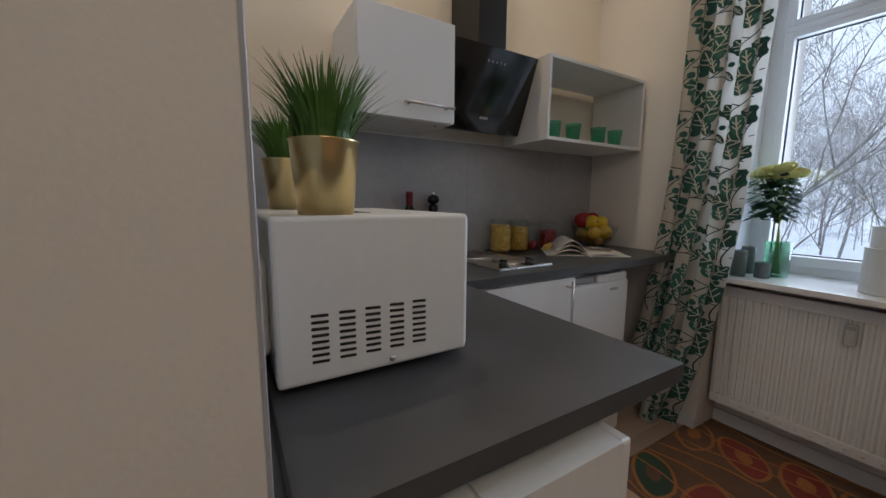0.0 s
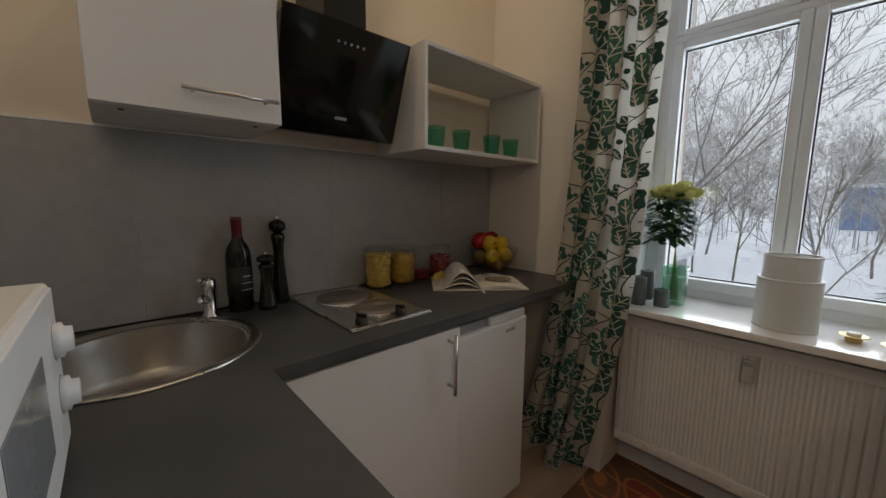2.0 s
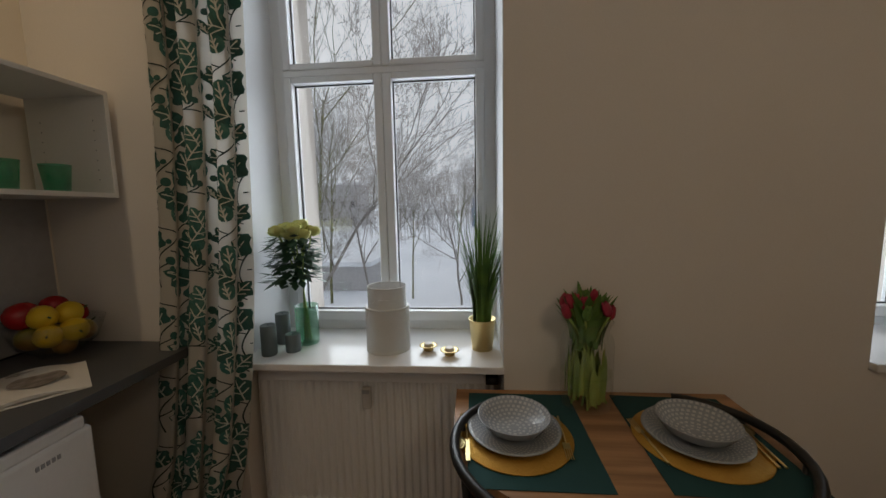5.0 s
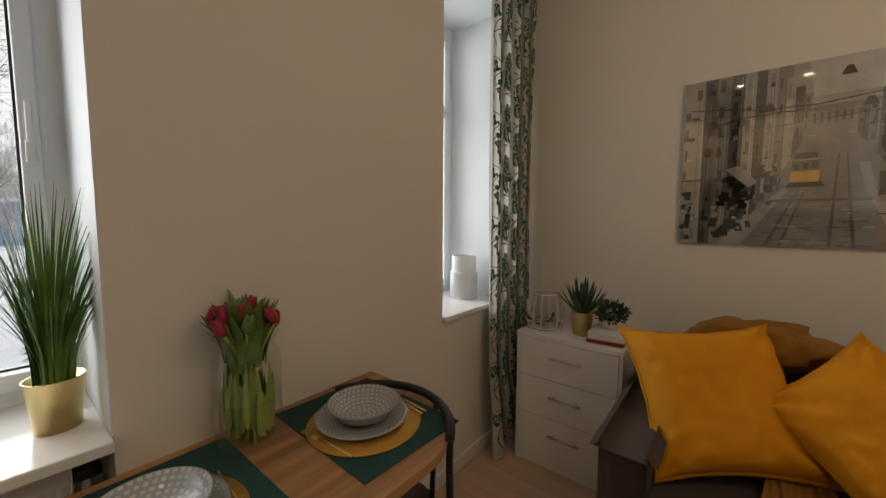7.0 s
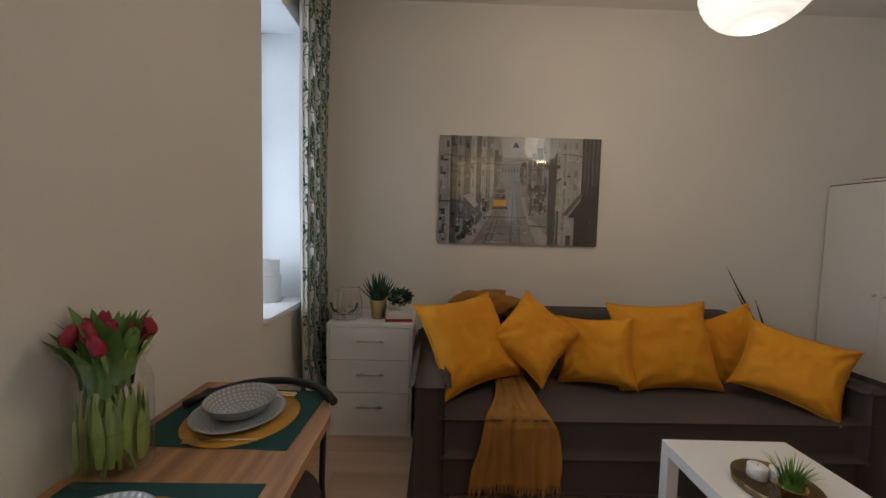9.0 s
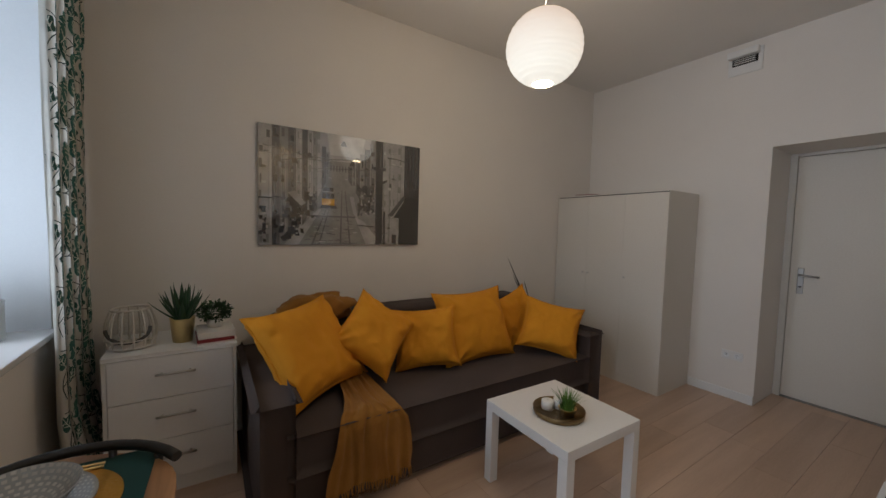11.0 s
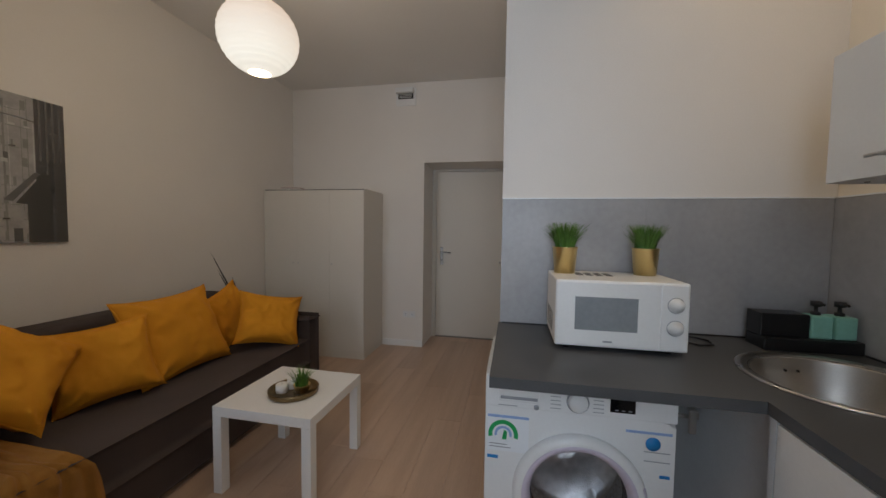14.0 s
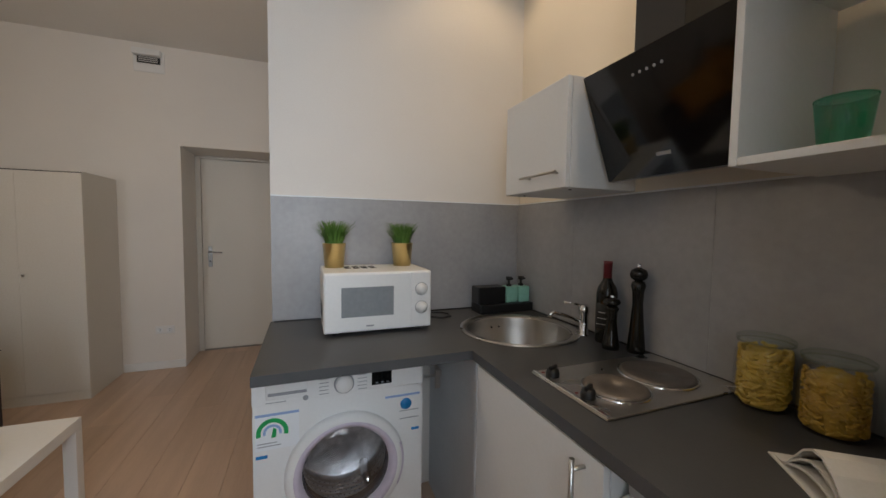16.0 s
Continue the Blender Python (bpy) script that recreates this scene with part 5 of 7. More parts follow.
def sill_things():
    z = W1[2]
    for x, y, r, h in ((2.075, -0.815, 0.030, 0.125), (2.115, -0.895, 0.030, 0.075), (2.205, -0.805, 0.030, 0.135)):
        c = thing("pillar_candle", "slate green pillar candle on the window sill", "candle", pose(x, y, z), "candles on the sill")
        part("wax", shape(turned([(0, 0), (r - 0.002, 0), (r, 0.004), (r, h - 0.004), (r - 0.003, h), (r - 0.008, h - 0.004), (0, h - 0.005)], 28)), CANDLE, c)
        part("wick", shape(tube([(0, 0, h - 0.006), (0.001, 0, h + 0.006)], 0.0012, 6)), BLACK, c)
    vase = thing("rose_vase", "green glass vase of pale yellow roses", "vase", pose(2.21, -0.915, z))
    part("glass", shape(turned([(0, 0.001), (0.045, 0.001), (0.047, 0.004), (0.050, 0.17), (0.0485, 0.17), (0.045, 0.012), (0, 0.010)], 36)), GREENGLASS, vase, "green tinted glass")
    rng = random.Random(8)
    for k in range(13):
        a, r = k * 2.4, 0.0225 * math.sqrt(k + 0.5)
        top = Vector((-0.02 + r * math.cos(a), 0.03 + r * math.sin(a), 0.52 + rng.uniform(-0.02, 0.02) - r * 0.2))
        part("stem", shape(tube([(-0.01 * math.cos(a), -0.015 * math.sin(a), 0.014), (0.0, 0.008, 0.25), top - Vector((0, 0, 0.03))], 0.0025, 6)), STEM, vase)
        bloom = [turned([(0.004, 0.0), (0.014, 0.010), (0.017, 0.022), (0.012, 0.034), (0.003, 0.036)], 12)]
        for ring, (n, rad, hgt) in enumerate(((5, 0.030, 0.034), (5, 0.022, 0.040), (4, 0.013, 0.042))):
            for q in range(n):
                t = q * math.tau / n + ring * 0.6
                def petal(bm, t=t, rad=rad, hgt=hgt):
                    rows = []
                    for i in range(4):
                        w = (0.35, 0.9, 1.0, 0.55)[i] * rad * 0.85
                        out, up = rad * (0.25, 0.75, 1.0, 1.05)[i], hgt * (0, 0.35, 0.75, 1.0)[i]
                        c = Vector((math.cos(t) * out, math.sin(t) * out, up))
                        s = Vector((-math.sin(t), math.cos(t), 0))
                        rows.append([bm.verts.new(c - s * w), bm.verts.new(c * 1.0 + Vector((math.cos(t), math.sin(t), 0)) * rad * 0.15), bm.verts.new(c + s * w)])
                    for p, c in zip(rows, rows[1:]):
                        for i in range(2):
                            bm.faces.new((p[i], p[i + 1], c[i + 1], c[i])).smooth = True
                bloom.append(petal)
        part("rose", shape(*bloom), YELLOWROSE, vase, "pale yellow rose bloom", Matrix.Translation(top - Vector((0, 0, 0.035))) @ pose(0, 0, 0, rng.uniform(-20, 20), rng.uniform(-20, 20), 0))

    def foliage(bm):
        for _ in range(300):
            a, r = rng.uniform(0, math.tau), 0.085 * math.sqrt(rng.random())
            c = Vector((-0.02 + r * math.cos(a), 0.03 + r * math.sin(a), rng.uniform(0.30, 0.49) - 0.02 * r / 0.09))
            d = Vector((math.cos(a), math.sin(a), rng.uniform(-0.7, 0.3))).normalized()
            s = d.cross((0, 0, 1)).normalized() * rng.uniform(0.014, 0.022)
            size = rng.uniform(0.045, 0.075)
            v = [bm.verts.new(p) for p in (c, c + d * size * 0.5 + s, c + d * size, c + d * size * 0.5 - s)]
            bm.faces.new(v)
    part("foliage", shape(foliage), LEAFDEEP, vase, "deep green rose leaves")
    lantern_parts(pose(2.165, -1.285, z), 0.090, 0.18, 0.265, "white perforated metal lantern on the window sill")
    lantern_parts(pose(2.20, -3.42, W2[2]), 0.085, 0.16, 0.26, "white perforated metal lantern on the far window sill")
    for x, y in ((2.14, -1.455), (2.095, -1.545)):
        t = thing("tealight_holder", "small gold dish holding a white tealight", "candle holder", pose(x, y, z), "tealights on the sill")
        part("dish", shape(turned([(0, 0), (0.018, 0), (0.020, 0.003), (0.020, 0.014), (0.030, 0.017), (0.037, 0.020), (0.037, 0.022), (0.022, 0.020), (0.017, 0.012), (0, 0.012)], 28)), GOLD, t, "polished gold dish")
        part("tealight", shape(turned([(0, 0.012), (0.017, 0.012), (0.017, 0.030), (0.014, 0.031), (0, 0.030)], 20)), WAX, t)
    plant = thing("tall_grass_plant", "tall green artificial grass in a gold pot", "plant", pose(2.165, -1.675, z))
    gold_pot(plant, 0.042, 0.054, 0.125)
    rng2 = random.Random(11)

    def wisps(bm):
        for k in range(230):
            a, r = rng2.uniform(0, math.tau), 0.036 * math.sqrt(rng2.random())
            h = 0.48 * (rng2.uniform(0.35, 0.75) if k % 3 else rng2.uniform(0.7, 1.0))
            lean = Vector((0.07 * math.cos(a), 0.085 * math.sin(a) - 0.022 * h / 0.48, 0)) * rng2.uniform(0.4, 1.3)
            side = Vector((math.cos(a + 1.2), math.sin(a + 1.2), 0)) * rng2.uniform(0.0022, 0.0042)
            last = None
            for i in range(6):
                q = i / 5
                c = Vector((r * math.cos(a), r * math.sin(a), 0)) + lean * q * q + Vector((0, 0, h * q))
                ww = side * ((1 - q) ** 0.6 + 0.05)
                row = [bm.verts.new(c - ww), bm.verts.new(c + ww)]
                if last:
                    bm.faces.new((last[0], last[1], row[1], row[0])).smooth = True
                last = row
    part("grass", shape(wisps), GRASS, plant, "tall thin green blades", pose(0, 0, 0.113))


def lantern_parts(at, r, mid, h, label):
    lan = thing("perforated_lantern", label, "lantern", at)
    def sheet(radius, z0, z1, rows, cols):
        def build(bm):
            """Rows of small holes between strips."""
            for j in range(rows):
                a, b = z0 + (z1 - z0) * j / rows, z0 + (z1 - z0) * (j + 1) / rows
                gap = (b - a) * 0.30
                for (p, q) in ((a, a + (b - a) - gap),):
                    for k in range(cols):
                        t0, t1 = k * math.tau / cols, (k + 1) * math.tau / cols
                        v = [bm.verts.new((radius * math.cos(t), radius * math.sin(t), z)) for t, z in ((t0, p), (t1, p), (t1, q), (t0, q))]
                        bm.faces.new(v).smooth = True
                for k in range(0, cols):
                    t0 = (k + (j % 2) * 0.5) * math.tau / cols
                    t1 = t0 + 0.55 * math.tau / cols
                    v = [bm.verts.new((radius * math.cos(t), radius * math.sin(t), z)) for t, z in ((t0, b - gap), (t1, b - gap), (t1, b), (t0, b))]
                    bm.faces.new(v).smooth = True
        return build
    part("lower_shell", shape(sheet(r, 0.006, mid, 26, 72), turned([(r + 0.001, 0), (r + 0.001, 0.008), (r - 0.003, 0.008), (r - 0.003, 0)], 48, closed=True), turned([(r + 0.001, mid - 0.004), (r + 0.001, mid + 0.002), (r - 0.012, mid + 0.002), (r - 0.012, mid - 0.004)], 48, closed=True)), PERFORATED, lan)
    part("upper_shell", shape(sheet(r * 0.88, mid, h, 14, 66), turned([(r * 0.89, h - 0.005), (r * 0.89, h + 0.001), (r * 0.86, h + 0.001), (r * 0.86, h - 0.005)], 48, closed=True)), PERFORATED, lan)
    part("inner_glass", shape(turned([(r * 0.82, 0.01), (r * 0.82, mid - 0.02)], 36), turned([(0, 0.004), (r * 0.98, 0.004), (r * 0.98, 0.008), (0, 0.008)], 36)), WAX, lan, "milky white inner glass")


sill_things()


# ---- dining corner ----
def dining_table():
    t = thing("dining_table", "oak wood drop table with rounded ends by the wall", "table")
    outline = []
    x0, x1, ya, yb = 1.468, WX - 0.004, -2.515, -1.575
    ry = 0.26
    for k in range(13):
        q = radians(k * 7.5)
        outline.append((x0 + 0.35 - 0.35 * math.cos(q), ya + ry - ry * math.sin(q)))
    outline.append((x1, ya))
    outline.append((x1, yb))
    for k in range(13):
        q = radians(90 - k * 7.5)
        outline.append((x0 + 0.35 - 0.35 * math.cos(q), yb - ry + ry * math.sin(q)))
    part("tabletop", shape(slab(outline, 0.722, 0.75)), TABLEWOOD, t, "warm oak tabletop with cut edge")
    part("apron", shape(box(1.60, 1.97, -2.22, -2.195, 0.66, 0.721), box(1.60, 1.97, -1.815, -1.79, 0.66, 0.721), box(1.60, 1.62, -2.195, -1.815, 0.66, 0.721)), BLACK, t, "black steel frame")
    for y in (-2.207, -1.803):
        for x in (1.61, 1.96):
            part("leg", shape(box(x - 0.015, x + 0.015, y - 0.015, y + 0.015, 0, 0.66, 0.002)), BLACK, t)
        part("stretcher", shape(box(1.625, 1.945, y - 0.01, y + 0.01, 0.16, 0.18)), BLACK, t)


dining_table()


def dining_chair():
    """Back towards -y; the seat's middle at the origin."""
    c = thing("dining_chair", "black metal chair with a curved back rail", "chair", group="chairs at the table")
    arc = [(0.262 * math.sin(radians(a)), 0.06 - 0.262 * math.cos(radians(a)), 0.780 - 0.012 * (abs(a) / 65) ** 2) for a in range(-65, 66, 10)]
    part("back_rail", shape(tube(arc, 0.0135, 12)), BLACK, c, "curved black rubber back rail")
    part("seat", shape(turned([(0, 0.43), (0.19, 0.43), (0.2, 0.44), (0.2, 0.455), (0.185, 0.465), (0, 0.462)], 36)), SOFACLOTH, c, "round dark padded seat")
    part("seat_ring", shape(turned([(0.195, 0.415), (0.207, 0.415), (0.207, 0.43), (0.195, 0.43)], 36, closed=True)), BLACK, c)
    for s in (-1, 1):
        part("rear_leg", shape(tube([(s * 0.185, -0.20, 0), (s * 0.175, -0.15, 0.42), (s * 0.185, -0.13, 0.62), (s * 0.20, -0.108, 0.768)], 0.011, 10)), BLACK, c)
        part("front_leg", shape(tube([(s * 0.185, 0.20, 0), (s * 0.155, 0.13, 0.42)], 0.011, 10)), BLACK, c)
        part("stretcher", shape(tube([(s * 0.18, -0.175, 0.2), (s * 0.172, 0.168, 0.2)], 0.008, 8)), BLACK, c)
    for s in (-1, 1):
        part("back_strut", shape(tube([(s * 0.10, -0.155, 0.43), (s * 0.10, -0.178, 0.775)], 0.009, 8)), BLACK, c)
    return c


chair = dining_chair()
chair.matrix_basis = pose(1.705, -2.27, 0, 0, 0, 4)
copy_thing(chair, pose(1.655, -1.785, 0, 0, 0, 183))


def place_setting(y, turn, seed):
    z, x = 0.75, 1.735
    mat = thing("placemat", "dark teal linen placemat on the table", "placemat", pose(1.75, y - (0.04 if turn < 90 else 0.015), z + 0.0006, 0, 0, turn), "placemats on the table")
    part("cloth", shape(box(-0.225, 0.225, -0.175, 0.175, 0, 0.002, 0.0006, 1)), TEAL, mat)
    charger = thing("charger_plate", "round gold charger under the plates", "plate", pose(x, y, z + 0.0028), "chargers on the table")
    part("disc", shape(turned([(0, 0), (0.165, 0), (0.167, 0.002), (0.165, 0.0045), (0, 0.004)], 56)), CHARGER, charger)
    plate = thing("dinner_plate", "grey patterned stoneware dinner plate", "plate", pose(x + 0.012, y, z + 0.0075), "plates on the table")
    part("plate_body", shape(turned([(0, 0), (0.075, 0), (0.08, 0.003), (0.125, 0.013), (0.136, 0.017), (0.135, 0.020), (0.122, 0.0165), (0.078, 0.007), (0, 0.006)], 56)), STONEWARE, plate)
    marks = bmesh.new()
    for ring in range(7):
        rad = 0.083 + 0.0072 * ring
        n = 44
        for k in range(n):
            a = (k + 0.5 * (ring % 2)) * math.tau / n
            zz = 0.0078 + (rad - 0.078) * 0.215 + 0.0004
            pts = [(rad * math.cos(a) + du * math.cos(a) - dv * math.sin(a), rad * math.sin(a) + du * math.sin(a) + dv * math.cos(a), zz + 0.215 * du) for du, dv in ((-0.002, -0.0028), (0.002, -0.0028), (0.002, 0.0028), (-0.002, 0.0028))]
            marks.faces.new([marks.verts.new(p) for p in pts])
    tagged(part("glaze_pattern", marks, GLAZE, plate, "white dotted glaze"), kind="stuff")
    bowl = thing("soup_bowl", "grey patterned stoneware bowl on the plate", "bowl", pose(x + 0.006, y, z + 0.0145), "bowls on the table")
    part("bowl_body", shape(turned([(0, 0), (0.05, 0), (0.055, 0.004), (0.085, 0.022), (0.104, 0.050), (0.1055, 0.052), (0.103, 0.053), (0.083, 0.027), (0.05, 0.010), (0, 0.007)], 56)), STONEWARE, bowl)
    marks = bmesh.new()
    rings = [(0.018, 0.0089, 0.03), (0.032, 0.0095, 0.1), (0.047, 0.0105, 0.3), (0.060, 0.0165, 0.5), (0.072, 0.0222, 0.55), (0.083, 0.0285, 1.2), (0.091, 0.039, 1.25), (0.099, 0.0492, 1.25)]
    for n0, (rad, zz, slope) in enumerate(rings):
        n = max(8, int(rad * 420))
        for k in range(n):
            a = (k + 0.5 * (n0 % 2)) * math.tau / n
            d = 1 / math.sqrt(1 + slope * slope)
            pts = [((rad + du * d) * math.cos(a) - dv * math.sin(a), (rad + du * d) * math.sin(a) + dv * math.cos(a), zz + slope * du * d) for du, dv in ((-0.0035, -0.0042), (0.0035, -0.0042), (0.0035, 0.0042), (-0.0035, 0.0042))]
            marks.faces.new([marks.verts.new(p) for p in pts])
    tagged(part("glaze_pattern", marks, GLAZE, bowl, "white dotted glaze"), kind="stuff")
    rng = random.Random(seed)
    for name, off in (("fork", -0.140), ("table_knife", 0.138), ("table_spoon", 0.156)):
        cut = thing(name, f"gold {name.replace('table_', '')} beside the plate", "cutlery", pose(x - 0.01, y + off * (1 if turn < 90 else -1), z + 0.0098, 0, 0, rng.uniform(-5, 5) + (180 if turn > 90 else 0)), "gold cutlery")
        part("shaft", shape(tube([(0.10, 0, 0), (0.02, 0, 0.001), (-0.03, 0, 0.002)], 0.0035, 8, 0.0024)), GOLD, cut)
        if name == "table_spoon":
            part("bowl", shape(turned([(0, -0.002), (0.012, 0.0), (0.019, 0.004), (0.0195, 0.005), (0.011, 0.002), (0, 0.0005)], 20, squash=0.75)), GOLD, cut, "", pose(-0.05, 0, 0.001) @ Matrix.Diagonal((1.35, 1, 1, 1)))
        elif name == "table_knife":
            part("blade", shape(box(-0.115, -0.025, -0.007, 0.006, -0.001, 0.001, 0.0008, 1)), GOLD, cut)
        else:
            part("head", shape(box(-0.055, -0.028, -0.010, 0.010, -0.001, 0.001, 0.0006, 1)), GOLD, cut)
            for k in range(4):
                part("tine", shape(box(-0.098, -0.055, -0.0095 + 0.0058 * k, -0.0075 + 0.0058 * k, 0.0, 0.002)), GOLD, cut)


place_setting(-1.755, 0, 21)
place_setting(-2.265, 178, 22)


def tulip_vase():
    v = thing("tulip_vase", "large clear glass vase of crimson tulips", "vase", pose(1.920, -2.015, 0.7535))
    body = [(0, 0.002), (0.078, 0.002), (0.083, 0.008), (0.084, 0.02), (0.084, 0.215), (0.078, 0.240), (0.068, 0.252), (0.067, 0.264), (0.076, 0.284), (0.080, 0.290)]
    part("glass", shape(turned(body[1:], 44), turned([(0, 0.010), (0.070, 0.010), (0.078, 0.003)], 44)), CLEAR, v)
    part("rim", shape(turned([(0.0795, 0.287), (0.0815, 0.289), (0.0795, 0.292), (0.0775, 0.289)], 44, closed=True)), CLEAR, v)
    part("water", shape(turned([(0.083, 0.1165), (0.080, 0.115), (0, 0.115)], 40)), WATER, v)
    rng = random.Random(31)

    def bud(bm):
        """A closed tulip, its petals told by three ridges and a parted tip."""
        rows = []
        for i, (r, z) in enumerate(((0.003, 0.0), (0.0115, 0.006), (0.0150, 0.018), (0.0150, 0.030), (0.0120, 0.042), (0.0075, 0.050), (0.0025, 0.046))):
            ring = []
            for k in range(18):
                t = k * math.tau / 18
                ridge = 1 + 0.13 * abs(math.cos(1.5 * t)) * min(1, i / 2)
                ring.append(bm.verts.new((r * ridge * math.cos(t), r * ridge * math.sin(t), z + (0.008 * abs(math.cos(1.5 * t)) if 3 < i < 6 else 0))))
            rows.append(ring)
        for p, c in zip(rows, rows[1:]):
            for k in range(18):
                bm.faces.new((p[k], p[(k + 1) % 18], c[(k + 1) % 18], c[k])).smooth = True
        bm.faces.new(rows[0][::-1])
        bm.faces.new(rows[-1])
    for k in range(15):
        a, r = k * 2.4, 0.0215 * math.sqrt(k + 0.3)
        foot = Vector((-0.88 * r * math.cos(a), -0.88 * r * math.sin(a), 0.012))
        neck = Vector((0.70 * r * math.cos(a), 0.70 * r * math.sin(a), 0.27))
        top = Vector((1.12 * r * math.cos(a), 1.12 * r * math.sin(a), 0.338 + rng.uniform(-0.035, 0.012) - 0.25 * r))
        part("stem", shape(tube([foot, (foot + neck) / 2 + Vector((rng.uniform(-0.010, 0.010), rng.uniform(-0.010, 0.010), 0)), neck, top], 0.0042, 8)), STEM, v)
        tilt = Matrix.Translation(top - Vector((0, 0, 0.003))) @ pose(0, 0, 0, -r * 240 * math.sin(a), r * 240 * math.cos(a), k * 47) @ Matrix.Scale(0.88, 4)
        part("tulip", shape(bud), LEAF if k == 9 else TULIP, v, "closed green tulip bud" if k == 9 else "closed crimson tulip bud", tilt)

    def blade(bm, a, r0, out, base, tall, wide, twist):
        last = None
        d, s = Vector((math.cos(a), math.sin(a), 0)), Vector((-math.sin(a + twist), math.cos(a + twist), 0))
        for k in range(8):
            q = k / 7
            z = base + tall * q
            rr = r0 + out * max(0.0, q - 0.25) ** 1.7
            rr = min(rr, 0.074 if z < 0.225 else 0.060 if z < 0.275 else 0.2)
            w = wide * math.sin(math.pi * (0.12 + 0.88 * q)) ** 0.8 + 0.0006
            c = d * rr + Vector((0, 0, z))
            row = [bm.verts.new(c - s * w), bm.verts.new(c + d * w * 0.35), bm.verts.new(c + s * w)]
            if last:
                for i in range(2):
                    bm.faces.new((last[i], last[i + 1], row[i + 1], row[i])).smooth = True
            last = row
    def blades(bm):
        for k in range(54):
            blade(bm, k * 2.4 + rng.uniform(-0.2, 0.2), rng.uniform(0.012, 0.055), rng.uniform(0.04, 0.11), rng.uniform(0.19, 0.255), rng.uniform(0.11, 0.16), rng.uniform(0.012, 0.020), rng.uniform(-0.6, 0.6))
    def sheaths(bm):
        for k in range(44):
            blade(bm, k * 2.4 + rng.uniform(-0.3, 0.3), rng.uniform(0.036, 0.074), 0.0, rng.uniform(0.012, 0.075), rng.uniform(0.12, 0.17), rng.uniform(0.007, 0.014), rng.uniform(-0.5, 0.5))
    part("leaf_sheaths", shape(sheaths), STEM, v, "pale green lower leaves in water")
    part("leaves", shape(blades), LEAF, v, "long green tulip leaves")


tulip_vase()


# ---- sofa side ----
def sofa():
    s = thing("sofa", "brown grey upholstered sofa bed with low arms", "sofa")
    x0, x1, yf, yb, w = -1.175, 1.225, -2.875, SOFA_Y + 0.02, 0.145
    part("base", shape(box(x0 + w, x1 - w, yf - 0.004, yb, 0.035, 0.237, 0.008, 3)), SOFACLOTH, s)
    part("seat_cushion", shape(box(x0 + w + 0.002, x1 - w - 0.002, yf + 0.002, yb + 0.22, 0.24, 0.435, 0.035, 7)), SOFACLOTH, s)
    part("backrest", shape(box(x0 + w + 0.004, x1 - w - 0.004, yb, yb + 0.20, 0.24, 0.80, 0.045, 7)), SOFACLOTH, s)
    for a in (x0, x1 - w):
        part("armrest", shape(box(a, a + w, yf, yb, 0.03, 0.59, 0.032, 7)), SOFACLOTH, s)
    for x in (x0 + 0.05, x1 - 0.05):
        for y in (yf - 0.06, yb + 0.06):
            part("foot", shape(turned([(0, 0), (0.022, 0), (0.025, 0.035), (0, 0.035)], 14, (x, y, 0))), BLACK, s)


sofa()


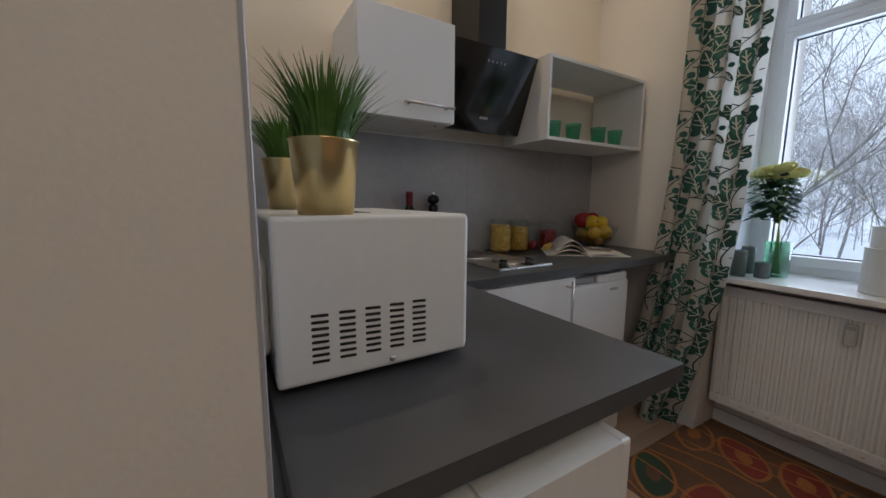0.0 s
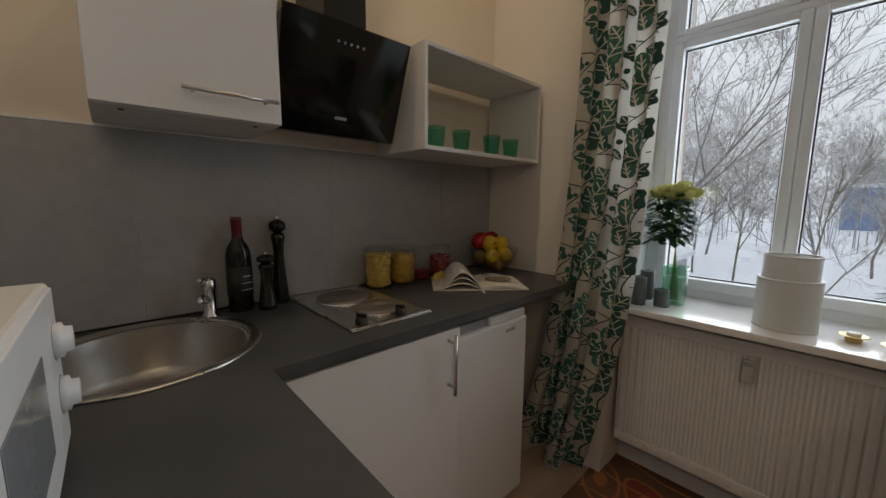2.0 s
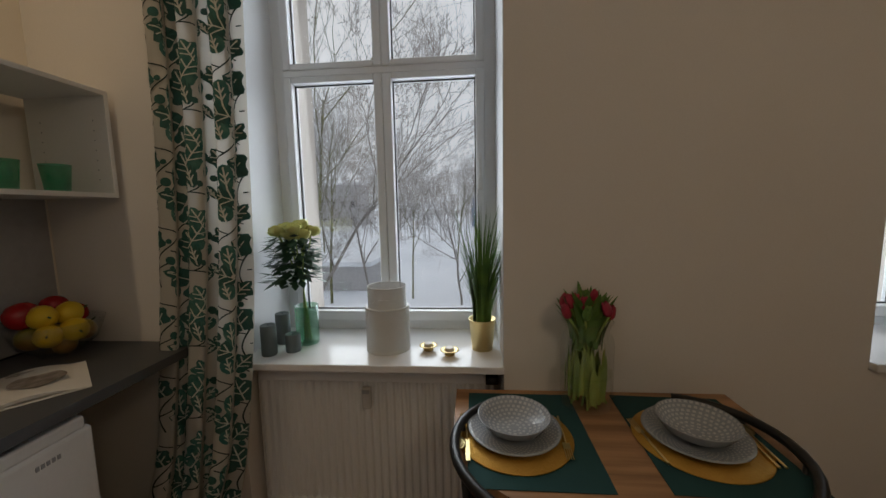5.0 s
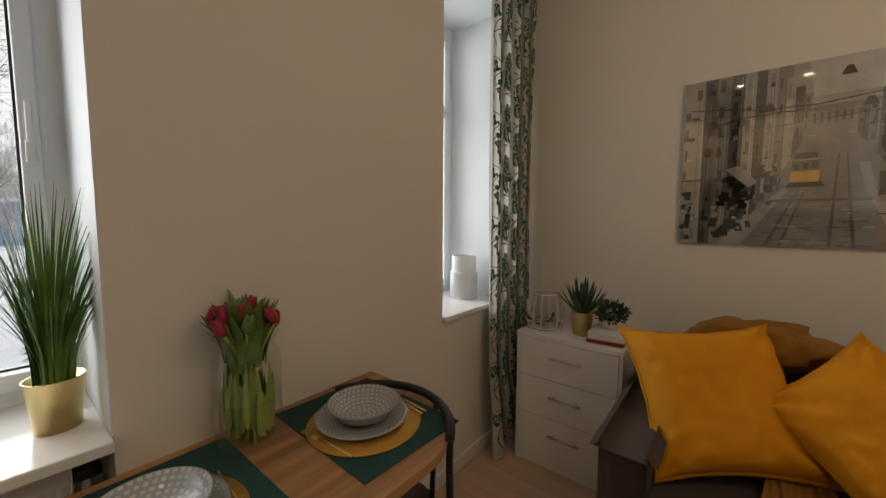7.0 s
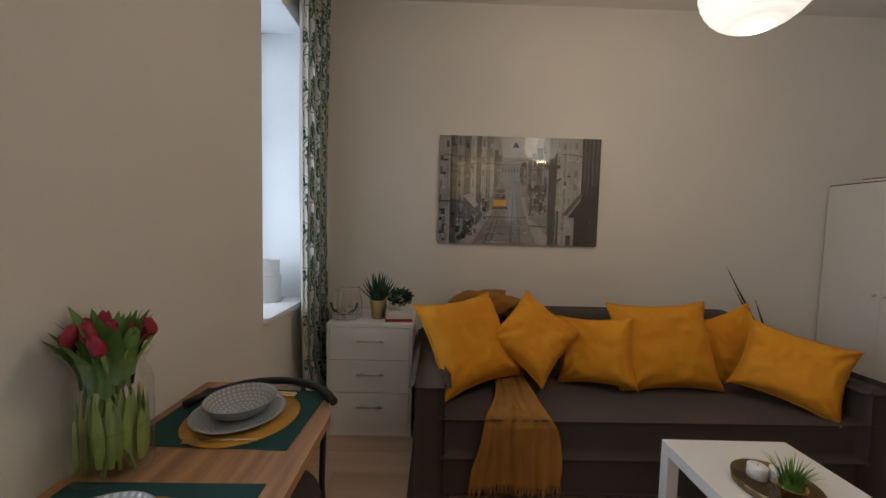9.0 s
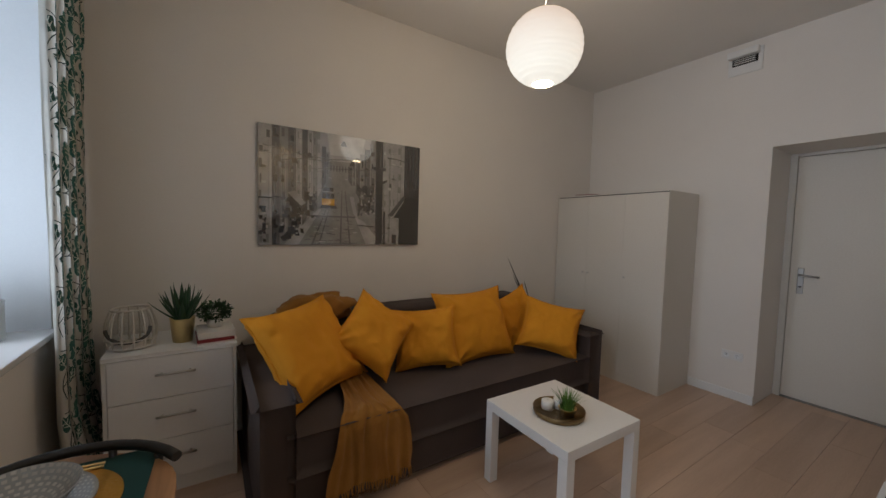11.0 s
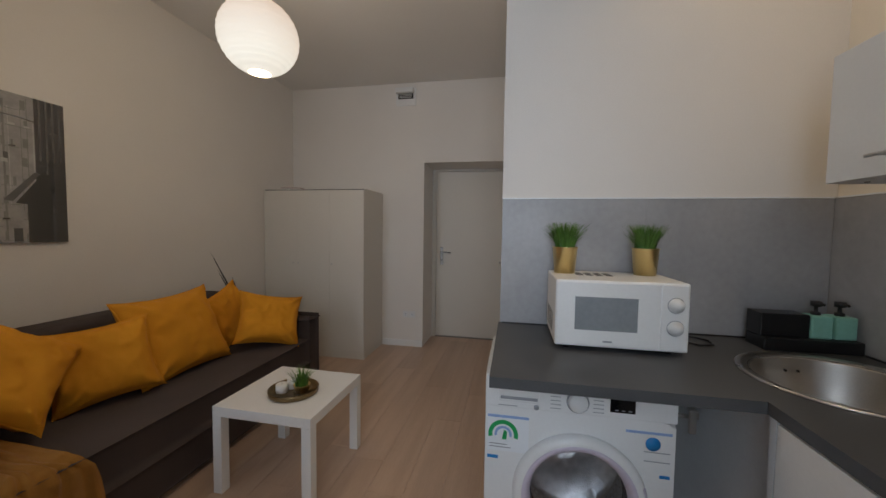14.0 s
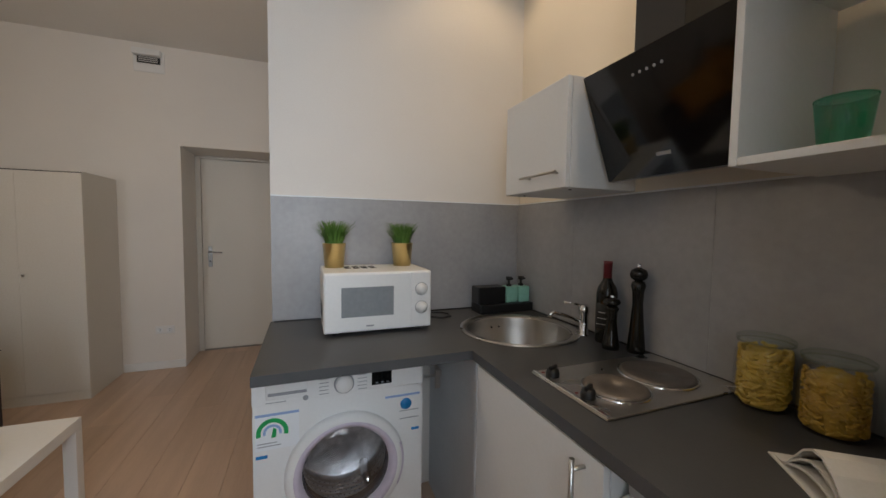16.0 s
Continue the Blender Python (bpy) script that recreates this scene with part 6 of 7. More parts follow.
def cushion(label, centre, across, up, puff, seed):
    """A square pillow in the local x and z plane, thickest along y, with pulled-out corners and a flat seam edge."""
    across, up = Vector(across), Vector(up)
    wide, tall = across.length / 1.045, up.length / 1.045
    u0 = across.normalized()
    n0 = up.cross(u0).normalized()
    v0 = u0.cross(n0)
    at = Matrix.Translation(centre) @ Matrix((u0, n0, v0)).transposed().to_4x4()
    c = thing("sofa_cushion", label, "cushion", at, "mustard cushions on the sofa")
    rng = random.Random(seed)
    n = 34
    p1, p2, p3 = (rng.uniform(0, 6) for _ in range(3))
    bm = bmesh.new()
    sides = []
    for side in (-1, 1):
        grid = []
        for j in range(n + 1):
            row = []
            for i in range(n + 1):
                u, v = 2 * i / n - 1, 2 * j / n - 1
                pinch = 1 - 0.125 * (1 - u * u) * abs(v) ** 3
                pinch2 = 1 - 0.125 * (1 - v * v) * abs(u) ** 3
                body = max((1 - u ** 4) * (1 - v ** 4), 0) ** 0.55
                wrinkle = noise.noise(Vector((2.2 * u + p1, 2.2 * v + p2, p3))) + 0.5 * noise.noise(Vector((6 * u + p2, 2.5 * v + p1, p3)))
                pleat = sum(math.exp(-3.2 * math.hypot(u - cu, v - cv)) * math.sin(9 * math.atan2(v - cv, u - cu) + p1 + 3 * cu) for cu in (-1, 1) for cv in (-1, 1))
                crease = abs(noise.noise(Vector((3.1 * u + p2, 3.1 * v + p3, p1)))) + 0.6 * abs(noise.noise(Vector((7.5 * u + p1, 4.5 * v + p3, p2))))
                fold = 0.022 * pleat - 0.016 * crease + 0.018 * wrinkle * (0.35 + 0.65 * (1 - body)) + 0.006 * math.sin(7 * (u - v) + p1) * abs(u + v) * 0.5 + 0.006 * math.sin(7 * (u + v) + p2) * abs(u - v) * 0.5
                corner = 0.016 * math.sin(14 * (abs(u) - abs(v)) + p3) * (abs(u * v)) ** 1.5
                y = side * (puff * body + 0.003) + (fold + corner) * min(1.0, body * 3)
                row.append(bm.verts.new((wide / 2 * u * pinch2, y, tall / 2 * v * pinch)))
            grid.append(row)
        for j in range(n):
            for i in range(n):
                f = (grid[j][i], grid[j][i + 1], grid[j + 1][i + 1], grid[j + 1][i])
                bm.faces.new(f if side < 0 else f[::-1]).smooth = True
        sides.append(grid)
    def edge(g):
        return [g[0][i] for i in range(n)] + [g[j][n] for j in range(n)] + [g[n][i] for i in range(n, 0, -1)] + [g[j][0] for j in range(n, 0, -1)]
    e0, e1 = edge(sides[0]), edge(sides[1])
    rim = [((p.co + q.co) / 2) for p, q in zip(e0, e1)]
    for k in range(len(e0)):
        j = (k + 1) % len(e0)
        bm.faces.new((e0[k], e1[k], e1[j], e0[j]))
    part("cover", bm, MUSTARD, c)
    flange = bmesh.new()
    outer = [p * 1.045 for p in rim]
    rows = [[flange.verts.new((p.x, 0.0012 + 0.003 * math.sin(k * 0.9 + p1), p.z)) for k, p in enumerate(rim)], [flange.verts.new((p.x, 0.0035 * math.sin(k * 0.9 + p1), p.z)) for k, p in enumerate(outer)], [flange.verts.new((p.x, -0.0012 + 0.003 * math.sin(k * 0.9 + p1), p.z)) for k, p in enumerate(rim)]]
    for r0, r1 in zip(rows, rows[1:]):
        for k in range(len(rim)):
            j = (k + 1) % len(rim)
            flange.faces.new((r0[k], r0[j], r1[j], r1[k])).smooth = True
    part("flange", flange, MUSTARD, c, "flat stitched edge")
    return c


def cushions():
    """Each: its middle, then the ways across and up its face."""
    word = "mustard yellow cotton cushion "
    cushion(word + "tilted against the sofa arm", (0.928, -3.262, 0.695), (0.493, 0.284, -0.04), (0.144, -0.316, 0.454), 0.105, 1)
    cushion(word + "standing on its corner", (0.540, -3.275, 0.725), (0.300, 0.190, -0.275), (0.275, -0.190, 0.265), 0.085, 2)
    cushion(word + "leaning on a larger cushion", (0.163, -3.278, 0.640), (0.404, -0.19, -0.04), (0.002, -0.17, 0.385), 0.085, 3)
    cushion(word + "leaning on the backrest", (-0.256, -3.285, 0.675), (0.639, 0.0, -0.02), (0.03, -0.20, 0.505), 0.10, 4)
    cushion(word + "propped in the corner behind another", (-0.760, -3.385, 0.650), (0.40, -0.02, -0.15), (0.15, -0.12, 0.40), 0.075, 5)
    cushion(word + "slumped towards the sofa arm", (-0.825, -3.055, 0.640), (0.345, -0.31, 0.10), (-0.10, -0.14, 0.375), 0.095, 6)


cushions()


def throws():
    t = thing("knitted_throw", "ochre brown knitted throw draped over the seat", "blanket")
    rng = random.Random(4)
    path = [(-3.30, 0.475), (-3.15, 0.455), (-3.0, 0.447), (-2.90, 0.446), (-2.872, 0.435), (-2.858, 0.40), (-2.853, 0.30), (-2.848, 0.20), (-2.845, 0.115)]
    bm = bmesh.new()
    nu, nv = 44, 48
    grid = []
    for j in range(nv + 1):
        q = j / nv * (len(path) - 1)
        k = min(int(q), len(path) - 2)
        f = q - k
        y, z = path[k][0] + (path[k + 1][0] - path[k][0]) * f, path[k][1] + (path[k + 1][1] - path[k][1]) * f
        w = 0.070 + 0.150 * min(1, (j / nv) * 1.15)
        row = []
        for i in range(nu + 1):
            u = 2 * i / nu - 1
            ripple = 0.034 * abs(noise.noise(Vector((3.4 * u, 0.9 * j / nv, 1.7)))) + 0.020 * abs(noise.noise(Vector((7.5 * u + 0.8 * j / nv, 1.6 * j / nv, 5.2)))) + 0.006
            down = max(0.0, min(1.0, (j / nv - 0.4) * 5))
            row.append(bm.verts.new((0.70 + 0.025 * j / nv + w * u + 0.010 * math.sin(11 * j / nv + 3 * u), y + ripple * down + 0.010, z + ripple * (1 - down) + 0.004 + (0.012 * math.sin(5 * u) * down if j == nv else 0))))
        grid.append(row)
    for j in range(nv):
        for i in range(nu):
            bm.faces.new((grid[j][i], grid[j][i + 1], grid[j + 1][i + 1], grid[j + 1][i])).smooth = True
    cloth = part("cloth", bm, THROW, t)
    ends = [v.co.copy() for v in cloth.data.vertices][-(nu + 1):]
    for i, p in enumerate(ends):
        part("tassel", shape(tube([p, p + Vector((rng.uniform(-0.006, 0.006), 0.002, -0.03)), p + Vector((rng.uniform(-0.012, 0.012), 0.0, -0.055))], 0.0035, 5, 0.0022)), THROW, t)
    b = thing("bunched_blanket", "ochre brown blanket bunched on the sofa back", "blanket")

    def heap(cx, cy, cz, rx, ry, rz, seed):
        def build(bm):
            r = random.Random(seed)
            made = bmesh.ops.create_icosphere(bm, subdivisions=4, radius=1)["verts"]
            off = Vector((r.uniform(0, 9), r.uniform(0, 9), r.uniform(0, 9)))
            for v in made:
                d = 1 + 0.30 * noise.noise(v.co * 1.8 + off) + 0.10 * math.sin(8 * v.co.x + 5 * v.co.z + 4 * noise.noise(v.co * 2 + off)) + 0.05 * noise.noise(v.co * 7 + off)
                v.co = Vector((cx + rx * v.co.x * d, cy + ry * v.co.y * d, cz + rz * v.co.z * d))
            for f in bm.faces:
                f.smooth = True
        return build
    part("cloth", shape(heap(0.80, -3.60, 0.835, 0.235, 0.11, 0.105, 1)), THROW, b)


throws()


def chest():
    c = thing("chest_of_drawers", "small white chest of three drawers", "chest of drawers")
    x0, x1, yf, yb, top = 1.278, 1.822, -3.412, SOFA_Y + 0.003, 0.738
    part("top", shape(box(x0 - 0.002, x1 + 0.002, yf + 0.004, yb, top - 0.018, top, 0.002)), WHITE, c)
    for a in (x0, x1 - 0.016):
        part("side", shape(box(a, a + 0.016, yf - 0.001, yb, 0, top - 0.0185)), WHITE, c)
    part("back", shape(box(x0 + 0.017, x1 - 0.017, yb + 0.001, yb + 0.008, 0.06, top - 0.02)), WHITE, c)
    part("plinth", shape(box(x0 + 0.0165, x1 - 0.0165, yf - 0.026, yf - 0.01, 0, 0.075)), WHITE, c)
    for k in range(3):
        z0 = 0.08 + k * 0.213
        d = part("drawer", shape(box(x0 + 0.018, x1 - 0.018, yf - 0.016, yf + 0.002, z0, z0 + 0.209, 0.0015)), WHITE, c)
        part("tray", shape(box(x0 + 0.03, x1 - 0.03, yf - 0.016, yb + 0.03, z0 + 0.02, z0 + 0.17)), WHITE, d)
        bar_handle(d, ((1.485, yf + 0.002, z0 + 0.125), (1.60, yf + 0.002, z0 + 0.125), (0, 0.024, 0)), 0.006)
    z = top
    lan = thing("rattan_lantern", "white washed rattan lantern with a bent handle", "lantern", pose(1.735, -3.575, z))
    ribs = 14
    def r_at(q):
        return 0.062 + 0.042 * math.sin(math.pi * (0.12 + 0.62 * (1 - q)))
    for k in range(ribs):
        a = k * math.tau / ribs
        part("rib", shape(tube([(r_at(q / 8) * math.cos(a), r_at(q / 8) * math.sin(a), 0.012 + 0.185 * q / 8) for q in range(9)], 0.0045, 6)), ROPE, lan)
    for zz in (0.012, 0.05, 0.197):
        q = (zz - 0.012) / 0.185
        part("hoop", shape(tube([(r_at(q) * math.cos(k * math.tau / 28), r_at(q) * math.sin(k * math.tau / 28), zz) for k in range(29)], 0.0055 if zz != 0.05 else 0.003, 8)), ROPE, lan)
    part("base_disc", shape(turned([(0, 0), (0.08, 0), (0.08, 0.012), (0, 0.012)], 28)), ROPE, lan)
    part("glass_cylinder", shape(turned([(0.045, 0.012), (0.045, 0.17)], 28)), CLEAR, lan)
    part("carry_handle", shape(tube([(0.085 * math.cos(a), 0.075 + 0.004, 0.115 - 0.075 * math.sin(a)) for a in [math.pi * k / 12 for k in range(13)]], 0.008, 8)), REED, lan, "grey wooden carrying hoop")
    aloe = thing("aloe_plant", "spiky green succulent in a gold pot", "plant", pose(1.522, -3.575, z) @ Matrix.Scale(1.25, 4))
    gold_pot(aloe, 0.036, 0.046, 0.10)
    rng = random.Random(6)
    for k in range(22):
        a, lean, tall = k * 2.4, 0.02 + 0.0042 * k, 0.17 - 0.0035 * k
        def spike(bm, a=a, lean=lean, tall=tall):
            d, s = Vector((math.cos(a), math.sin(a), 0)), Vector((-math.sin(a), math.cos(a), 0))
            last = None
            for q in range(6):
                t = q / 5
                c = d * (0.010 + lean * t * (1.25 - 0.25 * t)) + Vector((0, 0, tall * t))
                w = 0.017 * (1 - t) ** 0.7 + 0.0004
                row = [bm.verts.new(c - s * w + d * 0.0), bm.verts.new(c + d * w * 0.55), bm.verts.new(c + s * w)]
                row.append(bm.verts.new(c - d * w * 0.2))
                if last:
                    for i in range(4):
                        bm.faces.new((last[i], last[(i + 1) % 4], row[(i + 1) % 4], row[i])).smooth = True
                last = row
        part("leaf", shape(spike), LEAFDEEP, aloe, "", pose(0, 0, 0.088))
    books = thing("book_stack", "stack of books with a dark red cover", "book", pose(1.378, -3.555, z, 0, 0, 4))
    part("book", shape(box(-0.10, 0.085, -0.115, 0.115, 0.0005, 0.010, 0.001)), PAPER, books, "white magazine")
    part("book", shape(box(-0.085, 0.085, -0.10, 0.12, 0.0105, 0.028, 0.002)), BOOKRED, books, "dark red hardcover")
    part("book", shape(box(-0.09, 0.08, -0.095, 0.115, 0.0285, 0.062, 0.002)), PAPER, books, "thick pale book")
    bush = thing("small_bush_plant", "small round leafy bush in a white pot", "plant", pose(1.375, -3.57, z + 0.0625))
    part("pot", shape(turned([(0, 0), (0.035, 0), (0.043, 0.045), (0.04, 0.045), (0, 0.038)], 24)), WAX, bush)
    def crown(bm):
        for _ in range(800):
            d = Vector((rng.gauss(0, 1), rng.gauss(0, 1), rng.gauss(0, 0.8))).normalized()
            c = Vector((0, 0, 0.085)) + Vector((d.x * 0.072, d.y * 0.072, d.z * 0.05)) * rng.uniform(0.45, 1.1)
            s = d.orthogonal().normalized() * 0.0065
            n = (d + Vector((rng.uniform(-0.6, 0.6), rng.uniform(-0.6, 0.6), rng.uniform(-0.3, 0.7)))).normalized() * rng.uniform(0.014, 0.024)
            bm.faces.new([bm.verts.new(p) for p in (c, c + n * 0.5 + s, c + n, c + n * 0.5 - s)])
    part("foliage", shape(crown), LEAFDEEP, bush, "fine green leaves")


chest()


def tray_and_table():
    t = thing("coffee_table", "square white coffee table in front of the sofa", "table", pose(-0.150, -2.402, 0, 0, 0, -1.0))
    h = 0.273
    part("tabletop", shape(box(-h, h, -h, h, 0.40, 0.45, 0.002)), WHITE, t)
    for x in (-1, 1):
        for y in (-1, 1):
            part("leg", shape(box(x * h - (0.05 if x > 0 else 0), x * h + (0 if x > 0 else 0.05), y * h - (0.05 if y > 0 else 0), y * h + (0 if y > 0 else 0.05), 0, 0.3995, 0.001, 1)), WHITE, t)
    tray = thing("round_tray", "round antique brass tray on the coffee table", "tray", pose(-0.105, -2.375, 0.45))
    part("dish", shape(turned([(0, 0.001), (0.122, 0.001), (0.126, 0.004), (0.130, 0.030), (0.127, 0.031), (0.123, 0.007), (0, 0.005)], 48)), ANTIQUE, tray)
    for x, y, r, hh in ((-0.045, -0.035, 0.030, 0.05), (0.015, -0.06, 0.032, 0.045)):
        c = thing("pillar_candle", "short white pillar candle on the tray", "candle", pose(-0.105 + x, -2.375 + y, 0.4555), "candles on the tray")
        part("wax", shape(turned([(0, 0), (r, 0), (r, hh - 0.003), (r - 0.004, hh), (0, hh - 0.003)], 24)), WAX, c)
        part("wick", shape(tube([(0, 0, hh - 0.004), (0, 0, hh + 0.006)], 0.001, 6)), BLACK, c)
    plant = thing("potted_grass", "small grass plant in a low gold pot", "plant", pose(-0.12, -2.335, 0.4555))
    gold_pot(plant, 0.034, 0.043, 0.038)
    part("grass", shape(blade_tuft(110, 0.032, 0.105, 0.05, 0.007, random.Random(17))), GRASS, plant, "bright green grass blades", pose(0, 0, 0.03))
    stick = thing("glass_tealight", "small clear glass holder on the tray", "candle holder", pose(-0.035, -2.31, 0.4555))
    part("cup", shape(turned([(0, 0.001), (0.016, 0.001), (0.018, 0.045), (0.0165, 0.045), (0.015, 0.006), (0, 0.005)], 20)), CLEAR, stick)


tray_and_table()


def wardrobe():
    w = thing("wardrobe", "plain white three-door wardrobe in the corner", "wardrobe")
    x0, x1, y0, y1, top = DOOR_X + 0.005, -1.788, SOFA_Y + 0.01, -2.70, 1.748
    part("body", shape(box(x0, x1 - 0.018, y0, y1, 0.0, top, 0.001, 1)), OFFWHITE, w)
    # Solid black strip stands in for the shade above the doors.
    part("gap_shadow", shape(box(x1 - 0.018, x1 - 0.006, y0 + 0.004, y1 - 0.004, top - 0.012, top - 0.006)), BLACK, w, "thin black strip drawing the gap's shadow")
    third = (y1 - y0) / 3
    for k in range(3):
        d = part("door", shape(box(x1 - 0.0175, x1, y0 + third * k + 0.0004, y0 + third * (k + 1) - 0.0004, 0.075, top - 0.014, 0.0006, 1)), OFFWHITE, w)
        knob_y = y0 + third * (k + (0.92 if k == 0 else 0.08))
        part("knob", shape(turned([(0.004, 0), (0.004, 0.010), (0.009, 0.014), (0.009, 0.020), (0, 0.021)], 14)), STEEL, d, "", pose(x1, knob_y, 0.98, 0, 90, 0))
    part("plinth", shape(box(x1 - 0.017, x1 - 0.006, y0 + 0.003, y1 - 0.003, 0.0, 0.072)), OFFWHITE, w)
    f = thing("paper_folder", "thin red and white folder on the wardrobe", "folder", pose(-1.93, -3.55, top, 0, 0, 12))
    part("sheet", shape(box(-0.11, 0.11, -0.10, 0.10, 0.0005, 0.012, 0.001)), PAPER, f)
    part("cover", shape(box(-0.112, 0.112, -0.102, 0.102, 0.0125, 0.018, 0.001)), BOOKRED, f, "dark red cover")


wardrobe()


def reeds():
    r = thing("decorative_reeds", "dark slender leaves in a vase behind the sofa", "plant", pose(-1.33, -3.62, 0))
    part("floor_vase", shape(turned([(0, 0), (0.06, 0), (0.075, 0.06), (0.07, 0.30), (0.04, 0.42), (0.05, 0.46), (0.046, 0.46), (0.03, 0.42), (0, 0.40)], 28)), WAX, r)
    for k, (dx, tip) in enumerate(((0.40, 1.14), (0.33, 0.98), (0.28, 0.95), (0.24, 0.86), (0.17, 0.90))):
        def blade(bm, dx=dx, tip=tip):
            last = None
            for q in range(9):
                t = q / 8
                c = Vector((dx * t, -0.02 - 0.04 * t, 0.40 + (tip - 0.40) * t))
                wd = 0.012 * (1 - t) ** 0.6 * (0.4 + 1.2 * t) + 0.0006
                row = [bm.verts.new(c + Vector((-wd, 0, 0))), bm.verts.new(c + Vector((0, wd * 0.4, 0))), bm.verts.new(c + Vector((wd, 0, 0)))]
                if last:
                    for i in range(2):
                        bm.faces.new((last[i], last[i + 1], row[i + 1], row[i]))
                last = row
        part("blade", shape(blade), REED, r)


reeds()


def paper_glow(name):
    """Rice paper, its inner light painted in: brighter towards the bottom, with fine ribs."""
    m = glowing(name, (1.0, 0.80, 0.60), LAMP_GLOW)
    nodes, links = m.node_tree.nodes, m.node_tree.links
    spot, axis, ramp = nodes.new("ShaderNodeTexCoord"), nodes.new("ShaderNodeSeparateXYZ"), nodes.new("ShaderNodeValToRGB")
    links.new(spot.outputs["Generated"], axis.inputs[0])
    links.new(axis.outputs["Z"], ramp.inputs[0])
    ramp.color_ramp.elements[0].position, ramp.color_ramp.elements[0].color = 0.15, (1.0, 0.90, 0.72, 1)
    ramp.color_ramp.elements[1].position, ramp.color_ramp.elements[1].color = 0.95, (0.62, 0.42, 0.30, 1)
    rib, shade = nodes.new("ShaderNodeMath"), nodes.new("ShaderNodeMath")
    rib.operation, rib.inputs[1].default_value = "MULTIPLY", 110.0
    links.new(axis.outputs["Z"], rib.inputs[0])
    shade.operation = "SINE"
    links.new(rib.outputs[0], shade.inputs[0])
    level = nodes.new("ShaderNodeMapRange")
    level.inputs[1].default_value, level.inputs[2].default_value, level.inputs[3].default_value, level.inputs[4].default_value = -1.0, 1.0, 0.68 * LAMP_GLOW, 0.80 * LAMP_GLOW
    links.new(shade.outputs[0], level.inputs[0])
    shader = nodes["Principled BSDF"]
    links.new(ramp.outputs[0], shader.inputs["Emission Color"])
    links.new(level.outputs[0], shader.inputs["Emission Strength"])
    return m


LAMP_AT = (0.01, -2.47, 2.275)


def pendant():
    lamp = thing("paper_lantern_lamp", "round glowing rice paper pendant lamp", "lamp", pose(*LAMP_AT))
    prof = []
    n, r = 64, 0.182
    for k in range(n + 1):
        a = math.pi * (0.09 + 0.82 * k / n)
        wave = 1 + 0.014 * (1 if k % 4 == 0 else 0)
        prof.append((r * math.sin(a) * wave, r * 0.97 * math.cos(a)))
    shade = part("shade", shape(turned(prof, 48)), paper_glow("lit_rice_paper"), lamp, "ribbed white paper shade")
    part("ring", shape(turned([(0.048, 0.168), (0.053, 0.168), (0.053, 0.180), (0.048, 0.180)], 32, closed=True)), STEEL, lamp)
    part("cord", shape(tube([(0, 0, 0.10), (0, 0, TOP - LAMP_AT[2] - 0.03)], 0.003, 8)), WHITE, lamp)
    part("ceiling_rose", shape(turned([(0, 0), (0.02, 0), (0.045, 0.025), (0.045, 0.03), (0, 0.03)], 28, (0, 0, TOP - LAMP_AT[2] - 0.03))), WHITE, lamp)
    shade.visible_shadow = False
    bulb = new("pendant_bulb", bpy.data.lights.new("pendant_bulb", "POINT"))
    bulb.data.energy, bulb.data.color, bulb.data.shadow_soft_size = LAMP_W, (1.0, 0.76, 0.48), 0.16
    bulb.location = LAMP_AT


pendant()


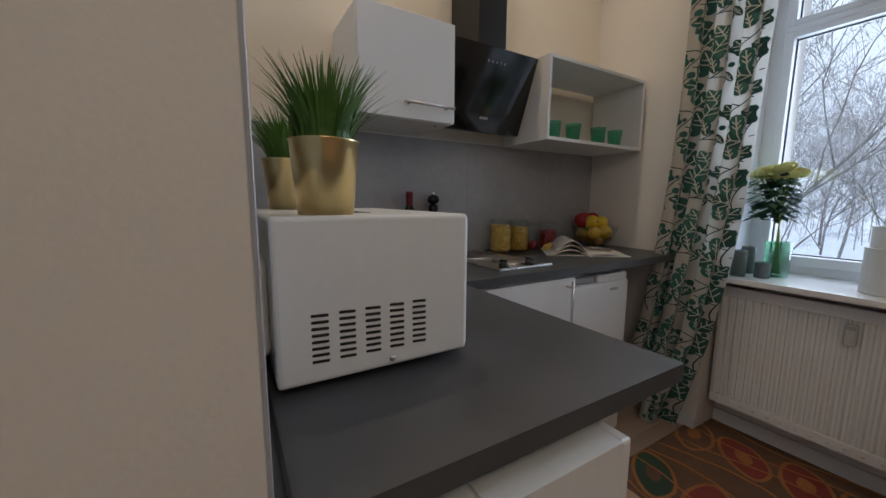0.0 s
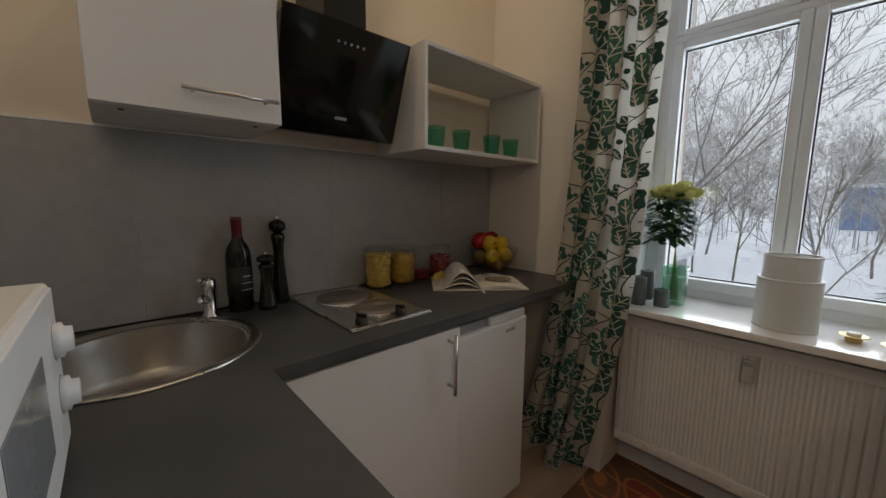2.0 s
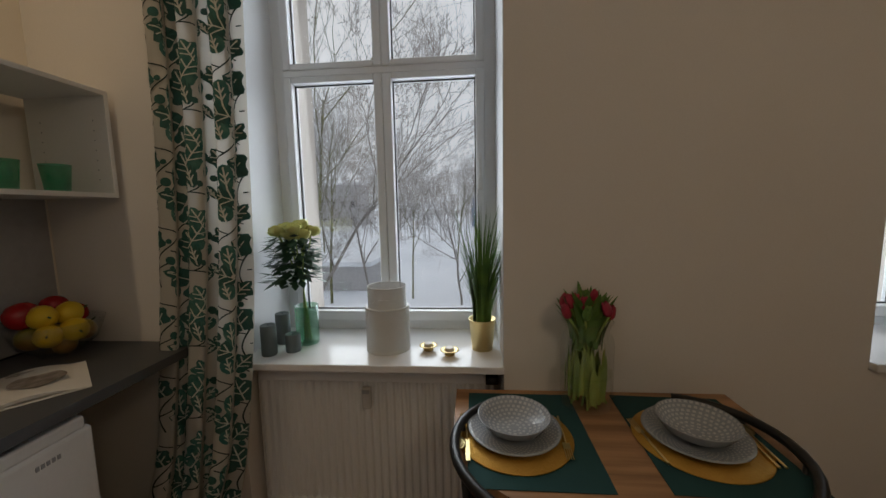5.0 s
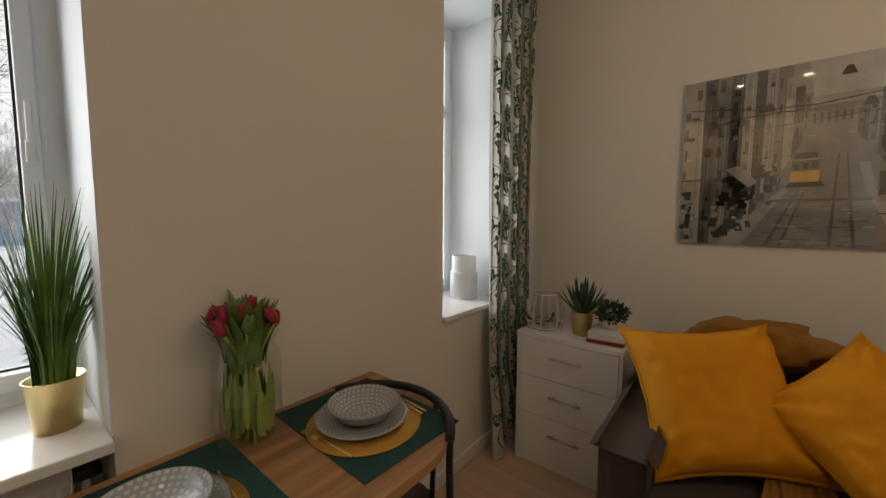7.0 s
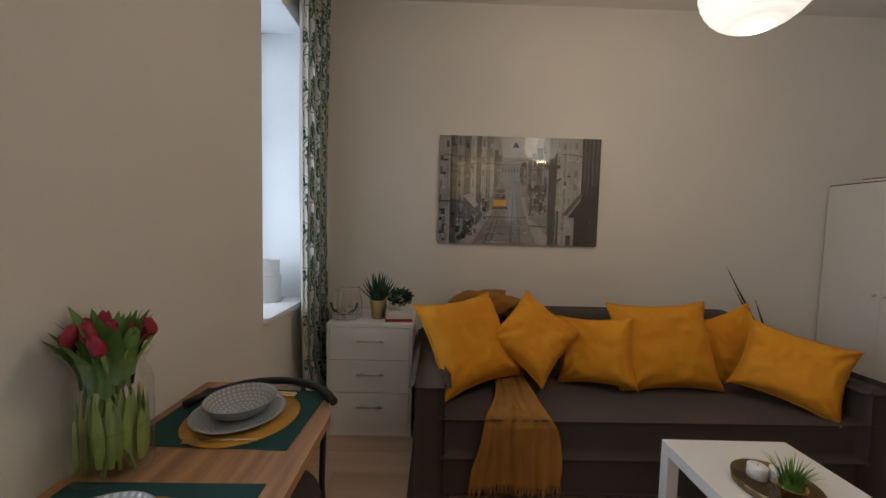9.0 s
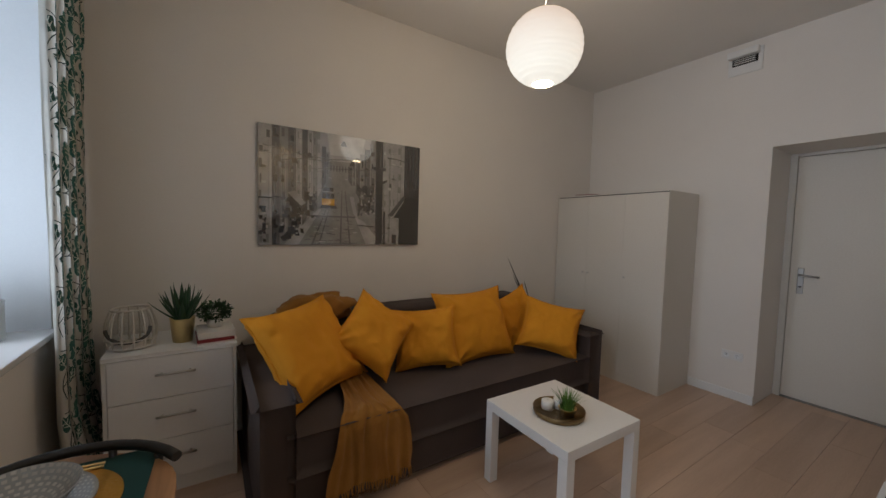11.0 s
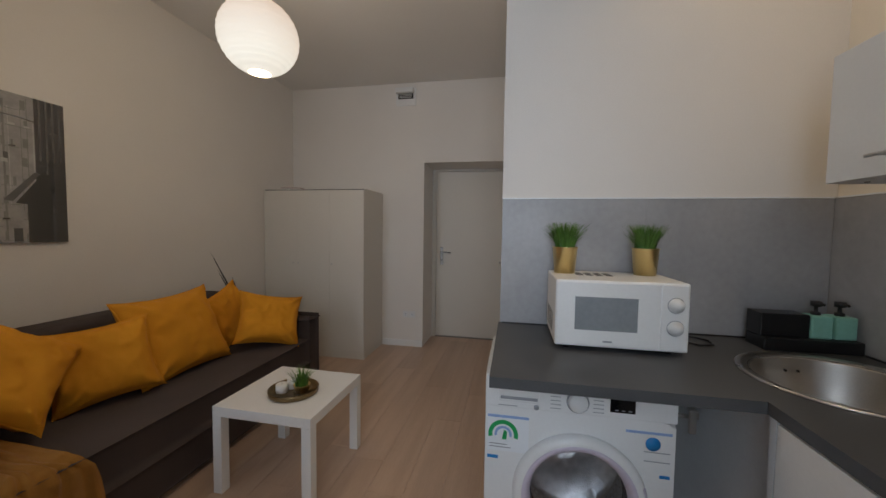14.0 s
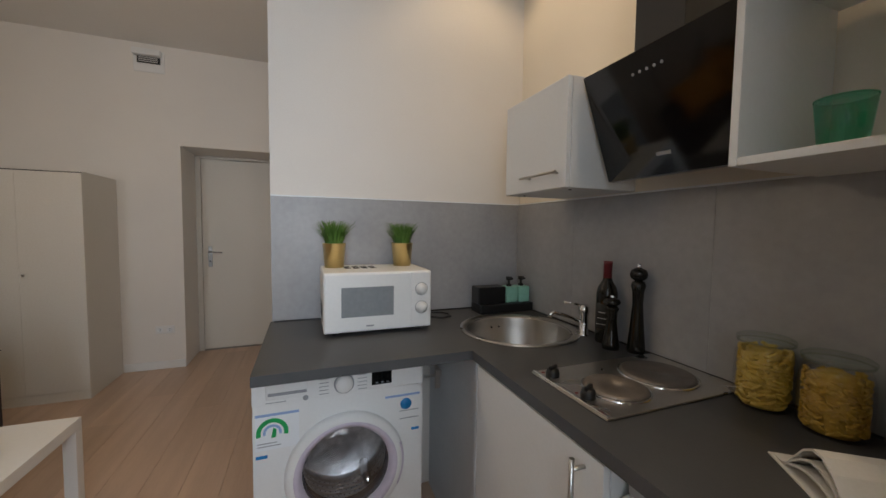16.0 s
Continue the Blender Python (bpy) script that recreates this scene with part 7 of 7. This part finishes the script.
def street_print():
    """A glossy grey photograph print: a street narrowing between houses, with one yellow tram."""
    p = thing("street_picture", "glossy grey street photograph print with a yellow tram", "picture", pose(0.54, SOFA_Y, 1.638))
    w, h = 0.592, 0.394
    part("panel", shape(box(-w, w, 0.002, 0.020, -h, h, 0.002)), printed("print_mid_grey", 0.26), p, "thin glass panel")
    tones = {k: printed(f"print_tone_{k}", v) for k, v in enumerate((0.012, 0.045, 0.12, 0.25, 0.40, 0.55))}
    tones["tram"] = printed("print_yellow", 0.5, (0.75, 0.42, 0.01))
    bms = {k: bmesh.new() for k in tones}
    rng = random.Random(77)
    depth = [0.0]

    def quad(tone, pts):
        """Points in -1..1, seen from the room with x to the right."""
        depth[0] += 1
        y = 0.0204 + depth[0] * 1.1e-6
        pts = [(-min(max(a, -0.998), 0.998) * w, y, min(max(b, -0.998), 0.998) * h) for a, b in pts]
        bms[tone].faces.new([bms[tone].verts.new(q) for q in pts])

    def bar(tone, x0, x1, y0, y1, lean=0.0):
        quad(tone, [(x0, y0), (x1, y0), (x1 + lean, y1), (x0 + lean, y1)])

    def line(tone, points, thick):
        for (x0, y0), (x1, y1) in zip(points, points[1:]):
            quad(tone, [(x0, y0), (x1, y1), (x1, y1 + thick), (x0, y0 + thick)])

    def frontage(x0, x1, low0, low1, top, tone):
        """One house front: its storeys of windows, sills and balconies."""
        quad(tone, [(x0, low0), (x1, low1), (x1, top), (x0, top)])
        tall = top - max(low0, low1)
        floors = max(3, int(tall / 0.24))
        wide = x1 - x0
        for k in range(3):
            a = x0 + wide * rng.uniform(0.05, 0.9)
            bar(max(tone - 1, 0) if k else min(tone + 1, 5), a, a + wide * rng.uniform(0.03, 0.10), max(low0, low1) + tall * rng.uniform(0, 0.3), top - tall * rng.uniform(0, 0.3))
        for f in range(floors):
            v = max(low0, low1) + tall * (f + rng.uniform(0.1, 0.35)) / floors
            n = 2 if wide > 0.11 else 1
            for k in range(n):
                if rng.random() < 0.75:
                    a = x0 + wide * (k + rng.uniform(0.12, 0.35)) / n
                    bar(max(tone - rng.choice((1, 1, 1, 2)), 0), a, a + wide * rng.uniform(0.2, 0.5) / n, v, v + tall * rng.uniform(0.35, 0.6) / floors)
            if rng.random() < 0.5:
                bar(max(tone - 1, 0), x0, x1, v - tall * 0.05 / floors, v - tall * 0.02 / floors, 0.0)
            if rng.random() < 0.35:
                a = x0 + wide * rng.uniform(0, 0.5)
                bar(rng.choice((0, 1, min(tone + 1, 5))), a, a + wide * 0.35, v, v + tall * rng.uniform(0.06, 0.2) / floors)

    # sky, then the far end of the street
    quad(4, [(-0.32, 0.2), (0.22, 0.2), (0.30, 1), (-0.34, 1)])
    quad(5, [(-0.22, 0.62), (0.16, 0.62), (0.22, 1), (-0.26, 1)])
    quad(3, [(-0.26, 0.22), (0.12, 0.22), (0.10, 0.52), (-0.22, 0.52)])
    for k in range(9):
        bar(rng.choice((2, 2, 4)), -0.22 + 0.036 * k, -0.205 + 0.036 * k, 0.34, 0.44)
    # the left row of houses
    edges = (-1.0, -0.86, -0.78, -0.69, -0.61, -0.54, -0.48, -0.42, -0.37, -0.32, -0.27, -0.23)
    for k, (x0, x1) in enumerate(zip(edges, edges[1:])):
        def foot(x):
            return -0.92 + (x + 0.62) * 3.0 if x > -0.62 else -1
        top = 1.0 if x1 < -0.36 else 0.95 - (x1 + 0.36) * 2.2
        frontage(x0, x1, max(-1, foot(x0)), max(-1, foot(x1)), top, (4, 2, 3, 2, 4, 2, 4, 3, 4, 2, 3)[k])
    # the right row of houses
    edges = (0.00, 0.05, 0.10, 0.15, 0.21, 0.28, 0.36, 0.46, 0.53, 0.66, 0.77, 0.86, 1.0)
    for k, (x0, x1) in enumerate(zip(edges, edges[1:])):
        low = [max(-1.0, 0.20 - 2.3 * x) for x in (x0, x1)]
        top = min(1.0, 0.45 + 1.7 * x0)
        frontage(x0, x1, low[0], low[1], top, (2, 3, 2, 3, 2, 3, 1, 4, 4, 4, 1, 1)[k])
    # road, kerbs and worn tracks
    quad(3, [(-0.60, -1), (0.24, -1), (0.06, -0.36), (-0.33, -0.36)])
    quad(3, [(-0.33, -0.36), (0.06, -0.36), (0.00, 0.12), (-0.18, 0.12)])
    quad(3, [(-0.18, 0.12), (0.00, 0.12), (-0.06, 0.26), (-0.22, 0.28)])
    quad(4, [(-0.74, -1), (-0.58, -1), (-0.32, -0.36), (-0.36, -0.36)])
    quad(4, [(0.24, -1), (0.46, -1), (0.20, -0.55), (0.09, -0.48)])
    quad(4, [(0.02, -0.10), (0.07, -0.10), (0.13, -0.50), (0.07, -0.42)])
    quad(1, [(0.12, -0.64), (0.34, -0.66), (0.34, -0.645), (0.12, -0.625)])
    for x0, x1, top in ((-0.44, -0.27, -0.36), (-0.36, -0.235, -0.36), (-0.10, -0.08, 0.0), (0.02, -0.04, 0.0)):
        quad(2, [(x0, -1), (x0 + 0.022, -1), (x1 + 0.008, top), (x1, top)])
    for k in range(90):
        q = rng.random() ** 1.4
        x = rng.uniform(-0.5, 0.16)
        px, py, sz = x + (-0.12 - x) * q * 0.8, -0.99 + 1.0 * q, 0.028 * (1 - q) + 0.005
        bar(rng.choice((2, 2, 4)), px - sz, px + sz, py, py + sz * 0.4)
    quad(2, [(-0.42, -0.50), (0.10, -0.50), (0.09, -0.47), (-0.41, -0.47)])
    # dark crowd of signs and parked cars by the left kerb
    for x0, x1, y0, y1, n in ((-0.84, -0.52, -0.92, -0.18, 34), (-1.0, -0.92, -0.96, -0.35, 14), (-0.52, -0.38, -0.55, -0.05, 14), (0.12, 0.34, -0.52, 0.12, 40), (0.36, 0.46, -0.95, -0.2, 16)):
        for k in range(n):
            a, c = rng.uniform(x0, x1), rng.uniform(y0, y1)
            bar(rng.choice((0, 0, 1, 1, 2)), a, min(a + rng.uniform(0.02, 0.07), x1), c, min(c + rng.uniform(0.04, 0.16), y1), rng.uniform(-0.02, 0.02))
        for k in range(n // 4):
            a, c = rng.uniform(x0, x1), rng.uniform(y0, y1)
            bar(4, a, a + 0.025, c, c + 0.03)
    quad(4, [(-0.70, -0.10), (-0.62, -0.06), (-0.50, -0.26), (-0.55, -0.32)])
    bar(1, -1.0, -0.86, -0.22, -0.20)
    # lamp post, awning and doorways on the right
    bar(0, 0.37, 0.45, -1, 0.50)
    bar(1, 0.33, 0.50, 0.44, 0.50)
    quad(4, [(0.47, 0.22), (0.54, 0.22), (0.52, 0.44), (0.46, 0.44)])
    quad(1, [(0.44, 0.16), (0.52, 0.24), (0.52, 0.28), (0.44, 0.22)])
    quad(0, [(0.62, -0.46), (0.98, -0.50), (1.0, -0.08), (0.82, -0.02)])
    quad(2, [(0.54, -0.42), (0.60, -0.44), (0.80, -0.04), (0.76, -0.02)])
    bar(0, 0.70, 0.88, -1, -0.45)
    bar(4, 0.58, 0.67, -0.86, -0.50)
    bar(1, 0.60, 0.66, -0.98, -0.80)
    bar(1, 0.47, 0.50, -1, -0.35)
    for k in range(4):
        bar(2, 0.80 + 0.05 * k, 0.815 + 0.05 * k, 0.15, 1.0)
    # tram wires
    line(1, [(-0.95, 0.65), (-0.7, 0.60), (-0.5, 0.55), (-0.2, 0.53), (0.1, 0.58)], 0.012)
    line(1, [(-0.80, 0.42), (-0.6, 0.48), (-0.4, 0.50), (-0.2, 0.47)], 0.014)
    line(1, [(-0.55, 0.33), (-0.3, 0.36), (-0.1, 0.38), (0.1, 0.40), (0.4, 0.42)], 0.010)
    line(1, [(0.52, 0.70), (0.66, 0.69), (0.80, 0.66)], 0.014)
    for x, y in ((-0.62, 0.40), (-0.80, 0.40), (-0.06, 0.80), (0.05, 0.46), (-0.46, 0.52)):
        quad(1, [(x - 0.04, y), (x + 0.04, y), (x + 0.015, y + 0.09), (x - 0.015, y + 0.09)])
    # the tram
    quad(0, [(-0.34, -0.34), (-0.13, -0.34), (-0.16, -0.27), (-0.31, -0.27)])
    bar("tram", -0.315, -0.165, -0.285, -0.165)
    bar(2, -0.312, -0.168, -0.165, -0.05)
    for k in range(3):
        bar(1, -0.300 + 0.047 * k, -0.270 + 0.047 * k, -0.15, -0.075)
    bar(4, -0.305, -0.175, -0.05, -0.035)
    bar(1, -0.30, -0.18, -0.035, 0.03)
    for k, bm in bms.items():
        tagged(part("tram_print" if k == "tram" else "street_print", bm, tones[k], p, "yellow printed tram" if k == "tram" else ""), kind="stuff")


def printed(name, value, colour=None):
    m = material(name, colour or (value, value * 0.98, value * 0.95), 0.04, scale=14, grain=70, bump=0.0, amount=0.7, second=tuple(c * 0.65 for c in (colour or (value, value, value))), coat=1.0)
    m.node_tree.nodes["Principled BSDF"].inputs["Coat IOR"].default_value = 2.1
    return m


street_print()


# ---- rug ----
def rug():
    r = thing("patterned_rug", "brown patterned rug with brick red ovals", "rug", pose(1.77, -1.22, 0.0))
    hx, hy = 0.44, 0.535
    part("rug_base", shape(box(-hx, hx, -hy, hy, 0.0005, 0.006, 0.002)), RUGBASE, r)
    def blob(cx, cy, a, b, turn, z):
        c, s = math.cos(turn), math.sin(turn)
        out = []
        for k in range(20):
            t = k * math.tau / 20
            x, y = a * math.cos(t) * (1 + 0.08 * math.sin(3 * t)), b * math.sin(t)
            out.append((min(max(cx + x * c - y * s, -hx), hx), min(max(cy + x * s + y * c, -hy), hy)))
        return slab(out, 0.005, z)
    rng = random.Random(12)
    for k in range(10):
        cx, cy = (-0.24, 0.22)[k % 2] + rng.uniform(-0.03, 0.03), -0.42 + 0.21 * (k // 2) + 0.05 * (k % 2)
        t = rng.uniform(-0.5, 0.9)
        part("motif_border", shape(blob(cx, cy, 0.155, 0.088, t, 0.0068)), RUGORANGE, r)
        part("motif", shape(blob(cx, cy, 0.138, 0.073, t, 0.0078)), (RUGRED, RUGRED, RUGRED, RUGGREEN, RUGBASE)[k % 5], r)
        part("motif_core", shape(blob(cx, cy, 0.05, 0.03, t, 0.0086)), RUGORANGE if k % 2 else RUGBASE, r)
    for k in range(7):
        pts = [(-0.42 + 0.14 * k + 0.05 * math.sin(q * 0.9 + k), -0.52 + 0.13 * q, 0.0065) for q in range(9)]
        part("pattern_line", shape(tube([(min(max(x, -hx + 0.01), hx - 0.01), y, z) for x, y, z in pts], 0.0045, 5)), RUGORANGE, r)


rug()

# ---- outside ----
GROUND = -1.6
setting("ground", shape(box(2.75, 900, -700, 700, GROUND - 0.5, GROUND)), SNOW, "snow-covered ground behind the house", "ground")


def branching(seed, height, spread, levels, trunk, fine, way=(0, 0, 1)):
    """Trunk and limbs in one mesh, twigs in another; each limb forks and thins."""
    rng = random.Random(seed)
    wood, twigs = bmesh.new(), bmesh.new()

    def limb(start, way, length, radius, level):
        pts, p, d = [start], start.copy(), way.copy()
        n = 5 if level < 3 else 4
        for _ in range(n):
            d = (d + Vector((rng.gauss(0, 0.13), rng.gauss(0, 0.13), rng.gauss(0.03, 0.10)))).normalized()
            p = p + d * length / n
            pts.append(p.copy())
        tip = radius * (0.45 if level < levels else 0.3)
        sides = 8 if level == 0 else 5 if level < 3 else 3
        tube(pts, radius, sides, tip)(wood if level < 3 else twigs)
        if level >= levels:
            return
        kids = (8, 6, 6, 6, 4)[level] if level < 5 else 3
        for k in range(kids):
            q = rng.uniform(0.35 if level == 0 else 0.2, 1.0)
            i = min(int(q * n), n - 1)
            at = pts[i].lerp(pts[i + 1], q * n - i)
            a = rng.uniform(0, math.tau)
            side = d.orthogonal().normalized()
            side = side * math.cos(a) + d.cross(side) * math.sin(a)
            out = (d * rng.uniform(0.5, 1.0) + side * spread * rng.uniform(0.6, 1.2) + Vector((0, 0, 0.12))).normalized()
            limb(at, out, length * rng.uniform(0.42, 0.68), max(radius * (1 - 0.5 * q) * rng.uniform(0.4, 0.6), fine), level + 1)

    limb(Vector((0, 0, -0.2)), Vector(way).normalized(), height * 0.62, trunk, 0)
    return wood, twigs


def winter_trees():
    kinds = []
    for n, (seed, height, spread, trunk, bark) in enumerate(((41, 9.5, 0.85, 0.07, BARK), (42, 10, 0.65, 0.06, MOSS), (43, 8, 1.05, 0.065, BARK))):
        t = thing("bare_tree", ("bare snowy winter tree in the yard", "tall bare mossy tree in the snow", "low spreading bare tree with snowy twigs")[n], "tree", group="winter trees outside")
        wood, twigs = branching(seed, height, spread, 4, trunk, 0.0055)
        part("trunk", wood, bark, t)
        part("twigs", twigs, TWIG, t, "thin frosted twigs")
        kinds.append(t)
    spots = ((12.0, 3.0, 1, 20, 1.0), (10.5, 1.3, 0, 200, 1.0), (8.5, -4.6, 2, 100, 1.05), (14.5, 5.5, 0, 50, 1.1), (16, -1.0, 1, 260, 1.1), (13.0, 8.5, 2, 310, 1.2), (18, 2.5, 2, 15, 1.2), (17, -6.5, 0, 140, 1.1), (21, 7.0, 1, 70, 1.2), (22, -2.5, 0, 330, 1.3), (19, 12, 0, 180, 1.2), (25, 3.5, 2, 220, 1.3), (24, -9, 1, 30, 1.2), (27, 10, 1, 120, 1.3), (15.5, 12.5, 1, 0, 1.2), (29, 18, 2, 75, 1.4), (22, 19, 0, 10, 1.3), (31, -4, 2, 290, 1.4), (33, 6, 0, 45, 1.4), (9.6, 2.3, 2, 60, 0.75), (11, -1.3, 2, 170, 1.0), (10, -3.2, 2, 250, 0.95), (12.6, 0.4, 1, 20, 1.0), (9.2, 4.7, 2, 130, 0.7), (13.5, -3.8, 0, 80, 1.0))
    for k, (x, y, n, turn, size) in enumerate(spots):
        size *= 0.78 if y > 2.5 else 0.56
        m = pose(x, y, GROUND, 0, 0, turn) @ Matrix.Scale(size, 4)
        if k < 3:
            kinds[n].matrix_basis = m
        else:
            made = copy_thing(kinds[n], pose(x, y, GROUND, 0, 0, turn))
            made.scale = (size, size, size)


winter_trees()


def leaning_trees():
    """Two near trees that lean across the yard, their long limbs held low."""
    for seed, x, y, way, height, trunk, bark in ((51, 9.0, 2.9, (0.05, -0.75, 0.72), 9.0, 0.050, BARK), (52, 10.5, 3.2, (0.0, -0.26, 0.95), 10.0, 0.065, MOSS)):
        t = thing("bare_tree", "bare leaning tree with long snowy limbs" if bark is BARK else "bare mossy tree leaning in the yard", "tree", pose(x, y, GROUND), "winter trees outside")
        wood, twigs = branching(seed, height, 0.62, 4, trunk, 0.0055, way)
        part("trunk", wood, bark, t)
        part("twigs", twigs, TWIG, t, "thin frosted twigs")


leaning_trees()


def fir_tree():
    f = thing("fir_tree", "young fir tree dusted with snow", "tree", pose(7.6, -2.55, GROUND) @ Matrix.Scale(1.4, 4))
    rng = random.Random(3)
    part("trunk", shape(tube([(0, 0, -0.1), (0, 0, 2.6)], 0.05, 8, 0.01)), BARK, f)
    bm = bmesh.new()
    for _ in range(6000):
        q = rng.random() ** 1.3
        z, a = 0.2 + 2.4 * q, rng.uniform(0, math.tau)
        r = (1 - q) * 0.85 * rng.uniform(0.3, 1.0) + 0.03
        c = Vector((r * math.cos(a), r * math.sin(a), z - 0.25 * r))
        d = Vector((math.cos(a), math.sin(a), -0.3)).normalized() * rng.uniform(0.06, 0.12)
        s = Vector((-math.sin(a), math.cos(a), rng.uniform(-0.4, 0.4))) * 0.016
        bm.faces.new([bm.verts.new(p) for p in (c, c + d * 0.5 + s, c + d, c + d * 0.5 - s)])
    part("crown", bm, FIR, f, "dark needles under snow")


fir_tree()


def far_buildings():
    shed = thing("low_shed", "low grey shed with a snowy roof", "shed", pose(15.0, 3.9, GROUND))
    part("wall", shape(box(-1.2, 1.2, -1.6, 1.6, 0, 0.95)), FARGREY, shed)
    part("roof", shape(box(-1.4, 1.4, -1.8, 1.8, 0.95, 1.12)), SNOW, shed, "thick snow on the roof")
    for name, x, y, wide, tall, mat, words in (("garage_row", 60, -6.5, 5, 4.6, FARBLUE, "far blue garage row beyond the trees"), ("far_house", 62, -12, 10, 7, FARGREY, "far grey house beyond the trees"), ("far_house", 70, 34, 14, 8, FARGREY, "far grey house beyond the trees")):
        b = thing(name, words, "building", pose(x, y, GROUND))
        part("wall", shape(box(0, 6, -wide, wide, 0, tall)), mat, b)
        part("roof", shape(box(-0.4, 6.4, -wide - 0.4, wide + 0.4, tall, tall + 0.4)), SNOW, b)
        for k in range(int(wide) if mat != FARBLUE else 0):
            for z in [1.0 + 2.6 * f for f in range(max(1, int(tall // 3)))]:
                part("window", shape(box(-0.05, 0.02, -wide + 1.0 + 2 * k, -wide + 2.0 + 2 * k, z, z + 1.2)), BLACKGLASS, b)
    rng = random.Random(90)
    bm = bmesh.new()
    for _ in range(700):
        x, y = rng.uniform(32, 60), rng.uniform(-45, 70)
        tall = rng.uniform(3.5, 6.5)
        tube([(x, y, GROUND), (x + rng.uniform(-0.5, 0.5), y + rng.uniform(-0.5, 0.5), GROUND + tall)], 0.035, 4, 0.01)(bm)
        for _ in range(22):
            q = rng.uniform(0.3, 1)
            a, e = rng.uniform(0, math.tau), rng.uniform(0.6, 2.2) * (1.2 - q)
            p = Vector((x, y, GROUND + tall * q))
            tube([p, p + Vector((math.cos(a) * e, math.sin(a) * e, e * 0.8))], 0.022, 3, 0.006)(bm)
    tagged(part("far_woods", bm, TWIG), "far band of bare winter trees", "trees", kind="stuff")


far_buildings()


# ---- floor boards ----
def floor_boards():
    rng = random.Random(1)
    wide, long = 0.19, 1.29
    x0, x1, y = -2.845, 2.22, -3.83
    row = 0
    while y < -0.01:
        x = x0 - rng.uniform(0, long)
        while x < x1:
            a, b = max(x, x0), min(x + long, x1)
            if b - a > 0.03:
                part("board", shape(box(a + 0.0006, b - 0.0006, y + 0.0006, min(y + wide, 0) - 0.0006, -0.012, 0.0, 0.0008, 1)), FLOOR, floor)
            x += long
        y += wide
        row += 1


floor_boards()
